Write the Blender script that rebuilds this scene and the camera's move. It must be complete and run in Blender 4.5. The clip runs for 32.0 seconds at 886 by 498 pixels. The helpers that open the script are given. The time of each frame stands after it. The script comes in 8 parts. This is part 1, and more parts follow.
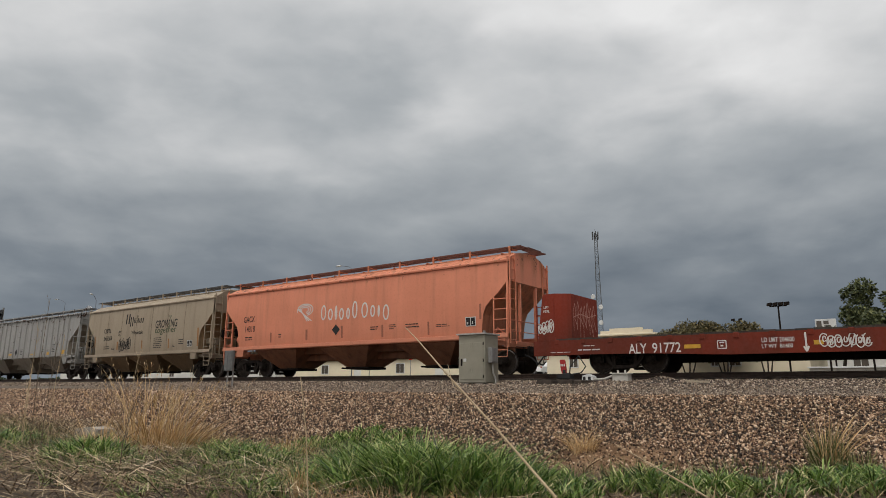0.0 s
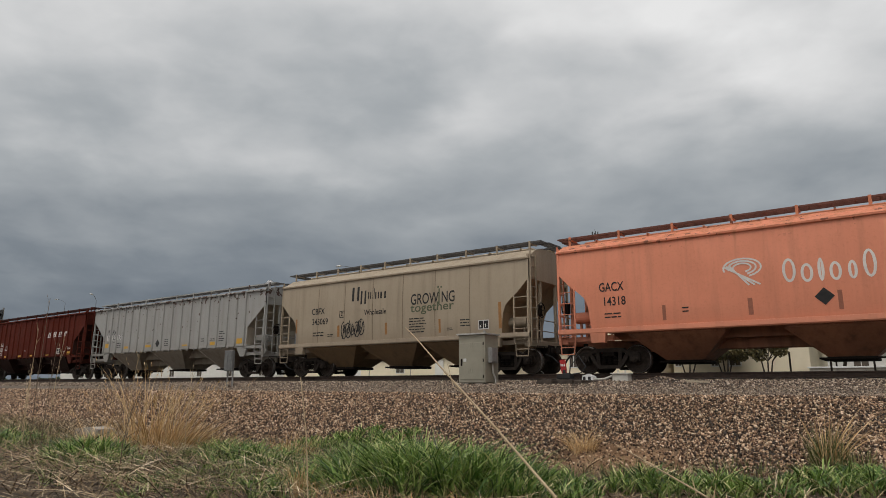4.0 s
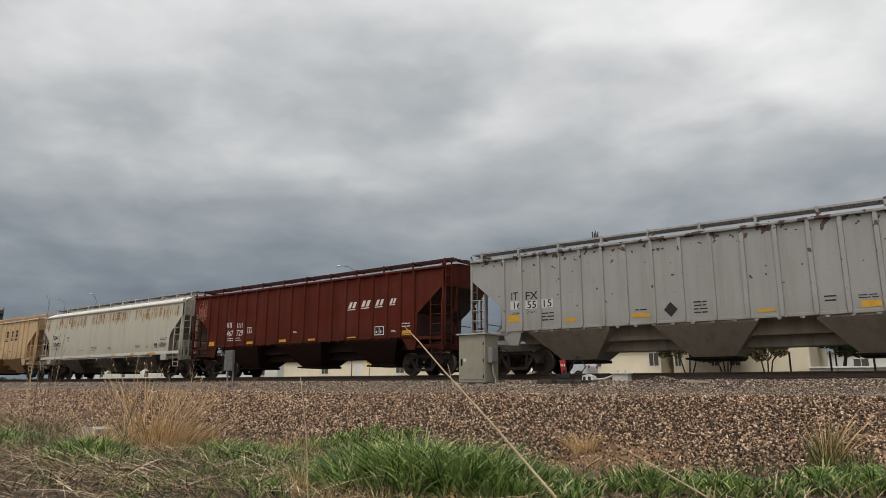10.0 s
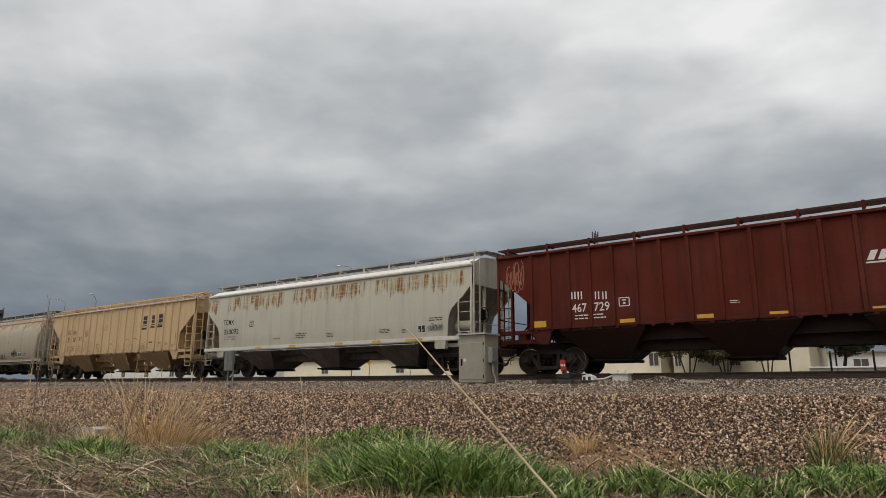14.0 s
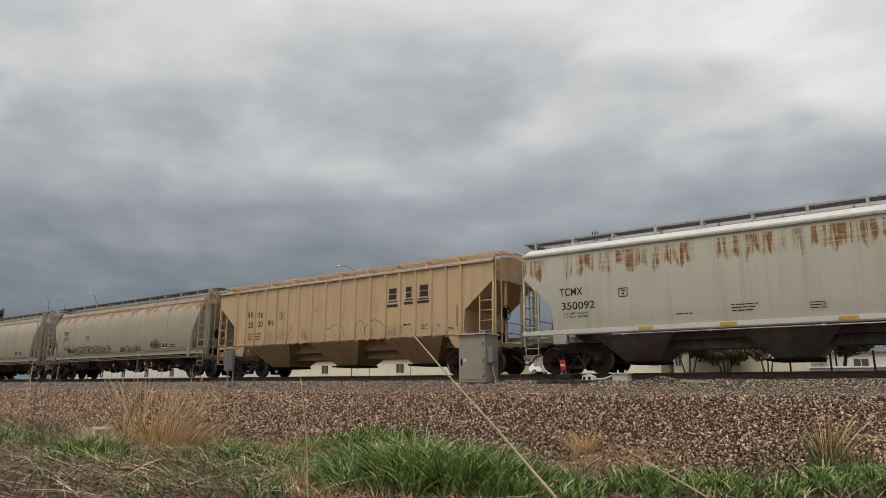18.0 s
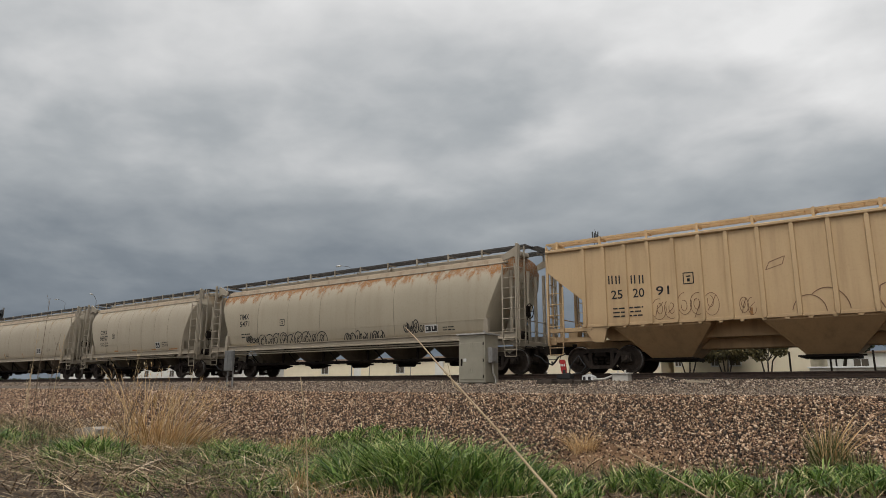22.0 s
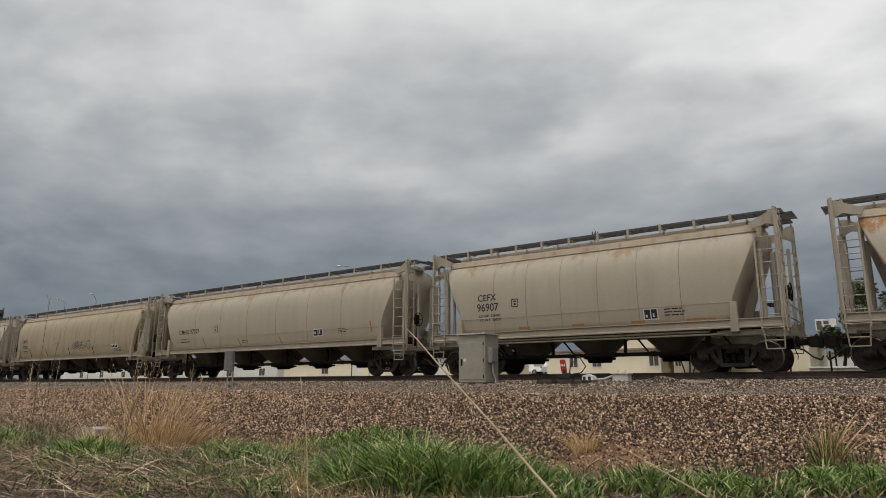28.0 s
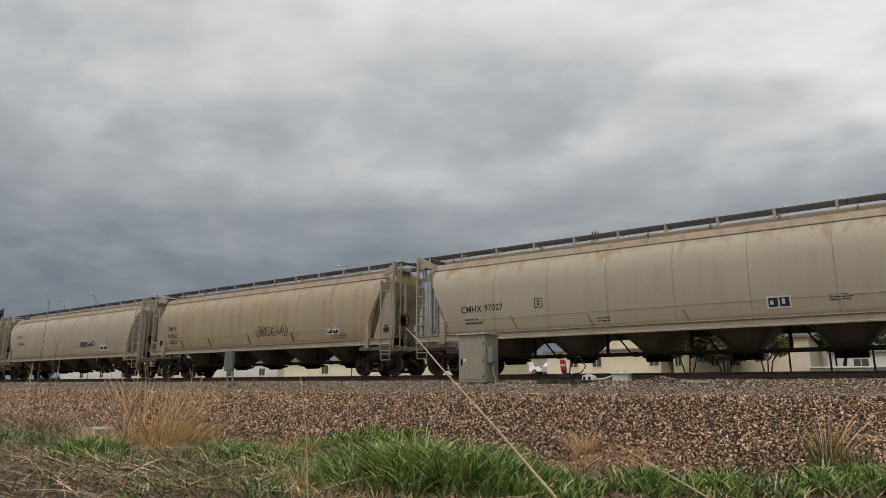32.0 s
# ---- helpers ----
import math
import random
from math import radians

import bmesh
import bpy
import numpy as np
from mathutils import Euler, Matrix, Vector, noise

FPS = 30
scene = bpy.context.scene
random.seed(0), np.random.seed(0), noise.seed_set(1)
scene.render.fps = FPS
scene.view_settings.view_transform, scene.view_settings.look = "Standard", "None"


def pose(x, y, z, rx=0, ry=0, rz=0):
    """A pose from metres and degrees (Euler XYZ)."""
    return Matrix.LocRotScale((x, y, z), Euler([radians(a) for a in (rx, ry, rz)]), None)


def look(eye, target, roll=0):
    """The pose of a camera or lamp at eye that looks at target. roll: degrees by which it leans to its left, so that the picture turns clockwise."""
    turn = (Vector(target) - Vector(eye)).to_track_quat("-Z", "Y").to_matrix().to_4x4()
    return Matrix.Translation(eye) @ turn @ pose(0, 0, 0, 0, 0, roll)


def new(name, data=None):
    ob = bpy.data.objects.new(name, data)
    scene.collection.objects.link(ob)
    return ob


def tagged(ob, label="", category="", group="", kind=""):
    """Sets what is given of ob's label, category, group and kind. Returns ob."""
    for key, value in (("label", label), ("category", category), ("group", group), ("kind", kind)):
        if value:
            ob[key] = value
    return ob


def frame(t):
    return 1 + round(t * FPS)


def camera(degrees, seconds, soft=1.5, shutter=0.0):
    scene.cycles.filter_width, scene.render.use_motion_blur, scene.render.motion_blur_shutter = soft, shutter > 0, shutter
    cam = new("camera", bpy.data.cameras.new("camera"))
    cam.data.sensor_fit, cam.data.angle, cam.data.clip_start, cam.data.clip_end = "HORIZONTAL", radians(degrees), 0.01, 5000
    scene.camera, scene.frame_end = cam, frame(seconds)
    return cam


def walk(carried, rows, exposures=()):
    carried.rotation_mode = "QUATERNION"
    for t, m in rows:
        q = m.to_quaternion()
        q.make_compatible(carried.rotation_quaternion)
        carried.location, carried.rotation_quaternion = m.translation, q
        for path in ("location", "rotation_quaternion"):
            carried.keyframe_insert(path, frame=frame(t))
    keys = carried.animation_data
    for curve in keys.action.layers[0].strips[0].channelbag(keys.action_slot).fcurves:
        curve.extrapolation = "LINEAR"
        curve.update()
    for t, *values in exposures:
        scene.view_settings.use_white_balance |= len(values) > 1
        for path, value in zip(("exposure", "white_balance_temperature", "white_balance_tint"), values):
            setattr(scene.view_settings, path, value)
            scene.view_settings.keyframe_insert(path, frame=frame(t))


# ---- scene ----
# Railhead is z = 0, the track runs along x, the train rolls towards +x. The camera stands still.
EYE = Vector((0.0, -22.302, -0.505))
YAW, PITCH, ROLL = radians(36.441), radians(11.982), 0.215
VIEW = Vector((-math.sin(YAW) * math.cos(PITCH), math.cos(YAW) * math.cos(PITCH), math.sin(PITCH)))
cam = camera(68.186, 32.0, soft=0.45)
STAND = look(EYE, EYE + VIEW, ROLL)
walk(cam, [(0.0, STAND), (32.0, STAND)], exposures=[(0.0, -0.03), (3.0, -0.05), (6.0, -0.07), (9.2, -0.09), (10.0, 0.10), (13.0, 0.13), (14.2, 0.03), (17.0, 0.0), (24.0, -0.02), (32.0, -0.04)])


def train_shift(t):
    """Metres that the train has rolled since the start."""
    def poly(a):
        return 76.921 * a - 1.3525 * a ** 2 + 0.6419 * a ** 3 + 0.898 * a ** 4 - 0.7318 * a ** 5
    return poly((t - 16) / 16) - poly(-1)


# ---- light: an overcast sky, brighter behind the camera ----
SUN_EL, SUN_DIR = radians(64), Vector((0.25, -1.0, 0)).normalized()
world = bpy.data.worlds.new("overcast_sky")
scene.world = world
world.use_nodes = True
wn, wl = world.node_tree.nodes, world.node_tree.links
sky = wn.new("ShaderNodeTexSky")
sky.sky_type, sky.sun_disc = "NISHITA", False
sky.sun_elevation, sky.sun_rotation = SUN_EL, math.atan2(SUN_DIR.x, SUN_DIR.y)
sky.dust_density, sky.air_density = 4.0, 1.0
grey = wn.new("ShaderNodeHueSaturation")
grey.inputs["Saturation"].default_value = 0.22
wl.new(sky.outputs[0], grey.inputs["Color"])
wl.new(grey.outputs[0], wn["Background"].inputs["Color"])
wn["Background"].inputs["Strength"].default_value = 0.115
lamp = bpy.data.lights.new("sun", "SUN")
lamp.energy, lamp.angle, lamp.color = 1.15, radians(30), (1.0, 0.96, 0.9)
sun = new("sun", lamp)
sun.matrix_world = look((0, 0, 50), Vector((0, 0, 50)) - (SUN_DIR * math.cos(SUN_EL) + Vector((0, 0, math.sin(SUN_EL)))))


# ---- materials ----
def mat(name, rough=0.8, metal=0.0):
    m = bpy.data.materials.new(name)
    m.use_nodes = True
    b = m.node_tree.nodes["Principled BSDF"]
    b.inputs["Roughness"].default_value, b.inputs["Metallic"].default_value = rough, metal
    return m, m.node_tree.nodes, m.node_tree.links, b


def noise_node(n, l, vec, scale, detail=4.0, rough=0.55, stretch=None, warp=0.0):
    if stretch:
        mp = n.new("ShaderNodeMapping")
        mp.inputs["Scale"].default_value = stretch
        l.new(vec, mp.inputs["Vector"])
        vec = mp.outputs[0]
    t = n.new("ShaderNodeTexNoise")
    t.inputs["Scale"].default_value, t.inputs["Detail"].default_value, t.inputs["Roughness"].default_value = scale, detail, rough
    t.inputs["Distortion"].default_value = warp
    l.new(vec, t.inputs["Vector"])
    return t.outputs["Fac"]


def ramp(n, l, fac, stops):
    r = n.new("ShaderNodeValToRGB")
    e = r.color_ramp.elements
    while len(e) < len(stops):
        e.new(0.5)
    for s, (p, c) in zip(e, stops):
        s.position, s.color = p, (*c, 1) if len(c) == 3 else c
    l.new(fac, r.inputs["Fac"])
    return r.outputs["Color"]


def step(n, l, fac, lo, hi, a=0.0, b=1.0):
    r = n.new("ShaderNodeMapRange")
    r.interpolation_type = "SMOOTHSTEP"
    for i, v in enumerate((lo, hi, a, b), 1):
        r.inputs[i].default_value = v
    l.new(fac, r.inputs[0])
    return r.outputs[0]


def calc(n, l, op, a, b):
    m = n.new("ShaderNodeMath")
    m.operation = op
    for i, v in enumerate((a, b)):
        if isinstance(v, (int, float)):
            m.inputs[i].default_value = v
        else:
            l.new(v, m.inputs[i])
    return m.outputs[0]


def blend(n, l, fac, a, b, kind="MIX"):
    m = n.new("ShaderNodeMix")
    m.data_type, m.blend_type = "RGBA", kind
    for sock, v in ((m.inputs["Factor"], fac), (m.inputs[6], a), (m.inputs[7], b)):
        if isinstance(v, (int, float)):
            sock.default_value = v
        elif isinstance(v, tuple):
            sock.default_value = (*v, 1)
        else:
            l.new(v, sock)
    return m.outputs[2]


def bump(n, l, b, height, strength, dist=0.01):
    k = n.new("ShaderNodeBump")
    k.inputs["Strength"].default_value, k.inputs["Distance"].default_value = strength, dist
    l.new(height, k.inputs["Height"])
    l.new(k.outputs[0], b.inputs["Normal"])


def paint(name, col, dirt=(0.10, 0.075, 0.05), grime=0.35, rust=0.0, rust_lo=3.6, rust_hi=4.3, rough=0.55, spots=0.0, chalk=0.25, streaks=0.0, low_grime=None, patchy=False, ochre=False, spots_from=1.9, spots_more=0.14, gloss=0.28):
    """Weathered car paint: chalky fading, road grime low down the sides, rust runs below the eaves, chipped spots."""
    m, n, l, b = mat(name, rough)
    b.inputs["Specular IOR Level"].default_value = gloss
    tc = n.new("ShaderNodeTexCoord").outputs["Object"]
    sep = n.new("ShaderNodeSeparateXYZ")
    l.new(tc, sep.inputs[0])
    big = noise_node(n, l, tc, 0.55, 5, 0.6)
    runs = noise_node(n, l, tc, 1.0, 5, 0.6, (3.2, 3.2, 0.22))
    fine = noise_node(n, l, tc, 14, 4, 0.6)
    c = blend(n, l, calc(n, l, "MULTIPLY", step(n, l, big, 0.35, 0.75), chalk), col, tuple(min(1, v * 1.25 + 0.03) for v in col))
    g = calc(n, l, "MULTIPLY", step(n, l, runs, 0.42, 0.8), grime)
    c = blend(n, l, g, c, dirt)
    low = calc(n, l, "MULTIPLY", step(n, l, sep.outputs["Z"], 1.0, 2.3, 1.0, 0.0), step(n, l, big, 0.25, 0.7, 0.15, grime + 0.25 if low_grime is None else low_grime))
    c = blend(n, l, low, c, dirt)
    c = blend(n, l, calc(n, l, "MULTIPLY", step(n, l, fine, 0.5, 0.75), 0.12), c, dirt)
    if rust:
        edge = calc(n, l, "ADD", sep.outputs["Z"], calc(n, l, "MULTIPLY", calc(n, l, "SUBTRACT", runs, 0.5), 2.2))
        edge = calc(n, l, "ADD", edge, calc(n, l, "MULTIPLY", calc(n, l, "SUBTRACT", big, 0.5), 1.2))
        f = calc(n, l, "MULTIPLY", step(n, l, edge, rust_lo, rust_hi), rust)
        f = calc(n, l, "MULTIPLY", f, step(n, l, fine, 0.28, 0.62, 0.35, 1.0))
        if patchy:
            each = n.new("ShaderNodeObjectInfo").outputs["Random"]
            shifted = n.new("ShaderNodeVectorMath")
            l.new(tc, shifted.inputs[0])
            l.new(calc(n, l, "MULTIPLY", each, 37.0), shifted.inputs[1])
            f = calc(n, l, "MULTIPLY", f, step(n, l, noise_node(n, l, shifted.outputs[0], 0.45, 3, 0.6, (1, 0, 0)), 0.45, 0.56))
        tones = [(0.3, (0.16, 0.085, 0.025)), (0.5, (0.27, 0.155, 0.05)), (0.75, (0.36, 0.24, 0.10))] if ochre else [(0.3, (0.10, 0.032, 0.006)), (0.5, (0.25, 0.092, 0.016)), (0.75, (0.37, 0.165, 0.035))]
        rc = ramp(n, l, fine, tones)
        c = blend(n, l, f, c, rc)
    if streaks:
        thin = noise_node(n, l, tc, 1.0, 4, 0.65, (8.0, 8.0, 0.35))
        low_end = calc(n, l, "ADD", sep.outputs["Z"], calc(n, l, "MULTIPLY", calc(n, l, "SUBTRACT", noise_node(n, l, tc, 1.0, 2, 0.5, (2.6, 0, 0)), 0.5), 1.5))
        zone = calc(n, l, "MULTIPLY", step(n, l, low_end, 3.3, 3.5), step(n, l, sep.outputs["Z"], 3.98, 4.06, 1.0, 0.0))
        groups = step(n, l, noise_node(n, l, tc, 0.75, 2, 0.5, (1, 0, 0)), 0.41, 0.48)
        zone = calc(n, l, "MULTIPLY", zone, groups)
        broken = step(n, l, noise_node(n, l, tc, 1.0, 3, 0.6, (1.6, 1.6, 17.0)), 0.36, 0.54, 0.25, 1.0)
        halo = calc(n, l, "MULTIPLY", zone, calc(n, l, "MULTIPLY", broken, step(n, l, thin, 0.36, 0.55, 0.0, 0.75)))
        c = blend(n, l, halo, c, (0.34, 0.235, 0.10))
        f = calc(n, l, "MULTIPLY", calc(n, l, "MULTIPLY", step(n, l, thin, 0.5, 0.58), step(n, l, broken, 0.3, 0.9, 0.6, 1.0)), zone)
        c = blend(n, l, calc(n, l, "MULTIPLY", f, streaks), c, ramp(n, l, fine, [(0.3, (0.12, 0.042, 0.009)), (0.7, (0.27, 0.115, 0.025))]))
    if spots:
        sp = noise_node(n, l, tc, 4.5, 2, 0.5)
        f = calc(n, l, "MULTIPLY", step(n, l, calc(n, l, "ADD", sp, step(n, l, sep.outputs["Z"], 3.75, 4.15, 0.0, spots_more)), 0.69, 0.71), step(n, l, sep.outputs["Z"], spots_from, spots_from + 0.7, 0.0, spots))
        c = blend(n, l, f, c, (0.07, 0.03, 0.02))
    l.new(c, b.inputs["Base Color"])
    l.new(step(n, l, fine, 0.3, 0.7, rough - 0.1, rough + 0.15), b.inputs["Roughness"])
    bump(n, l, b, big, 0.12, 0.05)
    return m


def plain(name, col, col2=None, rough=0.8, metal=0.0, scale=8.0, bumpy=0.2, gloss=0.5):
    m, n, l, b = mat(name, rough, metal)
    b.inputs["Specular IOR Level"].default_value = gloss
    tc = n.new("ShaderNodeTexCoord").outputs["Object"]
    f = noise_node(n, l, tc, scale, 6, 0.65)
    g = noise_node(n, l, tc, scale * 0.13, 3, 0.5)
    col2 = col2 or tuple(v * 0.6 for v in col)
    c = ramp(n, l, f, [(0.3, col2), (0.7, col)])
    l.new(blend(n, l, step(n, l, g, 0.35, 0.7, 0.0, 0.35), c, tuple(v * 0.7 for v in col)), b.inputs["Base Color"])
    bump(n, l, b, f, bumpy, 0.01)
    return m


def island(name, stops, rough=0.9, scale=30.0, bumpy=0.3, thin=0.0):
    """Colour by piece, for joined stones and blades."""
    m, n, l, b = mat(name, rough)
    geo = n.new("ShaderNodeNewGeometry")
    tc = n.new("ShaderNodeTexCoord").outputs["Object"]
    f = noise_node(n, l, tc, scale, 3, 0.6)
    c = ramp(n, l, geo.outputs["Random Per Island"], stops)
    l.new(blend(n, l, step(n, l, f, 0.3, 0.7, 0.0, 0.5), c, blend(n, l, 1.0, c, (0.55, 0.5, 0.45), "MULTIPLY")), b.inputs["Base Color"])
    if bumpy:
        bump(n, l, b, f, bumpy, 0.01)
    if thin:
        tr = n.new("ShaderNodeBsdfTranslucent")
        l.new(c, tr.inputs["Color"])
        mx = n.new("ShaderNodeMixShader")
        mx.inputs[0].default_value = thin
        l.new(b.outputs[0], mx.inputs[1])
        l.new(tr.outputs[0], mx.inputs[2])
        l.new(mx.outputs[0], n["Material Output"].inputs["Surface"])
    return m


M_CAST = plain("dusty_truck_casting", (0.048, 0.037, 0.029), (0.016, 0.012, 0.010), 0.9, 0.0, gloss=0.2)
M_STEEL = plain("dark_grimy_steel", (0.024, 0.018, 0.014), (0.009, 0.007, 0.006), 0.92, 0.0, gloss=0.12)
M_WHEEL = plain("wheel_steel", (0.062, 0.046, 0.035), (0.022, 0.016, 0.012), 0.85, 0.0, gloss=0.25)
M_TREAD = plain("polished_tread", (0.30, 0.28, 0.26), (0.2, 0.18, 0.16), 0.4, 0.9)
M_RAIL = plain("rusty_rail", (0.075, 0.045, 0.03), (0.03, 0.02, 0.015), 0.7, 0.3)
M_TIE = plain("weathered_tie", (0.07, 0.055, 0.042), (0.03, 0.024, 0.02), 0.95)
M_BLACK = plain("black_paint", (0.02, 0.02, 0.02), (0.012, 0.012, 0.012), 0.6)
M_LETTER_K = plain("faded_black_lettering", (0.03, 0.028, 0.026), (0.015, 0.015, 0.015), 0.9)
M_LETTER_W = plain("faded_white_lettering", (0.75, 0.70, 0.64), (0.6, 0.55, 0.5), 0.6)
M_REFLECT = plain("yellow_reflector", (0.65, 0.36, 0.03), (0.5, 0.26, 0.02), 0.4)
M_OLD_RUST = plain("old_rust", (0.26, 0.13, 0.045), (0.14, 0.06, 0.02), 0.9)
M_RUNNING = plain("galvanised_grating", (0.12, 0.11, 0.10), (0.06, 0.055, 0.05), 0.6, 0.4)


M_SEAM = plain("grimy_weld", (0.28, 0.24, 0.18), (0.20, 0.17, 0.125), 0.8)


# ---- mesh helpers ----
def part(name, bm, material, parent=None, label="", smooth=False):
    me = bpy.data.meshes.new(name)
    bmesh.ops.recalc_face_normals(bm, faces=bm.faces)
    bm.to_mesh(me)
    bm.free()
    if smooth:
        me.shade_smooth()
    me.materials.append(material)
    ob = new(name, me)
    ob.parent = parent
    return tagged(ob, label)


def raw(name, verts, faces, material, parent=None, label="", smooth=False):
    me = bpy.data.meshes.new(name)
    me.from_pydata([tuple(v) for v in verts], [], [tuple(f) for f in faces])
    if smooth:
        me.shade_smooth()
    me.materials.append(material)
    ob = new(name, me)
    ob.parent = parent
    return tagged(ob, label)


def thing(name, label, category, group="", at=(0, 0, 0)):
    ob = new(name)
    ob.empty_display_size = 0.2
    ob.location = at
    return tagged(ob, label, category, group)


def box(bm, lo, hi, bev=0.0):
    c = [(a + b) / 2 for a, b in zip(lo, hi)]
    s = [abs(b - a) for a, b in zip(lo, hi)]
    r = bmesh.ops.create_cube(bm, size=1, matrix=Matrix.Translation(c) @ Matrix.Diagonal((*s, 1)))
    if bev:
        bmesh.ops.bevel(bm, geom=list({e for v in r["verts"] for e in v.link_edges}), offset=bev, segments=1, affect="EDGES")
    return r["verts"]


def rod(bm, a, b, r, seg=6, r2=None):
    a, b = Vector(a), Vector(b)
    d = b - a
    m = Matrix.Translation((a + b) / 2) @ d.to_track_quat("Z", "Y").to_matrix().to_4x4()
    bmesh.ops.create_cone(bm, cap_ends=True, segments=seg, radius1=r, radius2=r if r2 is None else r2, depth=d.length, matrix=m)


def pipe(bm, pts, r, seg=6):
    for a, b in zip(pts, pts[1:]):
        rod(bm, a, b, r, seg)


def loft(bm, rings, closed=True, caps=True):
    """Skin through rings of equal count."""
    vs = [[bm.verts.new(p) for p in ring] for ring in rings]
    for r0, r1 in zip(vs, vs[1:]):
        k = len(r0)
        for i in range(k if closed else k - 1):
            j = (i + 1) % k
            bm.faces.new((r0[i], r0[j], r1[j], r1[i]))
    if caps:
        bm.faces.new(vs[0])
        bm.faces.new(vs[-1])
    return vs


def prism(bm, outline, y0, y1):
    """Outline in (x, z), pushed from y0 to y1."""
    loft(bm, [[(x, y0, z) for x, z in outline], [(x, y1, z) for x, z in outline]])


# ---- ground: one sheet, level along the track, that falls off on the camera's side ----
PROFILE = [(-4000, -1.7), (-60, -1.75), (-22, -1.75), (-13.2, -1.74), (-12.2, -1.68), (-9.3, -0.80), (-8.7, -0.66), (-6.5, -0.58), (-4.5, -0.43), (-3.2, -0.35), (-2.2, -0.29),
           (-1.6, -0.25), (1.6, -0.25), (2.6, -0.40), (5.0, -0.45), (12.0, -0.2), (20.0, 0.02), (38.0, 0.15), (58.0, 1.3), (110, 1.8), (300, 1.0), (4000, 0.0)]


def ground_z(x, y):
    for (y0, z0), (y1, z1) in zip(PROFILE, PROFILE[1:]):
        if y <= y1:
            z = z0 + (z1 - z0) * (y - y0) / (y1 - y0)
            break
    if -5 < y < -2 and -9 < x < -4:
        z += 0.17 * math.exp(-((x + 6.4) / 0.45) ** 2 - ((y + 3.0) / 0.5) ** 2) + 0.02 * math.exp(-((x + 8.2) / 0.7) ** 2 - ((y + 2.9) / 0.5) ** 2)
    if -9.2 < y < -8.4:
        return z
    if -8.4 <= y < -2 or abs(y) > 200 or abs(x) > 200:
        return z + (0.03 * noise.noise((x * 0.4, y * 0.8, 0)) if abs(x) < 100 else 0)
    if y <= -9.2:
        k = min(1.0, (-9.2 - y) / 1.6)
        z += k * (0.10 * noise.noise((x * 0.35, y * 0.35, 3)) + 0.04 * noise.noise((x * 1.3, y * 1.3, 7)))
    return z


def build_ground():
    xs = [-4000, -1500, -600, -250, -140] + list(np.arange(-100, -14, 0.8)) + list(np.arange(-13.6, 4, 0.3)) + list(np.arange(4, 40, 0.8)) + [50, 80, 150, 400, 1200, 4000]
    ys = [-4000, -800, -200, -80, -45, -30] + list(np.arange(-24, -13.5, 0.4)) + list(np.arange(-13.4, -8, 0.2)) + list(np.arange(-7.8, 6, 0.4)) + [8, 12, 18, 26, 34, 45, 60, 90, 140, 250, 600, 1500, 4000]
    verts = [(x, y, ground_z(x, y)) for y in ys for x in xs]
    w = len(xs)
    faces = [(j * w + i, j * w + i + 1, (j + 1) * w + i + 1, (j + 1) * w + i) for j in range(len(ys) - 1) for i in range(w - 1)]
    m, n, l, b = mat("ground_soil_and_gravel", 0.95)
    tc = n.new("ShaderNodeTexCoord").outputs["Object"]
    sep = n.new("ShaderNodeSeparateXYZ")
    l.new(tc, sep.inputs[0])
    fine = noise_node(n, l, tc, 22, 4, 0.7)
    mid = noise_node(n, l, tc, 2.2, 5, 0.6)
    big = noise_node(n, l, tc, 0.35, 4, 0.6)
    gravel = ramp(n, l, fine, [(0.3, (0.010, 0.007, 0.005)), (0.55, (0.04, 0.027, 0.018)), (0.8, (0.17, 0.12, 0.085))])
    lane = ramp(n, l, fine, [(0.3, (0.05, 0.036, 0.026)), (0.7, (0.21, 0.163, 0.118))])
    soil = ramp(n, l, mid, [(0.3, (0.026, 0.017, 0.010)), (0.7, (0.085, 0.056, 0.031))])
    field = ramp(n, l, mid, [(0.3, (0.12, 0.11, 0.06)), (0.7, (0.30, 0.28, 0.22))])
    y = calc(n, l, "ADD", sep.outputs["Y"], calc(n, l, "MULTIPLY", calc(n, l, "SUBTRACT", big, 0.5), 1.4))
    c = blend(n, l, step(n, l, y, -12.6, -11.9), soil, gravel)
    dx, dy = calc(n, l, "MULTIPLY", calc(n, l, "ADD", sep.outputs["X"], 4.15), 0.9), calc(n, l, "ADD", sep.outputs["Y"], 12.1)
    away = calc(n, l, "SQRT", calc(n, l, "ADD", calc(n, l, "MULTIPLY", dx, dx), calc(n, l, "MULTIPLY", dy, dy)), 0.0)
    away = calc(n, l, "ADD", away, calc(n, l, "MULTIPLY", calc(n, l, "SUBTRACT", mid, 0.5), 1.2))
    clay = ramp(n, l, mid, [(0.3, (0.13, 0.066, 0.028)), (0.7, (0.29, 0.175, 0.088))])
    c = blend(n, l, step(n, l, away, 0.5, 1.5, 0.95, 0.0), c, clay)
    c = blend(n, l, calc(n, l, "MULTIPLY", step(n, l, y, -9.1, -8.6), step(n, l, y, -5.0, -3.8, 1.0, 0.0)), c, lane)
    c = blend(n, l, step(n, l, sep.outputs["Y"], 4.0, 7.0), c, field)
    l.new(c, b.inputs["Base Color"])
    bump(n, l, b, fine, 0.6, 0.04)
    return tagged(raw("ground", verts, faces, m, smooth=True), "gravel embankment and dry soil with grass beside the railway", "ground", kind="structure")


build_ground()


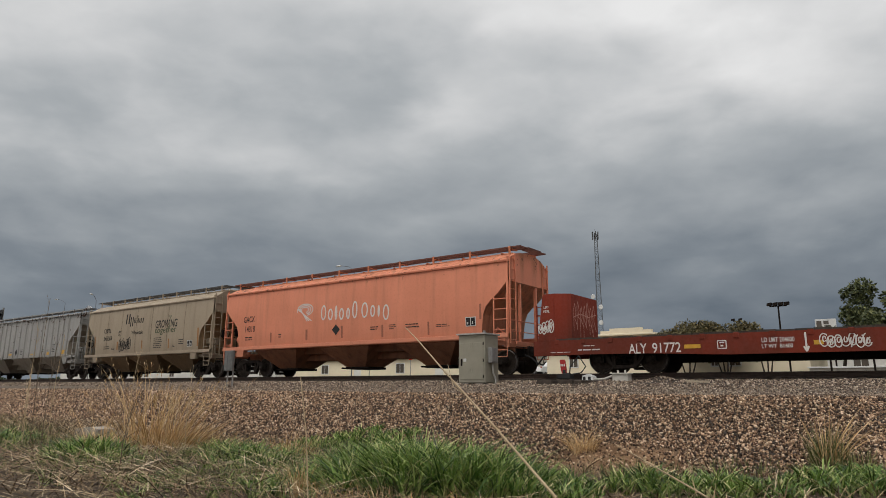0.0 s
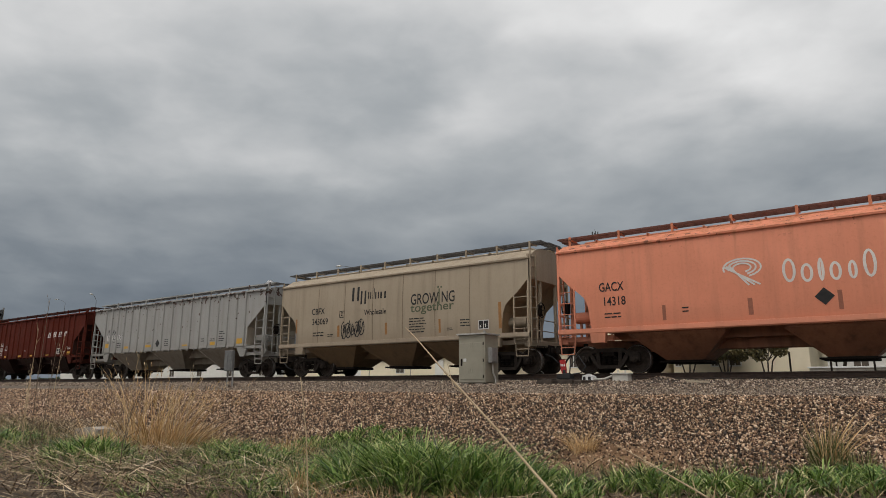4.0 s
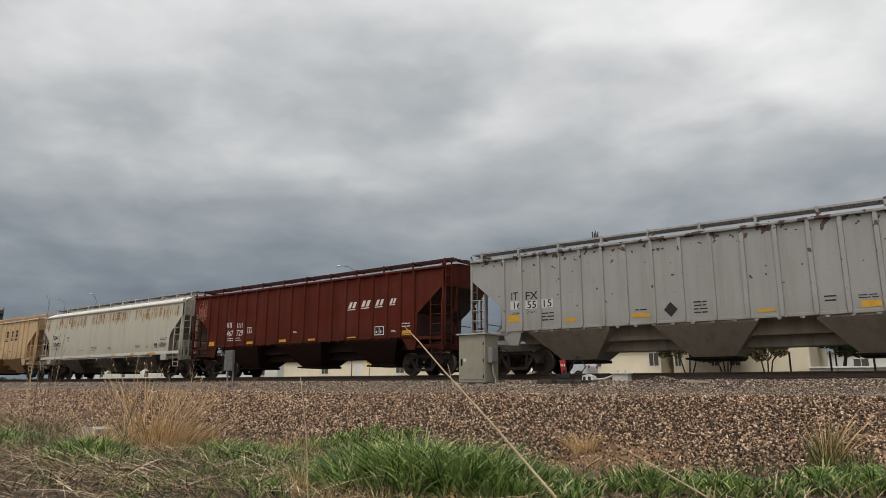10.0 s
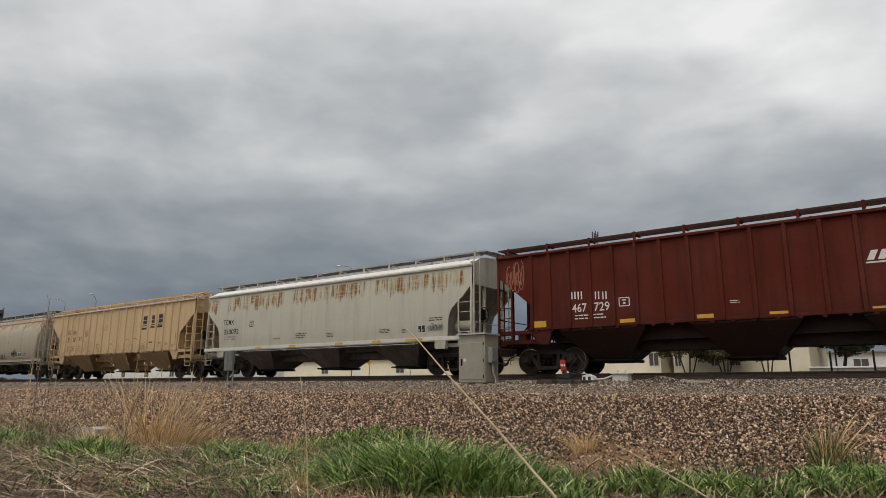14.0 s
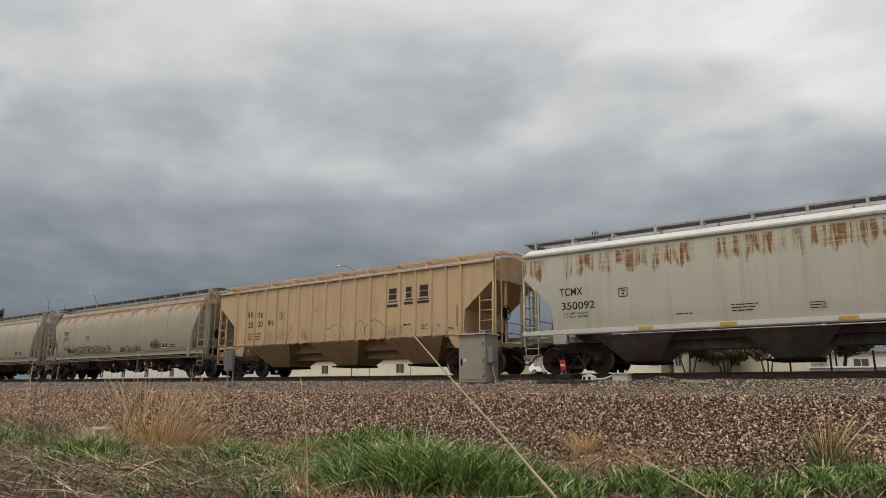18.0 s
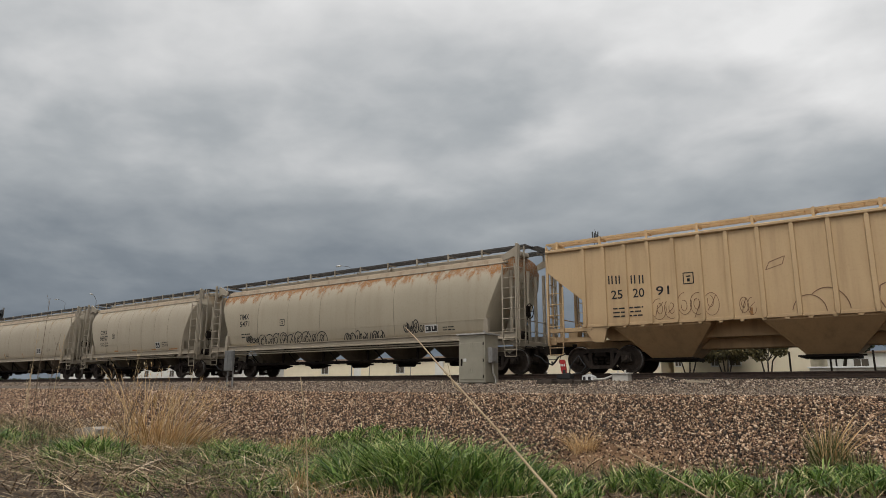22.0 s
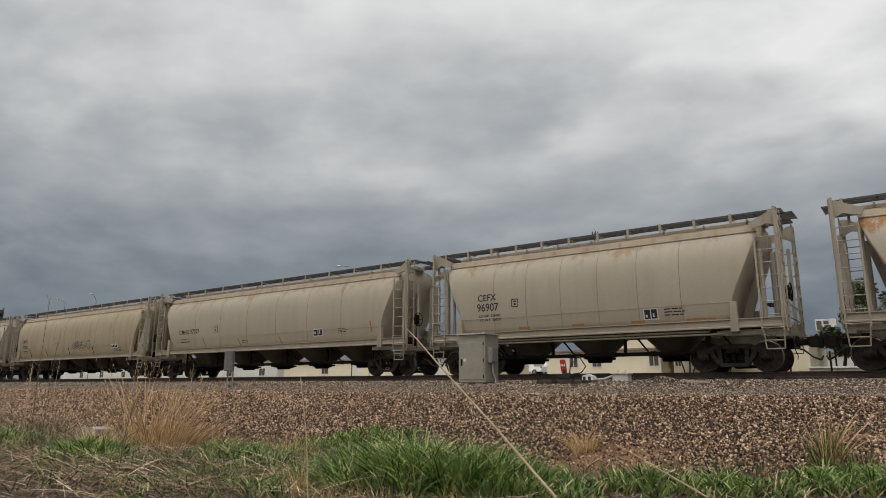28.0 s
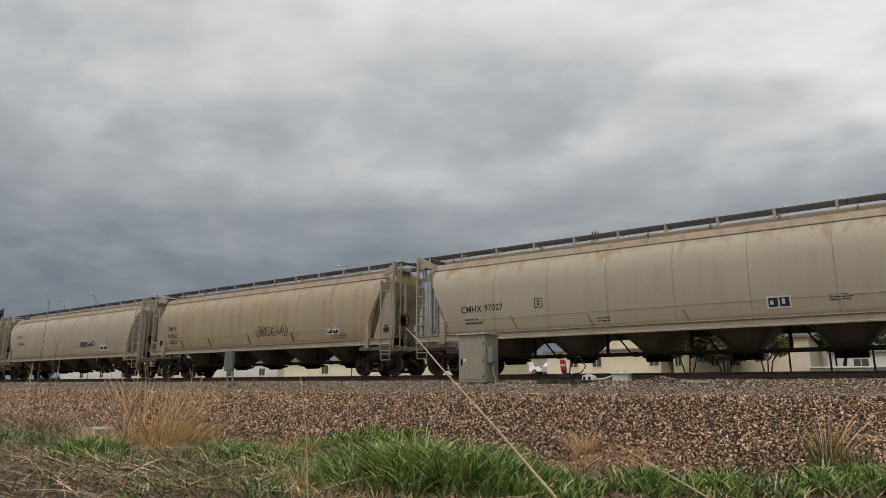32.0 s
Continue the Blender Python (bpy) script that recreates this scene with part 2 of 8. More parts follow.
def rock_field(name, label, places, material):
    """Joined angular stones. places: rows of x, y, z, size."""
    rng = np.random.default_rng(5)
    base = np.array([(1, 0.1, 0), (-1, 0, 0.1), (0, 1, 0), (0.1, -1, 0), (0, 0.1, 1), (0, 0, -1)], dtype=float)
    tri = np.array([(0, 2, 4), (2, 1, 4), (1, 3, 4), (3, 0, 4), (2, 0, 5), (1, 2, 5), (3, 1, 5), (0, 3, 5)])
    k = len(places)
    p = np.asarray(places)
    v = base[None] * rng.uniform(0.8, 1.35, (k, 6, 1))
    q = rng.normal(size=(k, 4))
    q /= np.linalg.norm(q, axis=1)[:, None]
    a, bq, c, d = q.T
    rot = np.stack([1 - 2 * (c * c + d * d), 2 * (bq * c - d * a), 2 * (bq * d + c * a), 2 * (bq * c + d * a), 1 - 2 * (bq * bq + d * d), 2 * (c * d - bq * a),
                    2 * (bq * d - c * a), 2 * (c * d + bq * a), 1 - 2 * (bq * bq + c * c)], -1).reshape(k, 3, 3)
    v = v * np.stack([np.ones(k), rng.uniform(0.6, 1, k), rng.uniform(0.45, 0.8, k)], -1)[:, None]
    v = np.einsum("kij,knj->kni", rot, v) * p[:, None, 3:4] + p[:, None, :3]
    f = tri[None] + 6 * np.arange(k)[:, None, None]
    me = bpy.data.meshes.new(name)
    me.vertices.add(k * 6)
    me.vertices.foreach_set("co", v.astype(np.float32).ravel())
    me.loops.add(k * 24)
    me.loops.foreach_set("vertex_index", f.astype(np.int32).ravel())
    me.polygons.add(k * 8)
    me.polygons.foreach_set("loop_start", np.arange(0, k * 24, 3, dtype=np.int32))
    me.update(calc_edges=True)
    me.validate()
    me.materials.append(material)
    return tagged(new(name, me), label, "gravel", kind="stuff")


def build_ballast():
    rng = random.Random(11)
    m = island("ballast_stone", [(0.0, (0.013, 0.007, 0.004)), (0.35, (0.098, 0.054, 0.031)), (0.62, (0.315, 0.186, 0.108)), (0.86, (0.62, 0.425, 0.267)), (1.0, (0.92, 0.75, 0.55))])
    grey = island("pale_ballast_stone", [(0.0, (0.02, 0.014, 0.010)), (0.4, (0.13, 0.09, 0.062)), (0.75, (0.31, 0.23, 0.163)), (1.0, (0.66, 0.56, 0.44))])
    rows = []
    for _ in range(225000):
        x, y = 1.2 - 56 * rng.random() ** 1.4, rng.uniform(-12.9, -8.5)
        if math.hypot((x + 4.15) * 0.9, (y + 12.1)) < 0.85 + 0.35 * noise.noise((x * 3, y * 3, 5)) and rng.random() < 0.72:
            continue
        if y < -11.6 and rng.random() < (-11.6 - y) * 0.75:
            continue
        rows.append((x, y, ground_z(x, y) + rng.uniform(-0.01, 0.03), (0.012 + 0.021 * rng.random() ** 1.6) * (1.0 + 0.4 * min(1.0, max(0.0, -(x + 8) / 14)))))
    rock_field("ballast_slope_stones", "loose grey-brown ballast stones on the embankment slope", rows, m)
    rows = []
    for _ in range(34000):
        x, y = 2 - 62 * rng.random() ** 1.2, rng.uniform(-5.2, -0.9)
        if abs(abs(y) - 0.76) > 0.1:
            rows.append((x, y, ground_z(x, y) + 0.005, rng.uniform(0.018, 0.045)))
    for _ in range(38000):
        x, y = rng.uniform(-34, 1.5), rng.uniform(-8.7, -5)
        rows.append((x, y, ground_z(x, y) + 0.006, rng.uniform(0.010, 0.028)))
    rock_field("ballast_shoulder_stones", "grey ballast stones along the rail", rows, grey)


# ---- track ----
def build_track():
    track = tagged(thing("railway_track", "rusty steel rails on weathered wooden ties in ballast", "track"), kind="structure")
    prof = [(-0.075, -0.18), (0.075, -0.18), (0.075, -0.165), (0.012, -0.145), (0.012, -0.05), (0.036, -0.04), (0.036, -0.006), (0.028, 0), (-0.028, 0), (-0.036, -0.006),
            (-0.036, -0.04), (-0.012, -0.05), (-0.012, -0.145), (-0.075, -0.165)]
    for s in (-1, 1):
        bm = bmesh.new()
        loft(bm, [[(x, s * 0.7535 + y, z) for y, z in prof] for x in (-420, 60)])
        part("rail", bm, M_RAIL, track)
    bm = bmesh.new()
    box(bm, (-0.11, -1.3, -0.36), (0.11, 1.3, -0.185), 0.012)
    first = part("tie", bm, M_TIE, track)
    first.location.x = 8
    bm = bmesh.new()
    for s in (-1, 1):
        for q in (-0.13, 0.13):
            box(bm, (-0.1, s * 0.7535 - 0.19, -0.187), (0.1, s * 0.7535 + 0.19, -0.176))
            rod(bm, (q * 0.5, s * 0.7535 + q * 0.75, -0.18), (q * 0.5, s * 0.7535 + q * 0.75, -0.14), 0.016)
    plate = part("tie_plate", bm, M_RAIL, first)
    for i in range(1, 110):
        o = first.copy()
        scene.collection.objects.link(o)
        o.location = (8 - 0.53 * i + random.uniform(-0.02, 0.02), random.uniform(-0.03, 0.03), 0)
        o.rotation_euler.z = random.uniform(-0.01, 0.01)
        q = plate.copy()
        scene.collection.objects.link(q)
        q.parent = o
    bm = bmesh.new()
    for i in range(110, 500):
        box(bm, (8 - 0.53 * i - 0.11, -1.3, -0.36), (8 - 0.53 * i + 0.11, 1.3, -0.185))
    part("far_ties", bm, M_TIE, track)["kind"] = "stuff"


build_ballast()
build_track()


# ---- trucks, shared by all cars ----
def lathe(bm, outline, seg=36, axis_z=0.0, x=0.0):
    """Outline of (y, radius), spun about the axle along y."""
    rings = [[(x + r * math.cos(2 * math.pi * k / seg), y, axis_z + r * math.sin(2 * math.pi * k / seg)) for k in range(seg)] for y, r in outline]
    loft(bm, rings, caps=True)


WHEEL_R = 0.457


def truck_meshes():
    got = {}

    def keep(name, bm, *mats):
        me = bpy.data.meshes.new(name)
        bmesh.ops.recalc_face_normals(bm, faces=bm.faces)
        bm.to_mesh(me)
        bm.free()
        for m in mats:
            me.materials.append(m)
        got[name] = me

    bm = bmesh.new()
    for s in (-1, 1):
        lathe(bm, [(s * 0.69, 0.10), (s * 0.69, 0.40), (s * 0.685, 0.482), (s * 0.715, 0.485), (s * 0.73, 0.458), (s * 0.825, 0.452), (s * 0.83, 0.44), (s * 0.83, 0.395), (s * 0.80, 0.38),
                   (s * 0.775, 0.20), (s * 0.82, 0.15), (s * 0.82, 0.09)])
    for f in bm.faces:
        rad = [math.hypot(v.co.x, v.co.z) for v in f.verts]
        f.material_index = 1 if min(rad) > 0.435 and max(rad) < 0.46 and len(f.verts) == 4 else 0
    lathe(bm, [(-1.02, 0.07), (1.02, 0.07)], 14)
    keep("wheelset", bm, M_WHEEL, M_TREAD)
    bm = bmesh.new()
    top = [(-1.06, 0.56), (-1.02, 0.66), (-0.62, 0.74), (-0.5, 0.82), (0.5, 0.82), (0.62, 0.74), (1.02, 0.66), (1.06, 0.56), (0.72, 0.56), (0.55, 0.66), (0.36, 0.69), (-0.36, 0.69),
           (-0.55, 0.66), (-0.72, 0.56)]
    prism(bm, top, -1.09, -0.90)
    for s in (-1, 1):
        prism(bm, [(s * 0.70, 0.60), (s * 0.62, 0.44), (s * 0.42, 0.17), (s * 0.30, 0.17), (s * 0.42, 0.33), (s * 0.56, 0.62)], -1.09, -0.91)
        prism(bm, [(s * 0.30, 0.2), (s * 0.42, 0.2), (s * 0.46, 0.70), (s * 0.34, 0.70)], -1.07, -0.92)
        prism(bm, [(s * 1.06, 0.60), (s * 1.06, 0.40), (s * 1.02, 0.36), (s * 1.0, 0.60)], -1.08, -0.92)
        prism(bm, [(s * 0.70, 0.60), (s * 0.72, 0.34), (s * 0.76, 0.36), (s * 0.78, 0.60)], -1.08, -0.92)
    prism(bm, [(-0.46, 0.26), (0.46, 0.26), (0.40, 0.15), (-0.40, 0.15)], -1.10, -0.88)
    keep("side_frame", bm, M_CAST)
    bm = bmesh.new()
    lathe(bm, [(-1.185, 0.05), (-1.17, 0.06), (-1.15, 0.065), (-1.148, 0.10), (-1.13, 0.125), (-0.95, 0.13), (-0.9, 0.10)], 14, WHEEL_R, 0.889)
    keep("bearing", bm, M_CAST)
    bm = bmesh.new()
    for x in (-0.2, 0, 0.2):
        for k in range(6):
            z = 0.275 + k * 0.05
            lathe_rings = [[(x + r * math.cos(a * math.pi / 5), -1.0 + r * math.sin(a * math.pi / 5), zz) for a in range(10)] for r, zz in ((0.07, z), (0.085, z + 0.012), (0.085, z + 0.026), (0.07, z + 0.038))]
            loft(bm, lathe_rings)
    keep("spring_nest", bm, M_STEEL)
    bm = bmesh.new()
    box(bm, (-0.2, -1.12, 0.55), (0.2, 1.12, 0.69), 0.02)
    box(bm, (-0.28, -0.5, 0.5), (0.28, 0.5, 0.76), 0.02)
    for s in (-1, 1):
        box(bm, (s * 0.36 - 0.05, -0.95, 0.36), (s * 0.36 + 0.05, 0.95, 0.46))
    keep("truck", bm, M_STEEL)
    return got


TRUCK = truck_meshes()
WHEELSETS = []


def add_truck(car, x):
    t = new("truck", TRUCK["truck"])
    t.parent, t.location.x = car, x
    for turn in (0, math.pi):
        for name in ("side_frame", "bearing", "spring_nest"):
            o = new(name, TRUCK[name])
            o.parent, o.rotation_euler.z = t, turn
            if name == "spring_nest":
                tagged(o, kind="stuff")
        o = new("bearing", TRUCK["bearing"])
        o.parent, o.rotation_euler.z, o.location = t, turn, (-1.778 * math.cos(turn), 0, 0)
    for s in (-1, 1):
        w = new("wheelset", TRUCK["wheelset"])
        w.parent, w.location = t, (s * 0.889, 0, WHEEL_R)
        WHEELSETS.append((w, s * 0.889))
    return t


# ---- lettering that follows a car's side ----
def side_text(car, text, x, z, height, side, material, width=None, name="lettering", spacing=1.0):
    """text with its lower left corner at x, z on the side facing the camera; side(z) is the half width there."""
    cu = bpy.data.curves.new("letters", "FONT")
    cu.body, cu.size, cu.space_character, cu.resolution_u = text, height / 0.69, spacing, 3
    cu.offset = 0.015 * height
    tmp = new("letters", cu)
    me = bpy.data.meshes.new_from_object(tmp.evaluated_get(bpy.context.evaluated_depsgraph_get()))
    bpy.data.objects.remove(tmp)
    bpy.data.curves.remove(cu)
    me.name = name
    xs = [v.co.x for v in me.vertices]
    k = width / max(xs) if width else 1.0
    for v in me.vertices:
        vx, vz = x + v.co.x * k, z + v.co.y
        v.co = (vx, -side(vz) - 0.007, vz)
    me.materials.append(material)
    ob = new(name, me)
    ob.parent = car
    return tagged(ob, kind="stuff") if height < 0.1 else ob


def side_shape(car, name, polys, side, material, label="", lift=0.006):
    """Flat painted shapes; each polygon is a list of (x, z)."""
    verts, faces = [], []
    for poly in polys:
        faces.append(tuple(range(len(verts), len(verts) + len(poly))))
        verts += [(x, -side(z) - lift - 0.00025 * (len(faces) % 40), z) for x, z in poly]
    ob = raw(name, verts, faces, material, car, label)
    return tagged(ob, kind="stuff") if name == "small_print" else ob


def quad(x0, z0, x1, z1):
    return [(x0, z0), (x1, z0), (x1, z1), (x0, z1)]


def stroke(pts, w):
    """Polygons that follow a painted line."""
    out = []
    for (x0, z0), (x1, z1) in zip(pts, pts[1:]):
        d = math.hypot(x1 - x0, z1 - z0) or 1
        nx, nz = -(z1 - z0) / d * w / 2, (x1 - x0) / d * w / 2
        out.append([(x0 - nx, z0 - nz), (x1 - nx, z1 - nz), (x1 + nx, z1 + nz), (x0 + nx, z0 + nz)])
    return out


def loop(cx, cz, rx, rz, a0=0, a1=360, n=16):
    return [(cx + rx * math.cos(radians(a0 + (a1 - a0) * k / n)), cz + rz * math.sin(radians(a0 + (a1 - a0) * k / n))) for k in range(n + 1)]


def bars(x, z, widths, rows, h=0.07, gap=0.05, seed=1):
    """Small print as plain bars of a word's length."""
    r = random.Random(seed)
    out = []
    total = sum(widths) + 0.05 * (len(widths) - 1)
    for k in range(rows):
        px, zz = x, z - k * (h + gap)
        end = x + total * r.uniform(0.8, 1.0)
        while px < end - 0.05:
            w = min(r.uniform(0.10, 0.30), end - px)
            out.append(quad(px, zz, px + w, zz + 0.7 * h))
            px += w + 0.035
    return out


# ---- covered hopper cars ----
def shell(bm, prof, zb_at, length, side, zeave, roof, k=7):
    """The body from end to end. zb_at: (distance from the end, lower edge) rows; roof: (y, z) from the eave to the ridge."""
    rings = []
    stations = [(-length / 2 + d, z) for d, z in zb_at] + [(length / 2 - d, z) for d, z in reversed(zb_at)]
    mid = len(zb_at)
    more = [(-length / 2 + zb_at[-1][0] + (length - 2 * zb_at[-1][0]) * i / 16, zb_at[-1][1]) for i in range(1, 16)]
    stations[mid:mid] = more
    for x, zb in stations:
        half = [(side(zb + (zeave - zb) * i / k), zb + (zeave - zb) * i / k) for i in range(k + 1)] + roof
        rings.append([(x, -y, z) for y, z in half] + [(x, y, z) for y, z in reversed(half[:-1])])
    loft(bm, rings)


def hopper(car, x0, x1, zt, zo, w, material, out=0.55, ytop=1.5, name="hopper"):
    """One bay between x0 and x1: four slope sheets down to an outlet gate."""
    c, bm = (x0 + x1) / 2, bmesh.new()
    a = [(x0, -ytop, zt), (x1, -ytop, zt), (x1, ytop, zt), (x0, ytop, zt)]
    mid = [(x0 + 0.02, -ytop, zt - 0.12), (x1 - 0.02, -ytop, zt - 0.12), (x1 - 0.02, ytop, zt - 0.12), (x0 + 0.02, ytop, zt - 0.12)]
    b = [(c - w / 2, -out, zo), (c + w / 2, -out, zo), (c + w / 2, out, zo), (c - w / 2, out, zo)]
    loft(bm, [a, mid, b])
    h = part(name, bm, material, car)
    for s in (-1, 1):
        bm = bmesh.new()
        rings = []
        for f in (0.0, 1.0):
            y, z, wx = -(ytop + (out - ytop) * f), zt - 0.12 + (zo - zt + 0.12) * f, ((x1 - x0) / 2 - 0.02) * (1 - f) + w / 2 * f
            rings.append([(c + s * (wx - 0.05), y - 0.02, z - 0.01), (c + s * (wx + 0.03), y - 0.02, z - 0.01), (c + s * (wx + 0.03), y + 0.03, z), (c + s * (wx - 0.05), y + 0.03, z)])
        loft(bm, rings)
        part("slope_flange", bm, material, h)
    bm = bmesh.new()
    box(bm, (c - w / 2 - 0.06, -out - 0.08, zo - 0.10), (c + w / 2 + 0.06, out + 0.08, zo), 0.015)
    box(bm, (c - w / 2 - 0.25, -out - 0.12, zo - 0.07), (c + w / 2 + 0.25, -out - 0.06, zo - 0.02))
    rod(bm, (c - w / 2 - 0.2, -out - 0.16, zo - 0.05), (c - w / 2 - 0.2, out + 0.16, zo - 0.05), 0.035)
    part("outlet_gate", bm, M_STEEL, h)
    return h


def centre_sill(car, L, zt, zridge, dark):
    """The spine under the bays and the slope sheets that rise over it between them."""
    bm = bmesh.new()
    for s in (-1, 1):
        box(bm, (-L / 2 + 0.5, min(s * 0.2, s * 0.34), 0.74), (L / 2 - 0.5, max(s * 0.2, s * 0.34), zridge), 0.01)
    part("centre_sill", bm, dark, car)
    bm = bmesh.new()
    prism(bm, [(-L / 2 + 1.5, zt), (L / 2 - 1.5, zt), (L / 2 - 2.0, zridge - 0.08), (-L / 2 + 2.0, zridge - 0.08)], -0.85, 0.85)
    part("slope_sheet", bm, dark, car)


def slope_shade(body, grime):
    """Shade under the overhangs, put into colour: slope sheets and end walls take the grimy bay paint; the top is left
    as painted.
    """
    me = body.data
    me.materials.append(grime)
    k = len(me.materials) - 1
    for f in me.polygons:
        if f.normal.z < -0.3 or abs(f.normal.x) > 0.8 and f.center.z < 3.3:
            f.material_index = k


def ladder(bm, x0, x1, y, z0, z1, stepz=0.38, r=0.017):
    for x in (x0, x1):
        box(bm, (x - 0.025, y - 0.02, z0), (x + 0.025, y + 0.02, z1))
    z = z0 + 0.12
    while z < z1:
        rod(bm, (x0, y - 0.015, z), (x1, y - 0.015, z), r, 5)
        z += stepz


def cross_ladder(bm, x, y0, y1, z0, z1, stepz=0.38):
    for y in (y0, y1):
        box(bm, (x - 0.02, y - 0.025, z0), (x + 0.02, y + 0.025, z1))
    z = z0 + 0.12
    while z < z1:
        rod(bm, (x, y0, z), (x, y1, z), 0.017, 5)
        z += stepz


def coupler(car, x, s):
    """Draft gear, coupler head and air hose beyond the end sill; s is the end's direction."""
    bm = bmesh.new()
    box(bm, (x - 0.5 * s, -0.24, 0.68), (x + 0.05 * s, 0.24, 1.06), 0.02)
    box(bm, (x, -0.10, 0.78), (x + 0.34 * s, 0.10, 0.96), 0.02)
    loft(bm, [[(x + q * s, y - 0.01, 0.87 + z) for y, z in ((-w, -h), (w * 0.8, -h), (w * 0.8, h), (-w, h))] for q, w, h in ((0.26, 0.10, 0.09), (0.36, 0.20, 0.15), (0.56, 0.22, 0.16), (0.66, 0.15, 0.13), (0.70, 0.06, 0.10))])
    part("coupler", bm, M_STEEL, car)
    bm = bmesh.new()
    pipe(bm, [(x - 0.05 * s, -0.34, 0.72), (x + 0.22 * s, -0.36, 0.62), (x + 0.42 * s, -0.30, 0.42), (x + 0.6 * s, -0.14, 0.34), (x + 0.66 * s, -0.05, 0.46)], 0.028, 7)
    part("air_hose", bm, M_BLACK, car)
    bm = bmesh.new()
    pipe(bm, [(x + 0.42 * s, -0.05, 1.02), (x + 0.16 * s, -0.2, 0.98), (x + 0.10 * s, -1.25, 0.98), (x + 0.14 * s, -1.42, 0.62), (x + 0.14 * s, -1.5, 0.60)], 0.014, 6)
    part("cut_lever", bm, M_STEEL, car, "thin uncoupling rod")
    bm = bmesh.new()
    for k in range(9):
        z = 0.98 - 0.07 * k
        rod(bm, (x + (0.05 + 0.03 * math.sin(k)) * s, -0.62, z), (x + (0.05 + 0.03 * math.sin(k + 1)) * s, -0.60, z - 0.075), 0.012, 5)
    part("chain", bm, M_STEEL, car, "hanging brake chain")


def slats(name, boxes, material, parent=None, label=""):
    """Many plain bars as one mesh; boxes: rows of lower and upper corner."""
    verts, faces = [], []
    for (x0, y0, z0), (x1, y1, z1) in boxes:
        k = len(verts)
        verts += [(x0, y0, z0), (x1, y0, z0), (x1, y1, z0), (x0, y1, z0), (x0, y0, z1), (x1, y0, z1), (x1, y1, z1), (x0, y1, z1)]
        faces += [tuple(k + q for q in f) for f in ((3, 2, 1, 0), (4, 5, 6, 7), (0, 1, 5, 4), (1, 2, 6, 5), (2, 3, 7, 6), (3, 0, 4, 7))]
    ob = raw(name, verts, faces, material, parent, label)
    return tagged(ob, kind="stuff") if len(boxes) > 1 else ob


def roof_walk(car, length, zr, material, posts, tint, overhang=0.25, ywalk=0.72, edge=None):
    """Running boards of open grating on brackets, and the hatch trough between them."""
    for s in (-1, 1):
        y, x = s * ywalk, length / 2 + overhang
        bars_ = [((-x, y - 0.25 + 0.0625 * k, zr - 0.022), (x, y - 0.242 + 0.0625 * k, zr + 0.012)) for k in range(9)]
        bars_ += [((q, y - 0.25, zr - 0.016), (q + 0.02, y + 0.25, zr + 0.006)) for q in np.arange(-x, x, 0.3)]
        board = slats("running_board", bars_, tint, car, "grated steel running board")
        for q in (-0.268, 0.268):
            slats("edge_angle", [((-x, y + q - 0.012, zr - 0.034), (x, y + q + 0.012, zr + 0.024))], edge or tint, board)
        for i in range(posts):
            px = -length / 2 + 0.25 + (length - 0.5) * i / (posts - 1)
            bm = bmesh.new()
            outer, inner = y + s * 0.30, y - s * 0.25
            prism(bm, [(px - 0.04, zr - 0.30), (px + 0.04, zr - 0.30), (px + 0.04, zr + 0.045), (px - 0.04, zr + 0.045)], min(outer, outer - s * 0.035), max(outer, outer - s * 0.035))
            box(bm, (px - 0.035, min(inner, outer - s * 0.04), zr - 0.075), (px + 0.035, max(inner, outer - s * 0.04), zr - 0.036))
            part("bracket", bm, material, board)
    bm = bmesh.new()
    box(bm, (-length / 2 + 0.5, -0.32, zr - 0.25), (length / 2 - 0.5, 0.32, zr - 0.06), 0.03)
    trough = part("hatch_cover", bm, material, car)
    for i in range(9):
        px = -length / 2 + 1 + (length - 2) * i / 8
        bm = bmesh.new()
        box(bm, (px - 0.03, -0.38, zr - 0.12), (px + 0.03, 0.38, zr - 0.03))
        part("hatch_batten", bm, material, trough)
    for s in (-1, 1):
        x = s * (length / 2 + 0.1)
        slats("end_platform", [((x - 0.2, -0.5 + 0.06 * k, zr - 0.02), (x + 0.2, -0.49 + 0.06 * k, zr + 0.012)) for k in range(17)] + [((x + q - 0.01, -0.5, zr - 0.03), (x + q + 0.01, 0.5, zr + 0.015)) for q in (-0.2, 0.2)], tint, car)


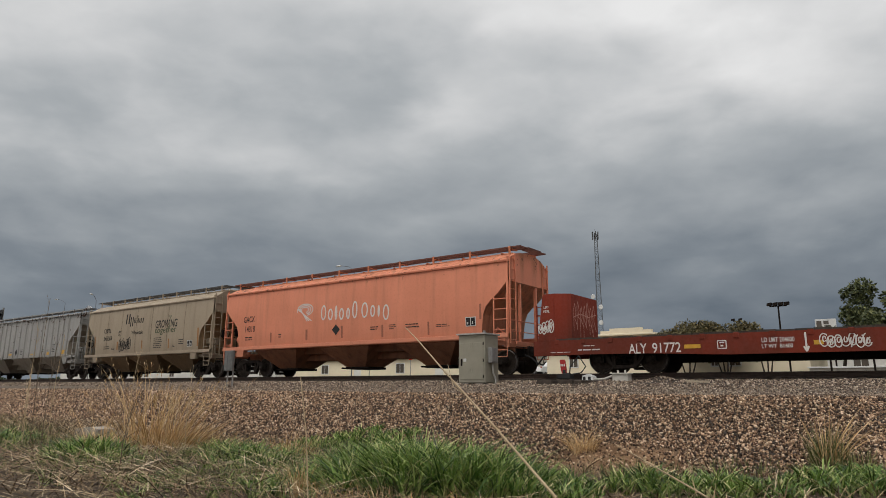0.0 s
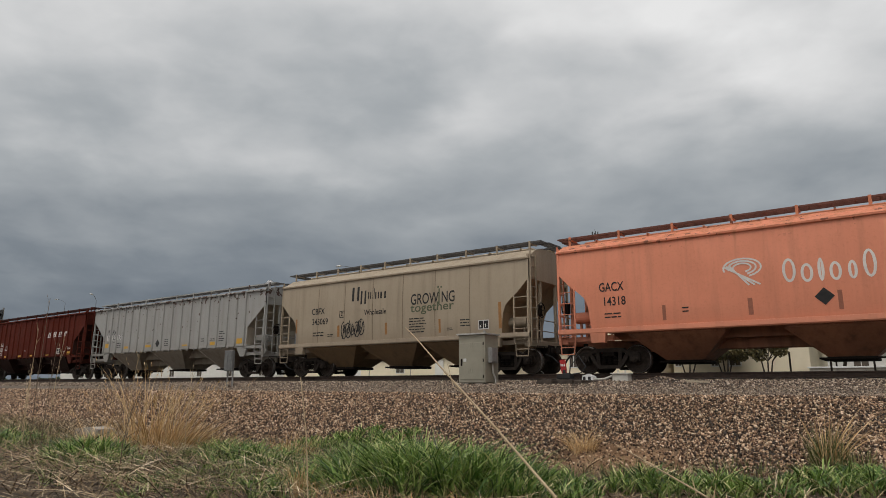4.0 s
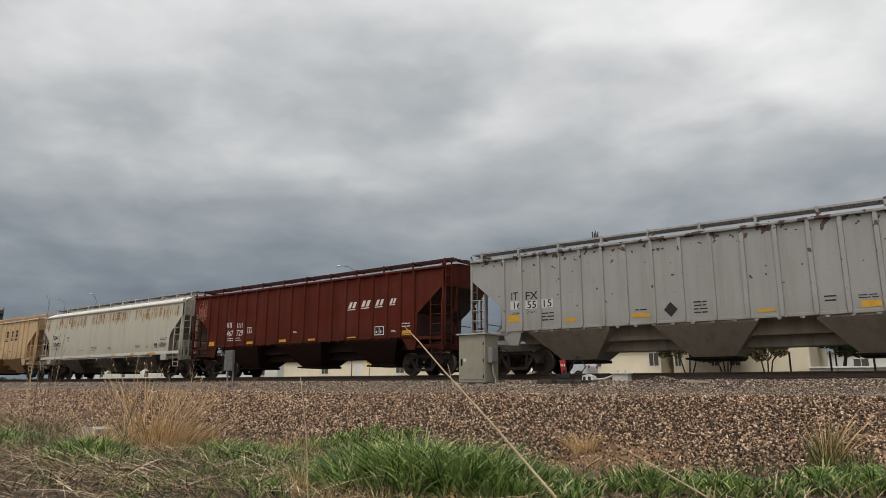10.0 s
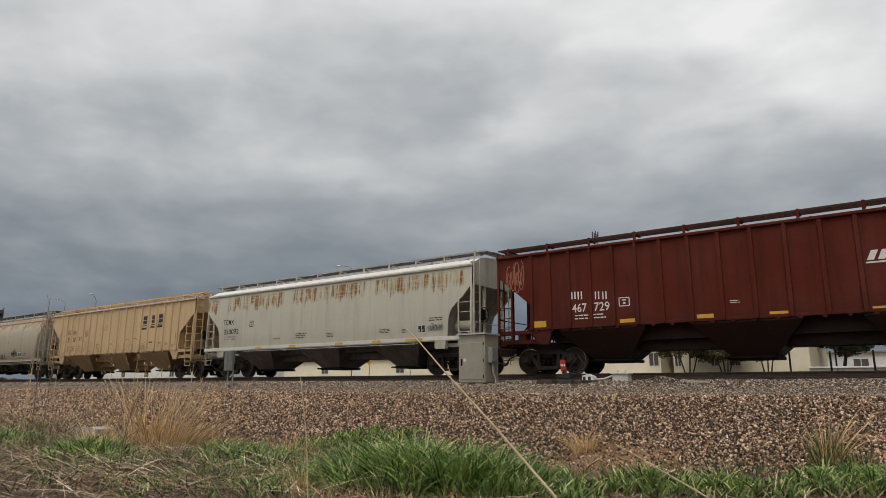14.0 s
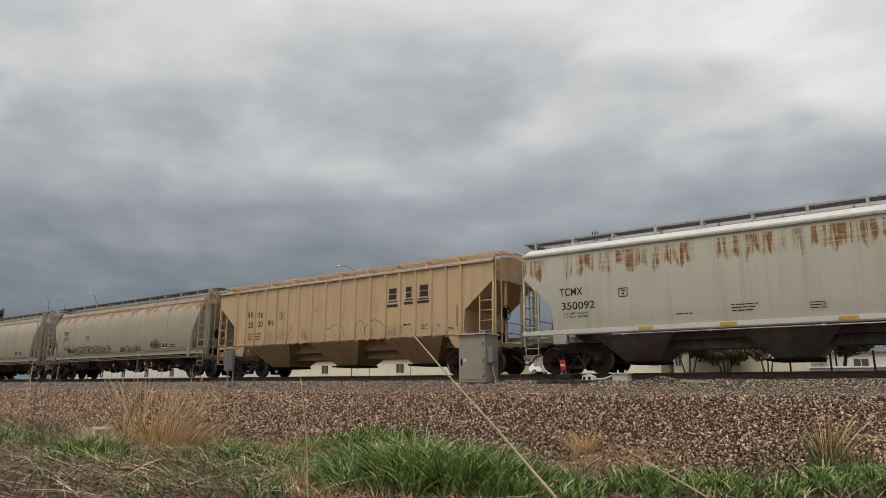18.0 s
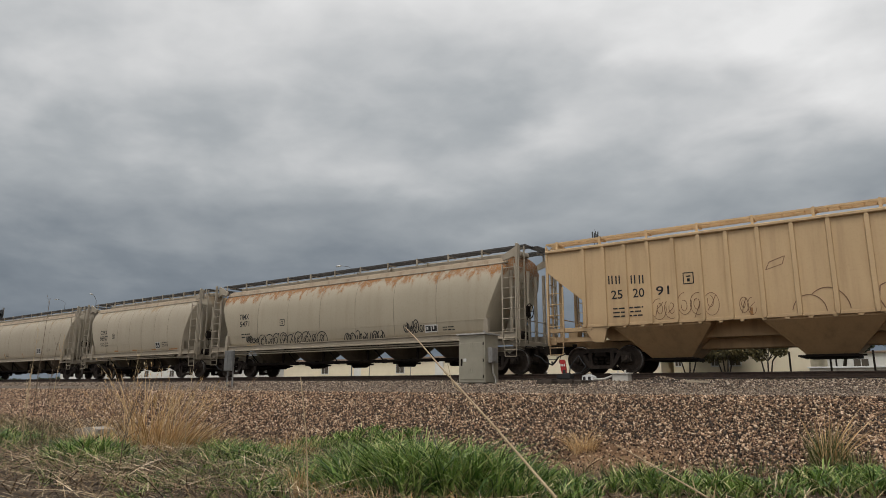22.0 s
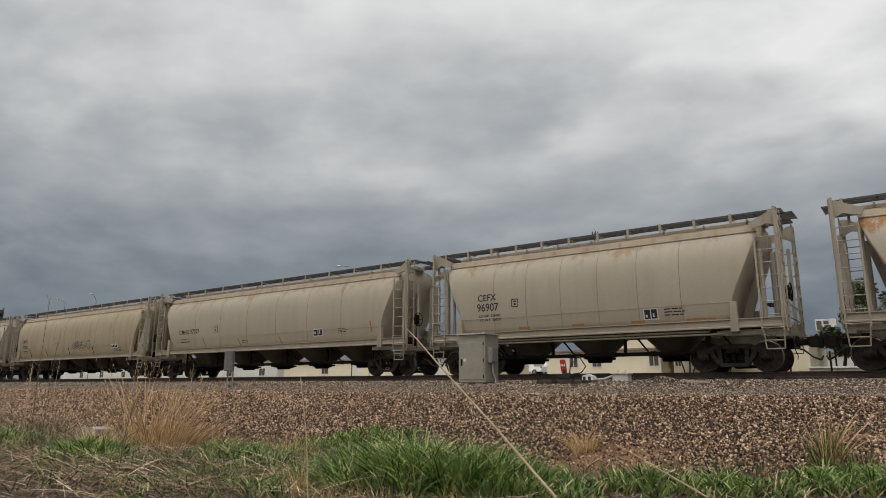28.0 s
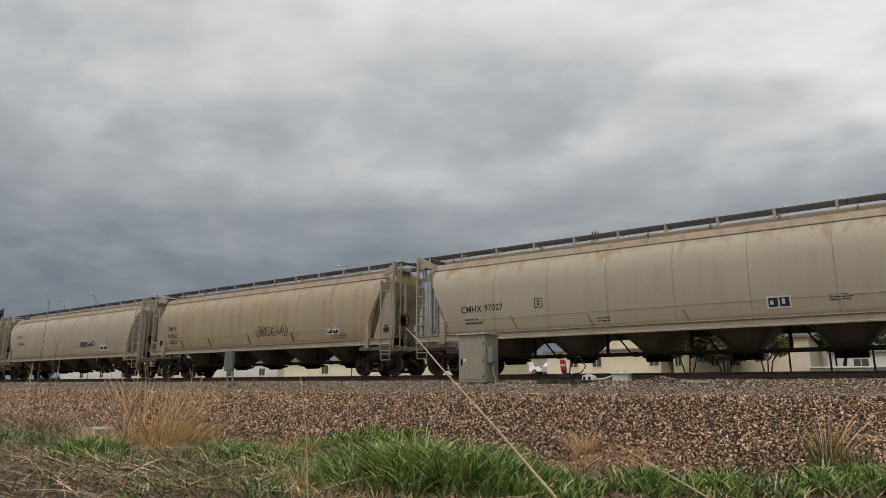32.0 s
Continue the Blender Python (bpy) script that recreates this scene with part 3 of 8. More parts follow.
def end_gear(car, length, material, z_end, brake, style, tank=True):
    """Sills, ladders, posts, steps and brake parts of both ends. z_end: how high the end wall begins."""
    for s in (-1, 1):
        e = s * length / 2
        bm = bmesh.new()
        box(bm, (e - 0.28 * s, -1.5, 0.96), (e, 1.5, 1.20), 0.02)
        box(bm, (e - 2.6 * s, -0.2, 0.72), (e - 0.2 * s, 0.2, 1.08))
        for y in (-1.42, 1.42):
            box(bm, (e - 1.9 * s, y - 0.06, 1.05), (e - 0.2 * s, y + 0.06, 1.2))
        part("end_sill", bm, material, car)
        for y in (-1.56, 1.56):
            bm = bmesh.new()
            box(bm, (e - 0.07 * s, y - 0.04, 0.95), (e + 0.0 * s, y + 0.04, z_end + 0.9))
            if style == "frame":
                bm.free()
            else:
                part("corner_post", bm, material, car)
            bm = bmesh.new()
            ladder(bm, e - 0.62 * s, e - 0.05 * s, y + (0.05 if y > 0 else -0.05), 1.1, 4.0 if style == "frame" else 2.95)
            part("ladder", bm, material, car)
            bm = bmesh.new()
            o = y + (0.03 if y > 0 else -0.03)
            pipe(bm, [(e - 0.60 * s, o, 1.15), (e - 0.55 * s, o, 0.62), (e - 0.08 * s, o, 0.62), (e - 0.05 * s, o, 1.15)], 0.02, 6)
            rod(bm, (e - 0.57 * s, o, 0.86), (e - 0.06 * s, o, 0.86), 0.02, 6)
            part("sill_step", bm, material, car)
        for y0, y1 in ((-1.5, -1.08), (1.08, 1.5)):
            bm = bmesh.new()
            cross_ladder(bm, e + 0.03 * s, y0, y1, 1.1, z_end + 1.0)
            part("end_ladder", bm, material, car)
        for y in (-0.62, 0.62):
            bm = bmesh.new()
            box(bm, (e - 0.12 * s, y - 0.05, 1.15), (e - 0.02 * s, y + 0.05, z_end + 0.1))
            part("end_post", bm, material, car)
        bm = bmesh.new()
        for z in (1.55, 1.95):
            rod(bm, (e + 0.02 * s, -1.5, z), (e + 0.02 * s, 1.5, z), 0.018, 5)
        part("grab_rail", bm, material, car)
        coupler(car, e, s)
    bm = bmesh.new()
    e = brake * length / 2
    for k in range(18):
        a, b = 2 * math.pi * k / 18, 2 * math.pi * (k + 1) / 18
        rod(bm, (e + 0.10 * brake, -0.85 + 0.27 * math.cos(a), 2.3 + 0.27 * math.sin(a)), (e + 0.10 * brake, -0.85 + 0.27 * math.cos(b), 2.3 + 0.27 * math.sin(b)), 0.018, 5)
    for k in range(5):
        a = 2 * math.pi * k / 5
        rod(bm, (e + 0.10 * brake, -0.85, 2.3), (e + 0.10 * brake, -0.85 + 0.27 * math.cos(a), 2.3 + 0.27 * math.sin(a)), 0.012, 4)
    box(bm, (e - 0.05 * brake, -0.97, 2.1), (e + 0.07 * brake, -0.73, 2.5), 0.02)
    rod(bm, (e, -0.85, 1.1), (e, -0.85, 2.2), 0.015, 5)
    part("brake_wheel", bm, M_STEEL, car)
    bm = bmesh.new()
    y, z, m = (-0.95, 1.9, material) if tank else (-0.3, 1.45, M_STEEL)
    rod(bm, (e - 1.15 * brake, y, z), (e - 0.4 * brake, y, z), 0.2, 16)
    rod(bm, (e - 0.4 * brake, y, z), (e - 0.34 * brake, y, z), 0.12, 12)
    for q in (0.55, 1.0):
        box(bm, (e - (q + 0.03) * brake, y - 0.05, 1.15), (e - (q - 0.03) * brake, y + 0.05, z - 0.15))
    part("air_reservoir", bm, m, car)
    bm = bmesh.new()
    box(bm, (-e + 0.5 * brake, -1.0, 1.2), (-e + 0.85 * brake, -0.6, 1.55), 0.02)
    pipe(bm, [(-e + 0.6 * brake, -0.8, 1.5), (-e + 0.9 * brake, -0.9, 1.75), (-e + 1.2 * brake, -0.9, 1.2)], 0.03)
    part("brake_valve", bm, material, car)


def smooth_side(z):
    return 1.56 + 0.055 * math.sin(math.pi * min(1, max(0, (z - 1.3) / 3.0)))


def flat_side(z):
    return 1.575


def round_side(z):
    """Half width of the round tank body."""
    t = (z - 2.75) / 1.75
    return 1.6 * (1 - min(0.98, abs(t)) ** 3.2) ** (1 / 2.2) if z > 2.75 else 1.6 - 0.16 * min(1.5, (2.75 - z) / 1.25) ** 2.0


def curved_car(label, x0, x1, t0, t1, material, dark, tint, seams=True, posts=10, bays=3, brake=1, zr=4.80, bay=1.3, sill=None, coat=None, edge=None, seam=None):
    """Three-bay hopper with smooth bowed sides."""
    L, c = x1 - x0, (x0 + x1) / 2
    car = thing("hopper_car", label, "freight car", "train cars", (c, 0, 0))
    bm = bmesh.new()
    zb = [(0, 3.42), (0.14, 3.28), (0.45, 2.95), (0.75, 2.72), (0.98, 2.5), (1.10, 2.2), (1.15, 1.8), (1.18, 1.4)]
    roof = [(1.50, 4.26), (1.30, 4.37), (1.0, 4.47 + 0.5 * (zr - 4.7)), (0.6, 4.54 + 0.7 * (zr - 4.7)), (0.0, 4.56 + 0.7 * (zr - 4.7))]
    shell(bm, None, zb, L, smooth_side, 4.16, roof)
    body = part("body", bm, material, car, smooth=False)
    if coat:
        body.data.materials.append(coat)
        for f in body.data.polygons:
            f.material_index = 1 if f.normal.z > 0.5 else 0
    slope_shade(body, dark)
    for s in (-1, 1):
        bm = bmesh.new()
        loft(bm, [[(x, s * y, z) for y, z in ((1.555, 4.12), (1.625, 4.14), (1.635, 4.2), (1.52, 4.27))] for x in (-L / 2 - 0.02, L / 2 + 0.02)])
        part("eave_bead", bm, material, body)
        bm = bmesh.new()
        loft(bm, [[(x, s * y, z) for y, z in ((1.5, 1.28), (1.66, 1.28), (1.68, 1.32), (1.66, 1.46), (1.5, 1.48))] for x in (-L / 2, L / 2)])
        part("side_sill", bm, sill or material, car)
        for e in (-1, 1):
            bm = bmesh.new()
            ex = e * (L / 2 - 1.45)
            prism(bm, [(ex - 0.27, 1.3), (ex + 0.27, 1.3), (ex + 0.24, 0.98), (ex - 0.24, 0.98)], s * 1.50, s * 1.68)
            part("jacking_pad", bm, material, car)
    if seams:
        for i in range(1, 7):
            px = -L / 2 + 0.9 + (L - 1.8) * i / 7
            bm = bmesh.new()
            pts = [1.4 + 2.76 * k / 7 for k in range(8)]
            loft(bm, [[(px - 0.013, -smooth_side(z) + 0.01, z), (px - 0.013, -smooth_side(z) - 0.009, z), (px + 0.013, -smooth_side(z) - 0.009, z), (px + 0.013, -smooth_side(z) + 0.01, z)] for z in pts])
            part("weld_seam", bm, seam or material, body)
    for i in range(bays):
        m = (i - (bays - 1) / 2) * (L - 3.3) / bays
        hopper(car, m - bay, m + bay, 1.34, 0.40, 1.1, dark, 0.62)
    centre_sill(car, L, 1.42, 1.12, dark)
    roof_walk(car, L, zr, material, posts, tint, edge=edge)
    end_gear(car, L, material, 3.42, brake, "smooth")
    add_truck(car, t1 - c), add_truck(car, t0 - c)
    return car, smooth_side, L


# outside posts from end to end, wider apart towards the middle
POSTS = (-7.02, -6.29, -5.55, -4.77, -3.96, -3.16, -2.35, -1.46, -0.55, 0.37, 1.29, 2.20, 3.06, 3.85, 4.68, 5.49, 6.23, 6.95)


def ribbed_car(label, x0, x1, t0, t1, material, dark, tint, bays=3, brake=1, rib_w=0.075, tank=True, edge=None):
    """Three-bay hopper with flat sides and outside posts."""
    L, c = x1 - x0, (x0 + x1) / 2
    car = thing("hopper_car", label, "freight car", "train cars", (c, 0, 0))
    bm = bmesh.new()
    zb = [(0, 3.55), (0.45, 3.17), (0.9, 2.80), (1.33, 2.45), (1.36, 2.0), (1.38, 1.58)]
    roof = [(1.52, 4.30), (1.2, 4.36), (0.9, 4.46), (0.5, 4.53), (0.0, 4.55)]
    shell(bm, None, zb, L, flat_side, 4.26, roof)
    body = part("body", bm, material, car)
    slope_shade(body, dark)
    for s in (-1, 1):
        for px in POSTS:
            bm = bmesh.new()
            y0, y1 = s * 1.57, s * 1.648
            loft(bm, [[(px - rib_w * k, y0, z), (px - rib_w * 0.75 * k, y1, z), (px + rib_w * 0.75 * k, y1, z), (px + rib_w * k, y0, z)] for z, k in ((1.52, 0.6), (1.60, 1), (4.12, 1), (4.22, 0.7))])
            part("side_post", bm, material, body)
        bm = bmesh.new()
        box(bm, (-L / 2, min(s * 1.5, s * 1.66), 4.20), (L / 2, max(s * 1.5, s * 1.66), 4.30), 0.02)
        part("top_chord", bm, material, body)
        bm = bmesh.new()
        box(bm, (-L / 2 + 1.3, min(s * 1.48, s * 1.6), 1.5), (L / 2 - 1.3, max(s * 1.48, s * 1.6), 1.60), 0.01)
        part("side_sill", bm, material, body)
        for e in (-1, 1):
            bm = bmesh.new()
            ex = e * (L / 2 - 1.75)
            prism(bm, [(ex - 0.45, 1.56), (ex + 0.45, 1.56), (ex + 0.30, 1.0), (ex - 0.05, 1.0)], s * 1.46, s * 1.57)
            part("bolster_web", bm, material, car)
            bm = bmesh.new()
            box(bm, (e * L / 2, min(s * 1.35, s * 1.58), 1.38), (e * (L / 2 - 1.6), max(s * 1.35, s * 1.58), 1.52), 0.01)
            part("end_shelf", bm, material, car)
    for i in range(bays):
        m = (i - (bays - 1) / 2) * (L - 3.4) / bays
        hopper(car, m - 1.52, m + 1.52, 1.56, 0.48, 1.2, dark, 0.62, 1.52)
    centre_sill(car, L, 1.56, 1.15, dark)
    for s in (-1, 1):
        for i in range(24):
            bm = bmesh.new()
            px = -L / 2 + 1.6 + (L - 3.2) * i / 23
            prism(bm, [(px - 0.07, 1.5), (px + 0.07, 1.5), (px + 0.04, 1.44), (px - 0.04, 1.44)], s * 1.54, s * 1.60)
            part("sill_tab", bm, material, body)
    roof_walk(car, L, 4.64, material, 11, tint, 0.2, 0.9, edge)
    end_gear(car, L, material, 3.5, brake, "ribbed", tank)
    add_truck(car, t1 - c), add_truck(car, t0 - c)
    return car, flat_side, L


M_ROOF_STAIN = paint("stained_roof_paint", (0.33, 0.26, 0.18), (0.15, 0.085, 0.045), 0.7)


def round_car(label, x0, x1, t0, t1, material, dark, tint, bays=5, brake=1, pipes=True, frame_mat=None, plates=False, rails=True):
    """Rounded tank-bodied hopper with open end frames."""
    L, c = x1 - x0, (x0 + x1) / 2
    frame_mat = frame_mat or material
    car = thing("hopper_car", label, "freight car", "train cars", (c, 0, 0))
    bm = bmesh.new()
    zb = [(0.62, 4.02), (0.80, 3.5), (1.02, 2.95), (1.22, 2.5), (1.38, 2.1), (1.42, 1.55), (1.5, 1.45)]
    roof = [(1.15, 4.34), (0.9, 4.46), (0.5, 4.54), (0.0, 4.56)]
    shell(bm, None, zb, L, round_side, 4.16, roof, k=12)
    body = part("body", bm, material, car, smooth=True)
    body.data.materials.append(M_ROOF_STAIN)
    for f in body.data.polygons:
        f.material_index = 1 if f.center.z > 4.2 else 0
    for s in (-1, 1):
        bm = bmesh.new()
        rod(bm, (-L / 2 + 0.62, s * 1.175, 4.185), (L / 2 - 0.62, s * 1.175, 4.185), 0.03, 6)
        part("eave_bead", bm, frame_mat, body)
    for s in (-1, 1):
        for i in range(1, 7):
            px = -L / 2 + 1.5 + (L - 3.0) * i / 7
            bm = bmesh.new()
            loft(bm, [[(px - 0.010, s * (round_side(z) - 0.01), z), (px - 0.010, s * (round_side(z) + 0.009), z), (px + 0.010, s * (round_side(z) + 0.009), z), (px + 0.010, s * (round_side(z) - 0.01), z)]
                      for z in [1.45 + 2.71 * k / 12 for k in range(13)]])
            part("weld_seam", bm, M_SEAM, body)
        bm = bmesh.new()
        z = 2.05
        box(bm, (-L / 2 + 1.4, min(s * 1.5, s * (round_side(z) + 0.008)), z - 0.012), (L / 2 - 1.4, max(s * 1.5, s * (round_side(z) + 0.008)), z + 0.012))
        part("weld_seam", bm, material, body)
        bm = bmesh.new()
        loft(bm, [[(x, s * y, z) for y, z in ((1.4, 1.26), (1.62, 1.26), (1.62, 1.30), (1.58, 1.32), (1.58, 1.48), (1.62, 1.50), (1.62, 1.53), (1.4, 1.53))] for x in (-L / 2, L / 2)])
        part("side_sill", bm, frame_mat, car, "pale side sill")
        for e in (-1, 1):
            ex = e * (L / 2 - 1.36)
            bm = bmesh.new()
            prism(bm, [(ex - 0.12, 1.15), (ex + 0.12, 1.15), (ex + 0.10, 2.05), (ex - 0.06, 2.05)], s * 1.50, s * 1.66)
            part("bolster_bracket", bm, frame_mat, car)
            bm = bmesh.new()
            p = e * L / 2
            prism(bm, [(p, 4.16), (p, 4.74), (p - 0.12 * e, 4.74), (p - 0.80 * e, 4.40), (p - 0.72 * e, 4.22), (p - 0.55 * e, 4.26), (p - 0.28 * e, 4.34), (p - 0.1 * e, 4.26)], s * 1.30, s * 1.36)
            part("gusset_plate", bm, frame_mat, car)
            bm = bmesh.new()
            box(bm, (p - 0.07 * e, min(s * 1.47, s * 1.58), 1.2), (p + 0.02 * e, max(s * 1.47, s * 1.58), 4.78), 0.01)
            part("frame_post", bm, frame_mat, car)
            bm = bmesh.new()
            rod(bm, (p - 0.62 * e, s * 0.95, 1.2), (p - 0.62 * e, s * 0.95, 3.9), 0.07, 8)
            part("slope_prop", bm, frame_mat, car)
            bm = bmesh.new()
            prism(bm, [(p - 0.78 * e, 3.6), (p - 1.5 * e, 1.5), (p - 1.2 * e, 1.5), (p - 0.66 * e, 3.6)], s * 0.05, s * 0.08)
            part("slope_stiffener", bm, frame_mat, car)
    if plates:
        for e in (-1, 1):
            p = e * L / 2
            bm = bmesh.new()
            prism(bm, [(p - 0.06 * e, 1.5), (p - 1.3 * e, 1.5), (p - 0.95 * e, 2.5), (p - 0.62 * e, 3.5), (p - 0.06 * e, 3.5)], -1.30, -1.27)
            plate = part("end_plate", bm, frame_mat, car, "flat stained side plate")
            # no hole is cut: a black disc paints the dark inside
            bm = bmesh.new()
            rod(bm, (p - 0.55 * e, -1.303, 1.95), (p - 0.55 * e, -1.262, 1.95), 0.17, 20)
            part("dark_hole_disc", bm, M_BLACK, plate, "round hole, its darkness drawn as a black disc")
            bm = bmesh.new()
            prism(bm, [(p - 1.42 * e, 1.55), (p - 1.34 * e, 1.55), (p - 0.70 * e, 4.0), (p - 0.78 * e, 4.0)], -1.46, -1.40)
            part("slope_edge", bm, M_OLD_RUST, plate, "rusty edge strip")
    a, b = -L / 2 + 2.3, L / 2 - 2.3
    for i in range(bays):
        x, w = a + (b - a) * (i + 0.5) / bays, (b - a) / bays * 0.5
        bm = bmesh.new()
        rings = []
        for q, z, ky in ((0.74, 1.50, 1.45), (0.70, 1.30, 1.36), (0.40, 0.84, 0.8), (0.30, 0.66, 0.5), (0.28, 0.58, 0.45)):
            rings.append([(x + w * q * math.copysign(abs(math.cos(t)) ** 0.6, math.cos(t)), ky * math.copysign(abs(math.sin(t)) ** 0.6, math.sin(t)), z) for t in [2 * math.pi * k / 24 for k in range(24)]])
        loft(bm, rings)
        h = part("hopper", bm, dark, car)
        bm = bmesh.new()
        rod(bm, (x - 0.42, 0, 0.5), (x + 0.42, 0, 0.5), 0.12, 10)
        box(bm, (x - 0.4, -0.5, 0.5), (x + 0.4, 0.5, 0.58), 0.02)
        rod(bm, (x, -0.6, 0.52), (x, 0.6, 0.52), 0.06, 8)
        part("outlet", bm, M_STEEL, h)
    if pipes:
        bm = bmesh.new()
        rod(bm, (a - 0.3, -1.0, 0.60), (b + 0.3, -1.0, 0.60), 0.065, 10)
        for i in range(bays * 2):
            q = a + (b - a) * (i + 0.7) / (bays * 2)
            rod(bm, (q - 0.09, -1.0, 0.60), (q + 0.09, -1.0, 0.60), 0.085, 10)
        part("conveying_pipe", bm, M_STEEL, car)
        if rails:
            bm = bmesh.new()
            rod(bm, (a - 0.6, -1.52, 1.19), (b + 0.2, -1.52, 1.19), 0.035, 8)
            part("air_pipe", bm, frame_mat, car)
        for i in range(bays + 1):
            q = a + (b - a) * i / bays
            bm = bmesh.new()
            box(bm, (q - 0.05, -1.03, 0.60), (q + 0.05, -0.97, 1.35))
            part("pipe_hanger", bm, M_STEEL, car)
            bm = bmesh.new()
            rod(bm, (q + 0.35, -1.2, 1.3), (q + 0.75, -0.8, 0.62), 0.03, 6)
            part("diagonal_brace", bm, M_STEEL, car)
        if rails:
            bm = bmesh.new()
            rod(bm, (a - 0.6, -1.5, 1.10), (b + 0.6, -1.5, 1.10), 0.032, 8)
            part("vent_pipe", bm, frame_mat, car, "pale pipe below the sill")
        for i in range(bays + 1):
            x = a + (b - a) * i / bays
            bm = bmesh.new()
            rod(bm, (x, -1.0, 0.58), (x, -1.0, 1.3), 0.03, 6)
            part("pipe_hanger", bm, M_STEEL, car)
    roof_walk(car, L, 4.80, frame_mat, 12, tint, 0.1, 0.75)
    end_gear(car, L, frame_mat, 3.75, brake, "frame", False)
    add_truck(car, t1 - c), add_truck(car, t0 - c)
    return car, round_side, L


# ORANGE_D to YELLOW_D: grimy bays, and the shade painted on end slope sheets
ORANGE = paint("salmon_paint", (0.68, 0.245, 0.142), (0.26, 0.115, 0.065), 0.3, rust=0.45, rust_lo=4.05, rust_hi=4.7, chalk=0.4, spots=0.8, spots_from=3.7, spots_more=0.055)
ORANGE_D = paint("salmon_paint_grimy_shade", (0.46, 0.19, 0.10), (0.10, 0.055, 0.035), 0.75, low_grime=0.6)
TAN = paint("tan_paint", (0.355, 0.288, 0.205), (0.17, 0.125, 0.085), 0.45)
TAN_D = paint("tan_paint_grimy_shade", (0.33, 0.215, 0.115), (0.10, 0.07, 0.045), 0.45, low_grime=0.5)
GREY = paint("pale_grey_paint", (0.325, 0.318, 0.295), (0.16, 0.13, 0.10), 0.35, spots=0.9)
GREY_D = paint("pale_grey_paint_grimy_shade", (0.40, 0.345, 0.275), (0.09, 0.065, 0.045), 0.4, low_grime=0.3)
MAROON = paint("oxide_red_paint", (0.092, 0.0175, 0.0095), (0.03, 0.011, 0.007), 0.6, chalk=0.3, rough=0.8, gloss=0.1)
MAROON_D = paint("oxide_red_paint_grimy_shade", (0.05, 0.016, 0.010), (0.015, 0.010, 0.008), 0.4, low_grime=0.7)
WHITE = paint("off_white_paint", (0.47, 0.445, 0.355), (0.22, 0.18, 0.13), 0.32, rust=0.25, rust_lo=4.1, rust_hi=4.7, streaks=0.95)
WHITE_D = paint("off_white_paint_grimy_shade", (0.27, 0.235, 0.19), (0.05, 0.038, 0.028), 0.5, low_grime=0.7)
YELLOW = paint("buff_yellow_paint", (0.53, 0.375, 0.21), (0.25, 0.16, 0.08), 0.4)
YELLOW_D = paint("buff_yellow_paint_grimy_shade", (0.52, 0.335, 0.17), (0.14, 0.09, 0.05), 0.4, low_grime=0.35)
STONE = paint("stone_grey_paint", (0.375, 0.325, 0.24), (0.18, 0.14, 0.09), 0.2, rust=0.97, rust_lo=3.72, rust_hi=4.12)
STONE_B = paint("stone_grey_clean_paint", (0.378, 0.328, 0.248), (0.20, 0.155, 0.10), 0.18, rust=0.75, rust_lo=3.75, rust_hi=4.3, patchy=True, ochre=True)
STONE_F = paint("stone_grey_frame_paint", (0.355, 0.31, 0.24), (0.18, 0.14, 0.09), 0.35)
STONE_C = paint("cream_stained_paint", (0.36, 0.30, 0.20), (0.24, 0.155, 0.075), 0.6, rust=0.5, rust_lo=3.9, rust_hi=4.6, ochre=True)
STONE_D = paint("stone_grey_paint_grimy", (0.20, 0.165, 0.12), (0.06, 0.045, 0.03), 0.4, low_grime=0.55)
FLATRED = paint("faded_red_paint", (0.23, 0.032, 0.015), (0.07, 0.022, 0.012), 0.4, rough=0.85)

M_GALVANISED = plain("pale_galvanised_pipe", (0.42, 0.41, 0.38), (0.3, 0.29, 0.27), 0.5, 0.3)
M_ROOF_COAT = paint("white_roof_coat", (0.66, 0.65, 0.61), (0.36, 0.29, 0.21), 0.35)
M_TAN_SEAM = plain("stained_tan_weld", (0.24, 0.18, 0.12), (0.16, 0.12, 0.08), 0.8)
CARS = []
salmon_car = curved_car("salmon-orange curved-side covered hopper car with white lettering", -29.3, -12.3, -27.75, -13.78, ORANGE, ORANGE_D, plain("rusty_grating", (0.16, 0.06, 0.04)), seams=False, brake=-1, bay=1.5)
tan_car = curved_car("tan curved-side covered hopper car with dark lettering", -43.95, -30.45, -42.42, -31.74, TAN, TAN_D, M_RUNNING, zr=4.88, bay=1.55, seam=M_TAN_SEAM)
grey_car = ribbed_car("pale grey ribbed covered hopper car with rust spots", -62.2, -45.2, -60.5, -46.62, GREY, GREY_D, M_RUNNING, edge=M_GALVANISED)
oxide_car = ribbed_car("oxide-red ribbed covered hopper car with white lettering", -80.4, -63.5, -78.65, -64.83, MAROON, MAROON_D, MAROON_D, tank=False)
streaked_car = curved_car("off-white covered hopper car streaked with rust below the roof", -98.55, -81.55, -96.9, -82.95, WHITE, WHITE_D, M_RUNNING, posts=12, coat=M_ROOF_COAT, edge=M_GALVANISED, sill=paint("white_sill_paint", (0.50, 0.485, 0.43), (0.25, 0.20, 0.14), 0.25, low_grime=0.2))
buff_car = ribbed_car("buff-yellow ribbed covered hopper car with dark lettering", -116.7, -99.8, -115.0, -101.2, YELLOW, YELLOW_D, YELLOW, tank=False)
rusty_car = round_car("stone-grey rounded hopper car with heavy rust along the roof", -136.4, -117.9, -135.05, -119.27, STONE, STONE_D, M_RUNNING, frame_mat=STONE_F)
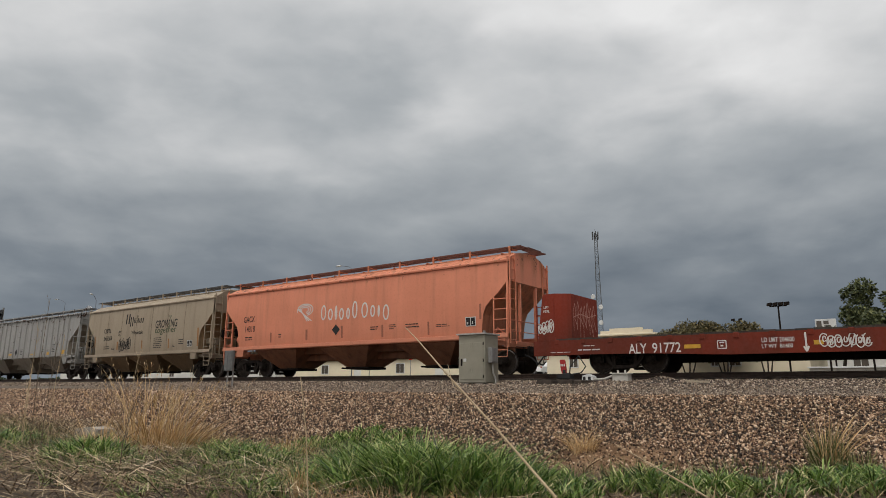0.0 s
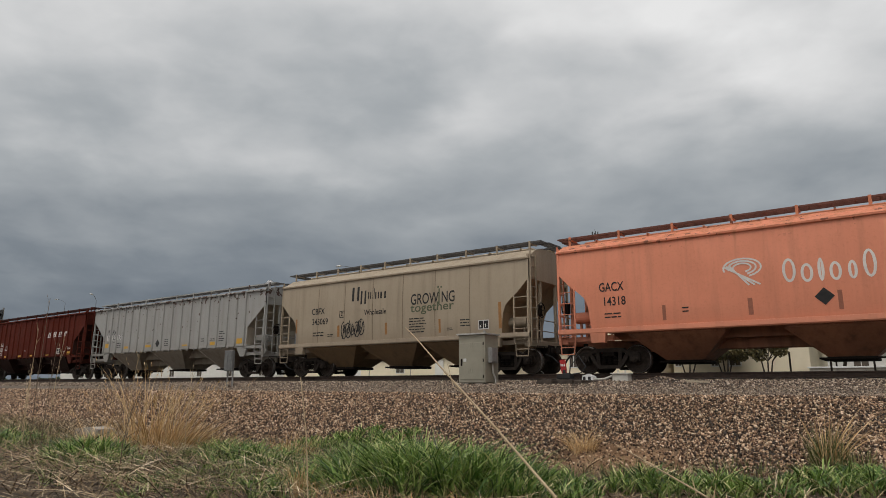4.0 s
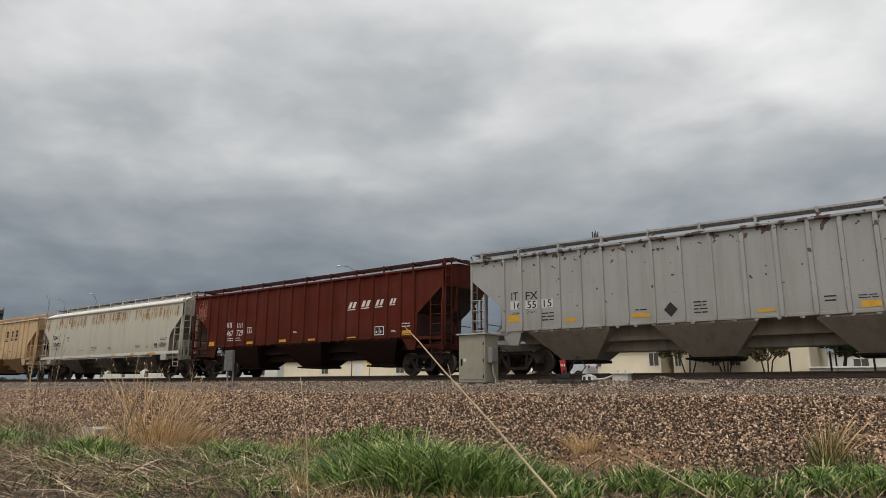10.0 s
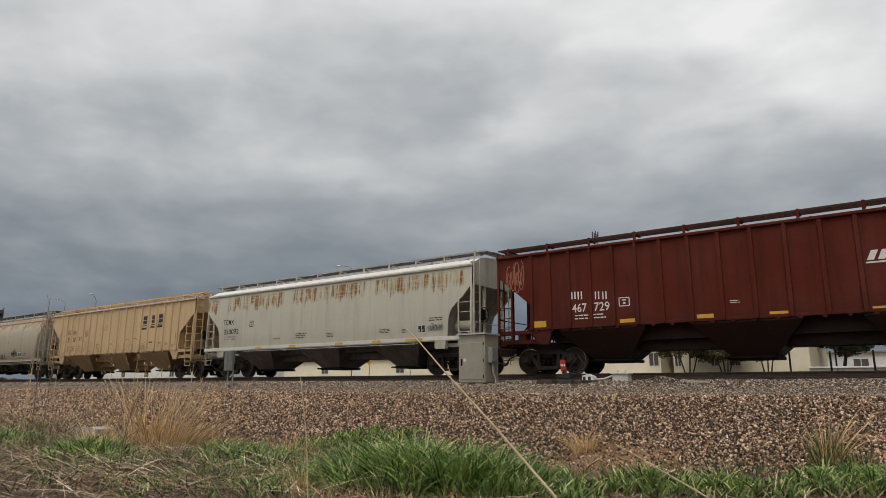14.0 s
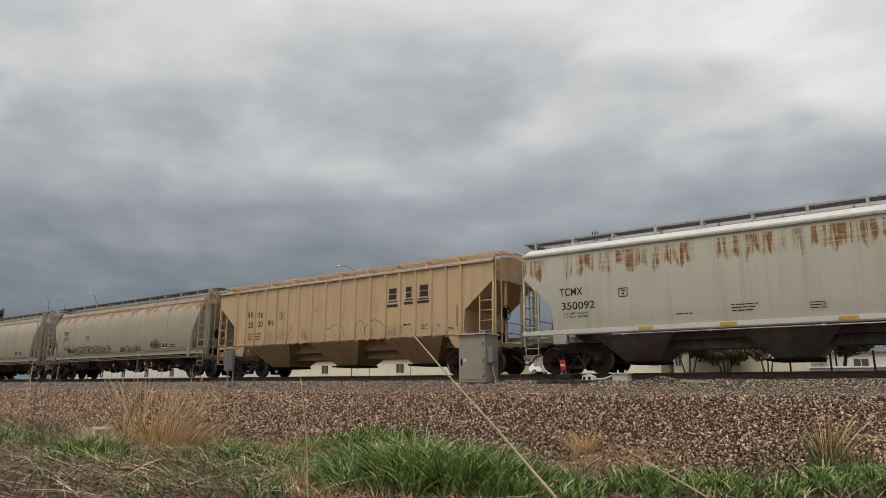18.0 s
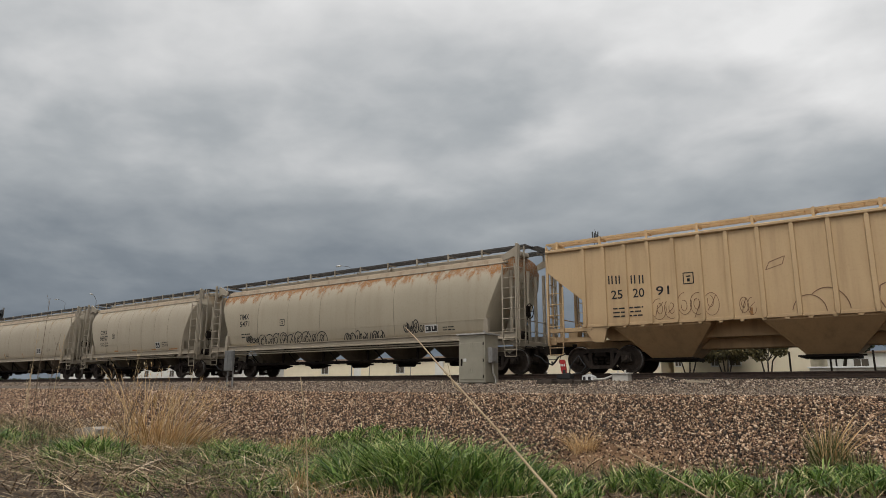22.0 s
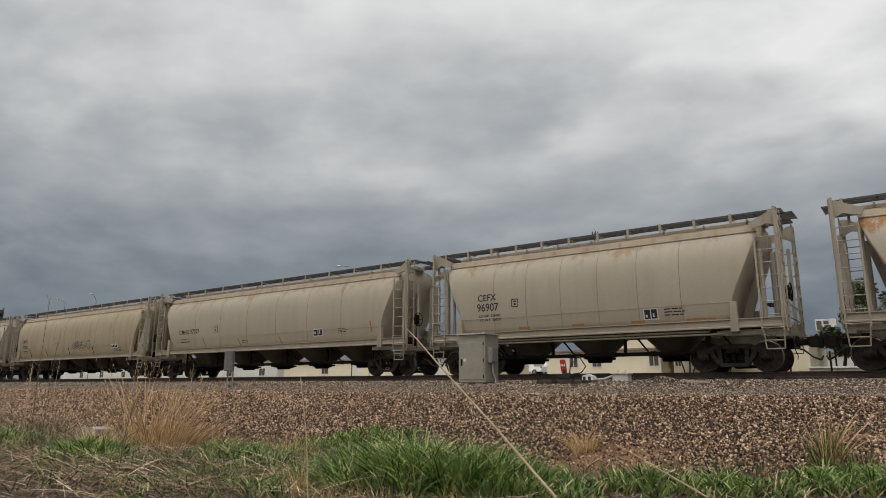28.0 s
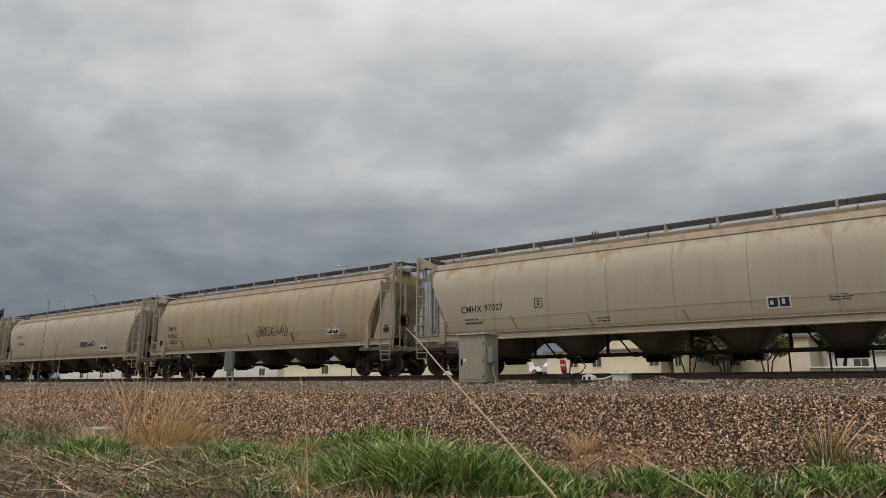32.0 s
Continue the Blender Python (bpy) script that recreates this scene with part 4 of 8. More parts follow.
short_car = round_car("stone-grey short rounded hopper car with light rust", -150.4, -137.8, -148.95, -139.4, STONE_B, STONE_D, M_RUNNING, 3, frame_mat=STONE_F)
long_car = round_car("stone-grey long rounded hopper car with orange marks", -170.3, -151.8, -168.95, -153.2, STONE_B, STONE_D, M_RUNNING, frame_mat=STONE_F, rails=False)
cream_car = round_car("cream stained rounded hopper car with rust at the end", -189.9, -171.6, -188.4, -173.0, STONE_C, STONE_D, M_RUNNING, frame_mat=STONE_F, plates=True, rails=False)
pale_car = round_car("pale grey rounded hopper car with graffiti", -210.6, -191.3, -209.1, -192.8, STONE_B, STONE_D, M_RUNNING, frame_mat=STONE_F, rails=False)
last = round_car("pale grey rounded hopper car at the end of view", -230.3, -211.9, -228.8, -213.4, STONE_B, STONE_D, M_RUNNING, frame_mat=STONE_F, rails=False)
CARS += [k[0] for k in (salmon_car, tan_car, grey_car, oxide_car, streaked_car, buff_car, rusty_car, short_car, long_car, cream_car, pale_car, last)]


# ---- reflectors and the brake pipe along the streaked car's sill ----
for a, b in ((-4.27, -3.8), (-1.79, -1.32), (1.27, 1.75), (3.48, 3.95), (5.30, 6.17)):
    side_shape(streaked_car[0], "reflector", [quad(a, 1.34, b, 1.43)], lambda z: 1.682, M_REFLECT, "yellow reflector patch")
bm = bmesh.new()
rod(bm, (-5.2, -1.64, 1.235), (5.9, -1.64, 1.215), 0.02, 8)
brake_pipe = part("brake_pipe", bm, M_GALVANISED, streaked_car[0], "thin pale pipe below the sill")
for q in (-4.8, -2.1, 0.9, 3.9, 5.7):
    bm = bmesh.new()
    box(bm, (q - 0.03, -1.665, 1.19), (q + 0.03, -1.58, 1.31), 0.005)
    part("pipe_clamp", bm, M_GALVANISED, brake_pipe)


# ---- bulkhead flat car at the head of the visible train ----
def flat_side_sill(z):
    return 1.472


def build_flat():
    x0, x1 = -11.35, 10.95
    L, c = x1 - x0, (x0 + x1) / 2
    car = thing("flat_car", "faded red bulkhead flat car with white lettering and graffiti", "freight car", "train cars", (c, 0, 0))
    for s in (-1, 1):
        bm = bmesh.new()
        y0, y1 = s * 1.36, s * 1.47
        loft(bm, [[(x, y0, 1.12), (x, y1, 1.12), (x, y1, zl), (x, y0, zl)] for x, zl in ((-L / 2, 0.6), (-L / 2 + 2, 0.62), (-L / 2 + 4, 0.60), (-L / 2 + 6.5, 0.50), (L / 2 - 6.5, 0.50), (L / 2 - 4, 0.60), (L / 2 - 2, 0.62), (L / 2, 0.6))])
        part("side_sill", bm, FLATRED, car)
        for i in range(22):
            px = -L / 2 + 0.9 + (L - 1.8) * i / 21
            bm = bmesh.new()
            box(bm, (px - 0.07, min(s * 1.46, s * 1.495), 0.98), (px + 0.09, max(s * 1.46, s * 1.495), 1.14), 0.01)
            part("stake_pocket", bm, FLATRED, car)
        bm = bmesh.new()
        prism(bm, [(-L / 2 + 4.2, 0.70), (-L / 2 + 4.6, 0.34), (L / 2 - 4.6, 0.34), (L / 2 - 4.2, 0.70)], s * 0.26, s * 0.32)
        part("centre_sill", bm, M_STEEL, car)
    bm = bmesh.new()
    box(bm, (-L / 2 + 3, -1.3, 0.70), (L / 2 - 3, 1.3, 0.92))
    part("underframe", bm, M_STEEL, car)
    for i in range(44):
        px = -L / 2 + 0.75 + (L - 1.5) * i / 44
        bm = bmesh.new()
        box(bm, (px + 0.01, -1.44, 1.10), (px + (L - 1.5) / 44 - 0.01, 1.44, 1.17 + 0.008 * (i % 3)))
        part("deck_plank", bm, M_TIE, car)
    for s in (-1, 1):
        e = s * L / 2
        bm = bmesh.new()
        rings = []
        for z, out in ((1.125, 0.17), (2.70, 0.38), (2.78, 0.42)):
            x_out, x_side, x_in = e - out * s, e - 0.86 * s, e - 1.33 * s
            rings.append([(x_out, -1.45, z), (x_side, -1.45, z), (x_in, -1.12, z), (x_in, 1.12, z), (x_side, 1.45, z), (x_out, 1.45, z)])
        loft(bm, rings)
        bulk = part("bulkhead", bm, FLATRED, car, "red steel bulkhead with salmon graffiti")
        for q in (-1, 1):
            bm = bmesh.new()
            prism(bm, [(e - 0.20 * s, 1.13), (e - 0.84 * s, 1.13), (e - 0.82 * s, 2.68), (e - 0.42 * s, 2.68)], q * 1.444, q * 1.474)
            part("side_plate", bm, FLATRED, bulk)
        bm = bmesh.new()
        for y in (-1.2, -0.4, 0.4, 1.2):
            prism(bm, [(e - 0.02 * s, 0.7), (e - 0.2 * s, 0.7), (e - 0.42 * s, 2.6), (e - 0.28 * s, 2.6)], y - 0.06, y + 0.06)
        part("stiffener", bm, FLATRED, bulk)
        for q in (0, 1):
            bm = bmesh.new()
            cross_ladder(bm, e - 0.12 * s, -1.40 + 2.4 * q, -1.0 + 2.4 * q, 0.8, 2.4)
            part("end_ladder", bm, FLATRED, car)
        coupler(car, e, s)
    r = random.Random(3)
    lines = []
    for k in range(7):
        y, z = -0.95 + 0.27 * k, 2.3 + r.uniform(-0.1, 0.15)
        lines.append([(y, z - r.uniform(0.5, 1.0)), (y + 0.03, z), (y + 0.12, z + 0.2), (y + 0.2, z - 0.1), (y + 0.1, z - 0.35), (y + 0.3, z - r.uniform(0.4, 0.95))])
    lines.append([(-1.0, 1.95), (-0.4, 2.12), (0.3, 2.05), (1.0, 2.2)])
    verts, faces = [], []
    for quad_ in [q for pts in lines for q in stroke(pts, 0.03)]:
        faces.append(tuple(range(len(verts), len(verts) + 4)))
        verts += [(-L / 2 + 1.334 + 0.0002 * (len(faces) % 20), y, z) for y, z in quad_]
    raw("graffiti", verts, faces, plain("salmon_spray_paint", (0.66, 0.33, 0.25), (0.5, 0.22, 0.16), 0.7), car, "salmon scrawled graffiti")
    add_truck(car, -8.2 - c), add_truck(car, 7.8 - c)
    return car, flat_side_sill, L


flat = build_flat()
CARS.append(flat[0])

# ---- lettering and marks ----
M_LETTER_G = plain("faded_green_lettering", (0.10, 0.115, 0.06), (0.07, 0.08, 0.04), 0.6)
M_FADED = plain("faded_mark_paint", (0.36, 0.13, 0.075), (0.28, 0.10, 0.06), 0.7)
M_OCHRE = plain("ochre_mark_paint", (0.36, 0.17, 0.05), (0.26, 0.12, 0.04), 0.7)
M_PANEL = plain("repainted_panel", (0.62, 0.61, 0.58), (0.52, 0.5, 0.47), 0.6)
M_PENCIL = plain("grey_spray_paint", (0.17, 0.16, 0.15), None, 0.9)
M_WHITE_SHEET = plain("white_plastic", (0.75, 0.75, 0.75), None, 0.4)
M_NAVY = plain("faded_navy_lettering", (0.045, 0.04, 0.04), (0.025, 0.023, 0.025), 0.95)
M_GRAFFITI_BROWN = plain("brown_graffiti_paint", (0.20, 0.11, 0.055), (0.15, 0.08, 0.04), 0.7)


def side_of(k):
    base = k[1]
    return (lambda z: base(z) + 0.002)


def write(k, text, x, z, h, w, material):
    side_text(k[0], text, x, z, h, side_of(k), material, w)


def mark(k, name, polys, material, label=""):
    for group in ([[p] for p in polys] if name in ("reflector", "wordmark") else [polys]):
        side_shape(k[0], name, group, side_of(k), material, label)


def glyph_rings(k, boxes, material, w):
    """A wordmark as plain oval rings, one to a character."""
    side = side_of(k)
    for x0, z0, x1, z1 in boxes:
        cx, cz, rx, rz = (x0 + x1) / 2 - 0.03, (z0 + z1) / 2, (x1 - x0) / 2 - 0.06, (z1 - z0) / 2 - 0.03
        pts = [p for a in range(20) for p in (loop(cx, cz, rx - w / 2, rz - w / 2, 18 * a, 18 * a + 1, 1)[0], loop(cx, cz, rx + w / 2, rz + w / 2, 18 * a, 18 * a + 1, 1)[0])]
        faces = [(2 * a, 2 * a + 1, (2 * a + 3) % 40, (2 * a + 2) % 40) for a in range(20)]
        raw("wordmark", [(x, -side(z) - 0.006, z) for x, z in pts], faces, material, k[0], "wordmark as a plain ring")


def glyph_blocks(k, boxes, material, w):
    """A wordmark as plain upright bars, two to a character."""
    polys = []
    for x0, z0, x1, z1 in boxes:
        t = 0.26 * (x1 - x0)
        polys += [quad(x0, z0, x0 + t, z1), quad(x1 - t - 0.12 * (x1 - x0), z0, x1 - 0.12 * (x1 - x0), z1)]
    mark(k, "wordmark", polys, material, "wordmark as plain bars")


def swirl(k, x0, z0, x1, z1):
    polys = []
    w, h = x1 - x0, z1 - z0
    for q in (1.0, 0.74, 0.48):
        polys += stroke(loop(x0 + 0.55 * w, z0 + 0.66 * h, 0.45 * w * q, 0.34 * h * q, -70, 200, 14), 0.05)
        polys += stroke([(x0 + 0.30 * w * (2 - q) - 0.2 * w, z0 + 0.75 * h), (x0 + w * (0.95 - 0.25 * (1 - q) * 4 * 0.5), z0)], 0.05)
    mark(k, "emblem", polys, M_LETTER_W, "white swirl emblem")


def diamond(k, x0, z0, x1, z1):
    xm, zm = (x0 + x1) / 2, (z0 + z1) / 2
    mark(k, "placard", [[(xm, z0), (x1, zm), (xm, z1), (x0, zm)]], M_LETTER_K, "black diamond placard")


def data_plate(k, x0, z0, x1, z1, material=None):
    material = material or M_PANEL
    g = (x1 - x0) * 0.07
    xm = (x0 + x1) / 2
    mark(k, "data_panel", [quad(x0, z0, x1, z1)], material, "pale data panel")
    side_shape(k[0], "data_panel", [quad(x0 + g, z0 + g, xm - g / 2, z1 - g), quad(xm + g / 2, z0 + g, x1 - g, z1 - g)], side_of(k), M_LETTER_K, "black data panel", 0.010)
    side_shape(k[0], "small_print", [quad(x0 + 2 * g, z0 + 2.5 * g, x0 + 4 * g, z0 + 5 * g), quad(xm + 2 * g, z0 + 2.5 * g, xm + 3.5 * g, z0 + 6 * g)], side_of(k), material, "", 0.014)


def stencil_box(k, x0, z0, x1, z1, material=None):
    w = 0.03
    xm, zm = (x0 + x1) / 2, (z0 + z1) / 2
    polys = stroke([(x0, z0), (x1, z0)], w) + stroke([(x1, z0), (x1, z1)], w) + stroke([(x1, z1), (x0, z1)], w) + stroke([(x0, z1), (x0, z0)], w)
    polys += [quad(xm - 0.04, z0 + 0.06, xm + 0.04, zm - 0.01), quad(xm - 0.07, zm + 0.04, xm + 0.07, zm + 0.08)]
    mark(k, "stencil_box", polys, material or M_LETTER_K)


def slant_block(k, x0, z0, x1, z1):
    """One character of the slanted wordmark, as two plain slanted bars over a line."""
    h, w = z1 - z0, x1 - x0 - 0.14
    lean = 0.35 * h
    polys = [quad(x0, z0, x0 + w, z0 + 0.12 * h)]
    for f0, f1 in ((0.06, 0.40), (0.58, 0.92)):
        polys.append([(x0 + f0 * w, z0 + 0.24 * h), (x0 + f1 * w, z0 + 0.24 * h), (x0 + f1 * w + lean, z1), (x0 + f0 * w + lean, z1)])
    mark(k, "wordmark", polys, M_LETTER_W, "white slanted wordmark bars")


def block_letter(k, x0, z0, x1, z1):
    h = z1 - z0
    polys = [quad(x0, z0, x1, z0 + 0.09 * h), quad(x0 + 0.06, z0 + 0.2 * h, x1 - 0.06, z0 + 0.56 * h), quad(x0 + 0.06, z0 + 0.62 * h, x1 - 0.06, z1)]
    mark(k, "wordmark", polys, M_NAVY, "faded dark wordmark bars")


def slash(k, x0, z0, x1, z1, material=None):
    w = 0.07
    mark(k, "slash_mark", [[(x1 - w, z0), (x1 + w * 0.3, z0), (x0 + w, z1), (x0, z1)]], material or M_OCHRE, "slanted ochre mark")


def down_arrow(k, x0, z0, x1, z1):
    xm = (x0 + x1) / 2
    mark(k, "arrow", stroke([(xm, z1), (xm, z0)], 0.05) + stroke([(x0, z0 + 0.14), (xm, z0)], 0.05) + stroke([(x1, z0 + 0.14), (xm, z0)], 0.05), M_LETTER_W, "painted white arrow")


def roof_wrap(k, x0, x1):
    """A crumpled white plastic sheet caught on the roof walk."""
    r = random.Random(4)
    bm = bmesh.new()
    rings = []
    for i in range(7):
        f = i / 6
        h = 0.22 * math.sin(math.pi * min(1, max(0.05, f))) + r.uniform(0, 0.05)
        rings.append([(x0 + (x1 - x0) * f, -0.95 + 0.5 * j / 5, 4.66 + h * math.sin(math.pi * j / 5) + r.uniform(0, 0.03)) for j in range(6)])
    loft(bm, rings, closed=False, caps=False)
    bmesh.ops.solidify(bm, geom=list(bm.faces), thickness=0.01)
    part("plastic_sheet", bm, M_WHITE_SHEET, k[0], "crumpled white plastic sheet on the roof")


def tag_graffiti(k, x0, z0, x1, z1, n, seed, material, w):
    """Looped spray strokes, no letters."""
    r = random.Random(seed)
    polys = []
    step_x, h = (x1 - x0) / n, z1 - z0
    for i in range(n):
        cx, cz = x0 + step_x * (i + 0.5), (z0 + z1) / 2 + r.uniform(-0.08, 0.08) * h
        polys += stroke(loop(cx, cz, step_x * r.uniform(0.5, 0.66), h * r.uniform(0.36, 0.5), r.uniform(0, 180), r.uniform(330, 500), 18), w)
        polys += stroke(loop(cx + r.uniform(-0.1, 0.1) * step_x, cz + r.uniform(-0.12, 0.12) * h, step_x * 0.22, h * 0.2, r.uniform(0, 180), r.uniform(300, 480), 12), w)
        if r.random() < 0.7:
            polys += stroke([(cx - step_x * 0.3, z0 + r.uniform(0, 0.3) * h), (cx + r.uniform(-0.2, 0.2) * step_x, cz), (cx + step_x * 0.35, z1 - r.uniform(0, 0.4) * h)], w)
    mark(k, "graffiti", polys, material, "looping spray-paint graffiti")


def heart(k, x0, z0, x1, z1):
    """A sprayed heart with a long second lobe, and a dash inside."""
    w, h = x1 - x0, z1 - z0
    pts = [(0.10, 0.0), (0.0, 0.45), (0.03, 0.85), (0.18, 1.0), (0.30, 0.85), (0.33, 0.5), (0.31, 0.3), (0.36, 0.65), (0.48, 0.92), (0.68, 1.0), (0.88, 0.85), (1.0, 0.5), (0.96, 0.15), (0.78, 0.0)]
    polys = stroke([(x0 + w * a, z0 + h * b) for a, b in pts], 0.03)
    polys += stroke([(x0 + w * a, z0 + h * b) for a, b in ((0.33, 0.3), (0.5, 0.05), (0.62, 0.3), (0.55, 0.6))], 0.025) + stroke([(x0 + w * 0.18, z0 + h * 0.6), (x0 + w * 0.22, z0 + h * 0.45)], 0.03)
    mark(k, "graffiti", polys, M_GRAFFITI_BROWN, "brown sprayed heart outline")


def arcs(k, x0, z0, x1, z1):
    w, h = x1 - x0, z1 - z0
    polys = stroke(loop(x0 + 0.3 * w, z0, 0.3 * w, 0.75 * h, 0, 170, 14), 0.025) + stroke(loop(x0 + 0.62 * w, z0, 0.38 * w, h, 5, 130, 14), 0.025)
    mark(k, "graffiti", polys, M_GRAFFITI_BROWN, "brown sprayed arcs")

write(salmon_car, "GACX", -6.97, 2.67, 0.29, 0.87, M_LETTER_K)
write(salmon_car, "14318", -6.86, 2.19, 0.28, 0.80, M_LETTER_K)
mark(salmon_car, "small_print", bars(-6.81, 1.90, [0.07] * 6, 2, 0.058, 0.058, 1), M_LETTER_K)
mark(salmon_car, "small_print", bars(1.68, 2.00, [0.08] * 4, 2, 0.048, 0.048, 2), M_LETTER_K)
mark(salmon_car, "small_print", bars(2.72, 2.04, [0.19] * 2, 3, 0.040, 0.040, 3), M_LETTER_K)
mark(salmon_car, "small_print", bars(3.62, 2.01, [0.09] * 6, 2, 0.054, 0.054, 4), M_LETTER_K)
mark(salmon_car, "small_print", bars(5.18, 1.92, [0.31] * 2, 2, 0.035, 0.035, 5), M_LETTER_K)
glyph_rings(salmon_car, [(-1.37, 2.48, -0.98, 3.16), (-0.91, 2.45, -0.55, 2.97), (-0.48, 2.45, -0.27, 3.09), (-0.20, 2.44, 0.14, 2.95), (0.24, 2.44, 0.51, 2.94), (0.60, 2.45, 0.96, 3.21), (1.15, 2.44, 1.58, 3.11), (1.67, 2.45, 2.00, 2.95), (2.09, 2.44, 2.27, 2.94), (2.39, 2.28, 2.79, 2.93)], M_LETTER_W, 0.075)
swirl(salmon_car, -3.09, 2.49, -1.92, 3.30)
diamond(salmon_car, -0.64, 1.77, -0.15, 2.26)
data_plate(salmon_car, 6.60, 1.79, 7.07, 2.15)
mark(salmon_car, "reflector", [quad(-4.89, 1.61, -4.78, 2.08), quad(-2.37, 1.62, -2.24, 2.11), quad(-0.08, 1.63, 0.03, 2.16), quad(2.31, 1.57, 2.41, 2.08), quad(4.76, 1.55, 4.85, 2.08), quad(7.24, 2.04, 7.33, 2.62)], M_FADED, "faded reflector strips")
mark(salmon_car, "small_print", bars(-4.27, 1.94, [0.09] * 2, 2, 0.056, 0.056, 8), M_LETTER_K)
write(tan_car, "CBFX", -4.61, 2.76, 0.27, 0.86, M_LETTER_K)
write(tan_car, "345069", -4.57, 2.29, 0.27, 1.04, M_LETTER_K)
write(tan_car, "Wholesale", -1.31, 2.55, 0.23, 1.25, M_LETTER_K)
write(tan_car, "GROW NG", 1.26, 2.81, 0.43, 2.22, M_LETTER_K)
write(tan_car, "together", 1.27, 2.51, 0.34, 2.18, M_LETTER_G)
glyph_blocks(tan_car, [(-2.07, 3.20, -1.58, 3.81), (-1.55, 3.04, -1.18, 3.62), (-1.12, 3.23, -0.91, 3.54), (-0.86, 3.22, -0.73, 3.68), (-0.70, 3.22, -0.45, 3.51), (-0.41, 3.21, -0.05, 3.50)], M_LETTER_K, 0.075)
mark(tan_car, "growing_stem", [quad(2.69, 2.73, 2.75, 3.38), quad(2.63, 3.39, 2.71, 3.48), quad(2.78, 3.39, 2.87, 3.46)], M_LETTER_G)
mark(tan_car, "small_print", bars(1.19, 2.22, [0.19] * 4, 6, 0.054, 0.054, 11), M_LETTER_K)
mark(tan_car, "small_print", bars(3.73, 2.04, [0.04] * 6, 3, 0.056, 0.056, 12), M_LETTER_K)
mark(tan_car, "small_print", bars(3.09, 1.76, [0.15] * 2, 2, 0.034, 0.034, 13), M_LETTER_K)
mark(tan_car, "small_print", bars(-4.50, 1.90, [0.10] * 6, 2, 0.062, 0.062, 14), M_LETTER_K)
mark(tan_car, "small_print", bars(-3.54, 1.80, [0.16] * 2, 2, 0.036, 0.036, 15), M_LETTER_K)
data_plate(tan_car, 4.56, 1.65, 5.03, 2.00)
stencil_box(tan_car, -2.79, 2.54, -2.52, 2.81)
mark(tan_car, "reflector", [quad(-0.12, 1.67, 0.00, 2.16), quad(2.69, 1.62, 2.79, 2.16), quad(5.46, 1.65, 5.59, 2.63), quad(-2.93, 1.69, -2.79, 2.19), quad(-5.67, 1.96, -5.56, 2.61)], M_OCHRE, "ochre reflector strips")
tag_graffiti(tan_car, -2.65, 1.59, -1.34, 2.41, 5, 21, M_LETTER_K, 0.045)
mark(grey_car, "number_panel", [quad(-6.75, 2.30, -6.25, 2.60), quad(-6.13, 2.29, -5.64, 2.58), quad(-5.53, 2.29, -5.02, 2.59)], M_PANEL, "pale repainted number panels")
write(grey_car, "IT", -6.73, 2.65, 0.28, 0.30, M_LETTER_K)
write(grey_car, "FX", -6.14, 2.63, 0.27, 0.52, M_LETTER_K)
write(grey_car, "16", -6.69, 2.32, 0.25, 0.39, M_LETTER_K)
write(grey_car, "55", -6.07, 2.31, 0.25, 0.38, M_LETTER_K)
write(grey_car, "15", -5.47, 2.32, 0.25, 0.39, M_LETTER_K)
diamond(grey_car, -1.16, 1.69, -0.73, 2.17)
mark(grey_car, "reflector", [quad(6.36, 1.65, 6.87, 1.91), quad(4.11, 1.65, 4.57, 1.83), quad(-6.86, 1.85, -6.36, 2.10), quad(-2.20, 1.74, -1.61, 1.88), quad(1.54, 1.68, 2.03, 1.77), quad(-4.58, 1.74, -4.15, 1.87)], M_REFLECT, "orange reflector patches")
mark(grey_car, "small_print", bars(4.87, 2.31, [0.04] * 6, 2, 0.052, 0.052, 31), M_LETTER_K)
mark(grey_car, "small_print", bars(4.84, 2.06, [0.09] * 4, 3, 0.057, 0.057, 32), M_LETTER_K)
mark(grey_car, "small_print", bars(-0.24, 2.09, [0.19] * 2, 4, 0.054, 0.054, 33), M_LETTER_K)
mark(grey_car, "small_print", bars(4.07, 1.97, [0.08] * 4, 2, 0.035, 0.035, 34), M_LETTER_K)
mark(grey_car, "small_print", bars(-5.47, 2.07, [0.09] * 4, 3, 0.059, 0.059, 35), M_LETTER_K)
mark(grey_car, "small_print", bars(3.27, 1.99, [0.15] * 2, 2, 0.058, 0.058, 36), M_LETTER_K)
mark(grey_car, "small_print", bars(-2.08, 1.97, [0.08] * 4, 1, 0.051, 0.051, 37), M_LETTER_K)
glyph_blocks(oxide_car, [(-5.48, 2.50, -5.29, 2.76), (-5.24, 2.48, -5.05, 2.75), (-4.61, 2.44, -4.43, 2.70), (-4.35, 2.42, -4.17, 2.68)], M_LETTER_W, 0.05)
write(oxide_car, "467", -5.46, 2.05, 0.28, 0.54, M_LETTER_W)
write(oxide_car, "729", -4.67, 2.05, 0.28, 0.56, M_LETTER_W)
slant_block(oxide_car, 3.18, 2.82, 3.80, 3.17)
slant_block(oxide_car, 3.97, 2.84, 4.62, 3.19)
slant_block(oxide_car, 4.79, 2.84, 5.38, 3.17)
slant_block(oxide_car, 5.61, 2.88, 6.08, 3.16)
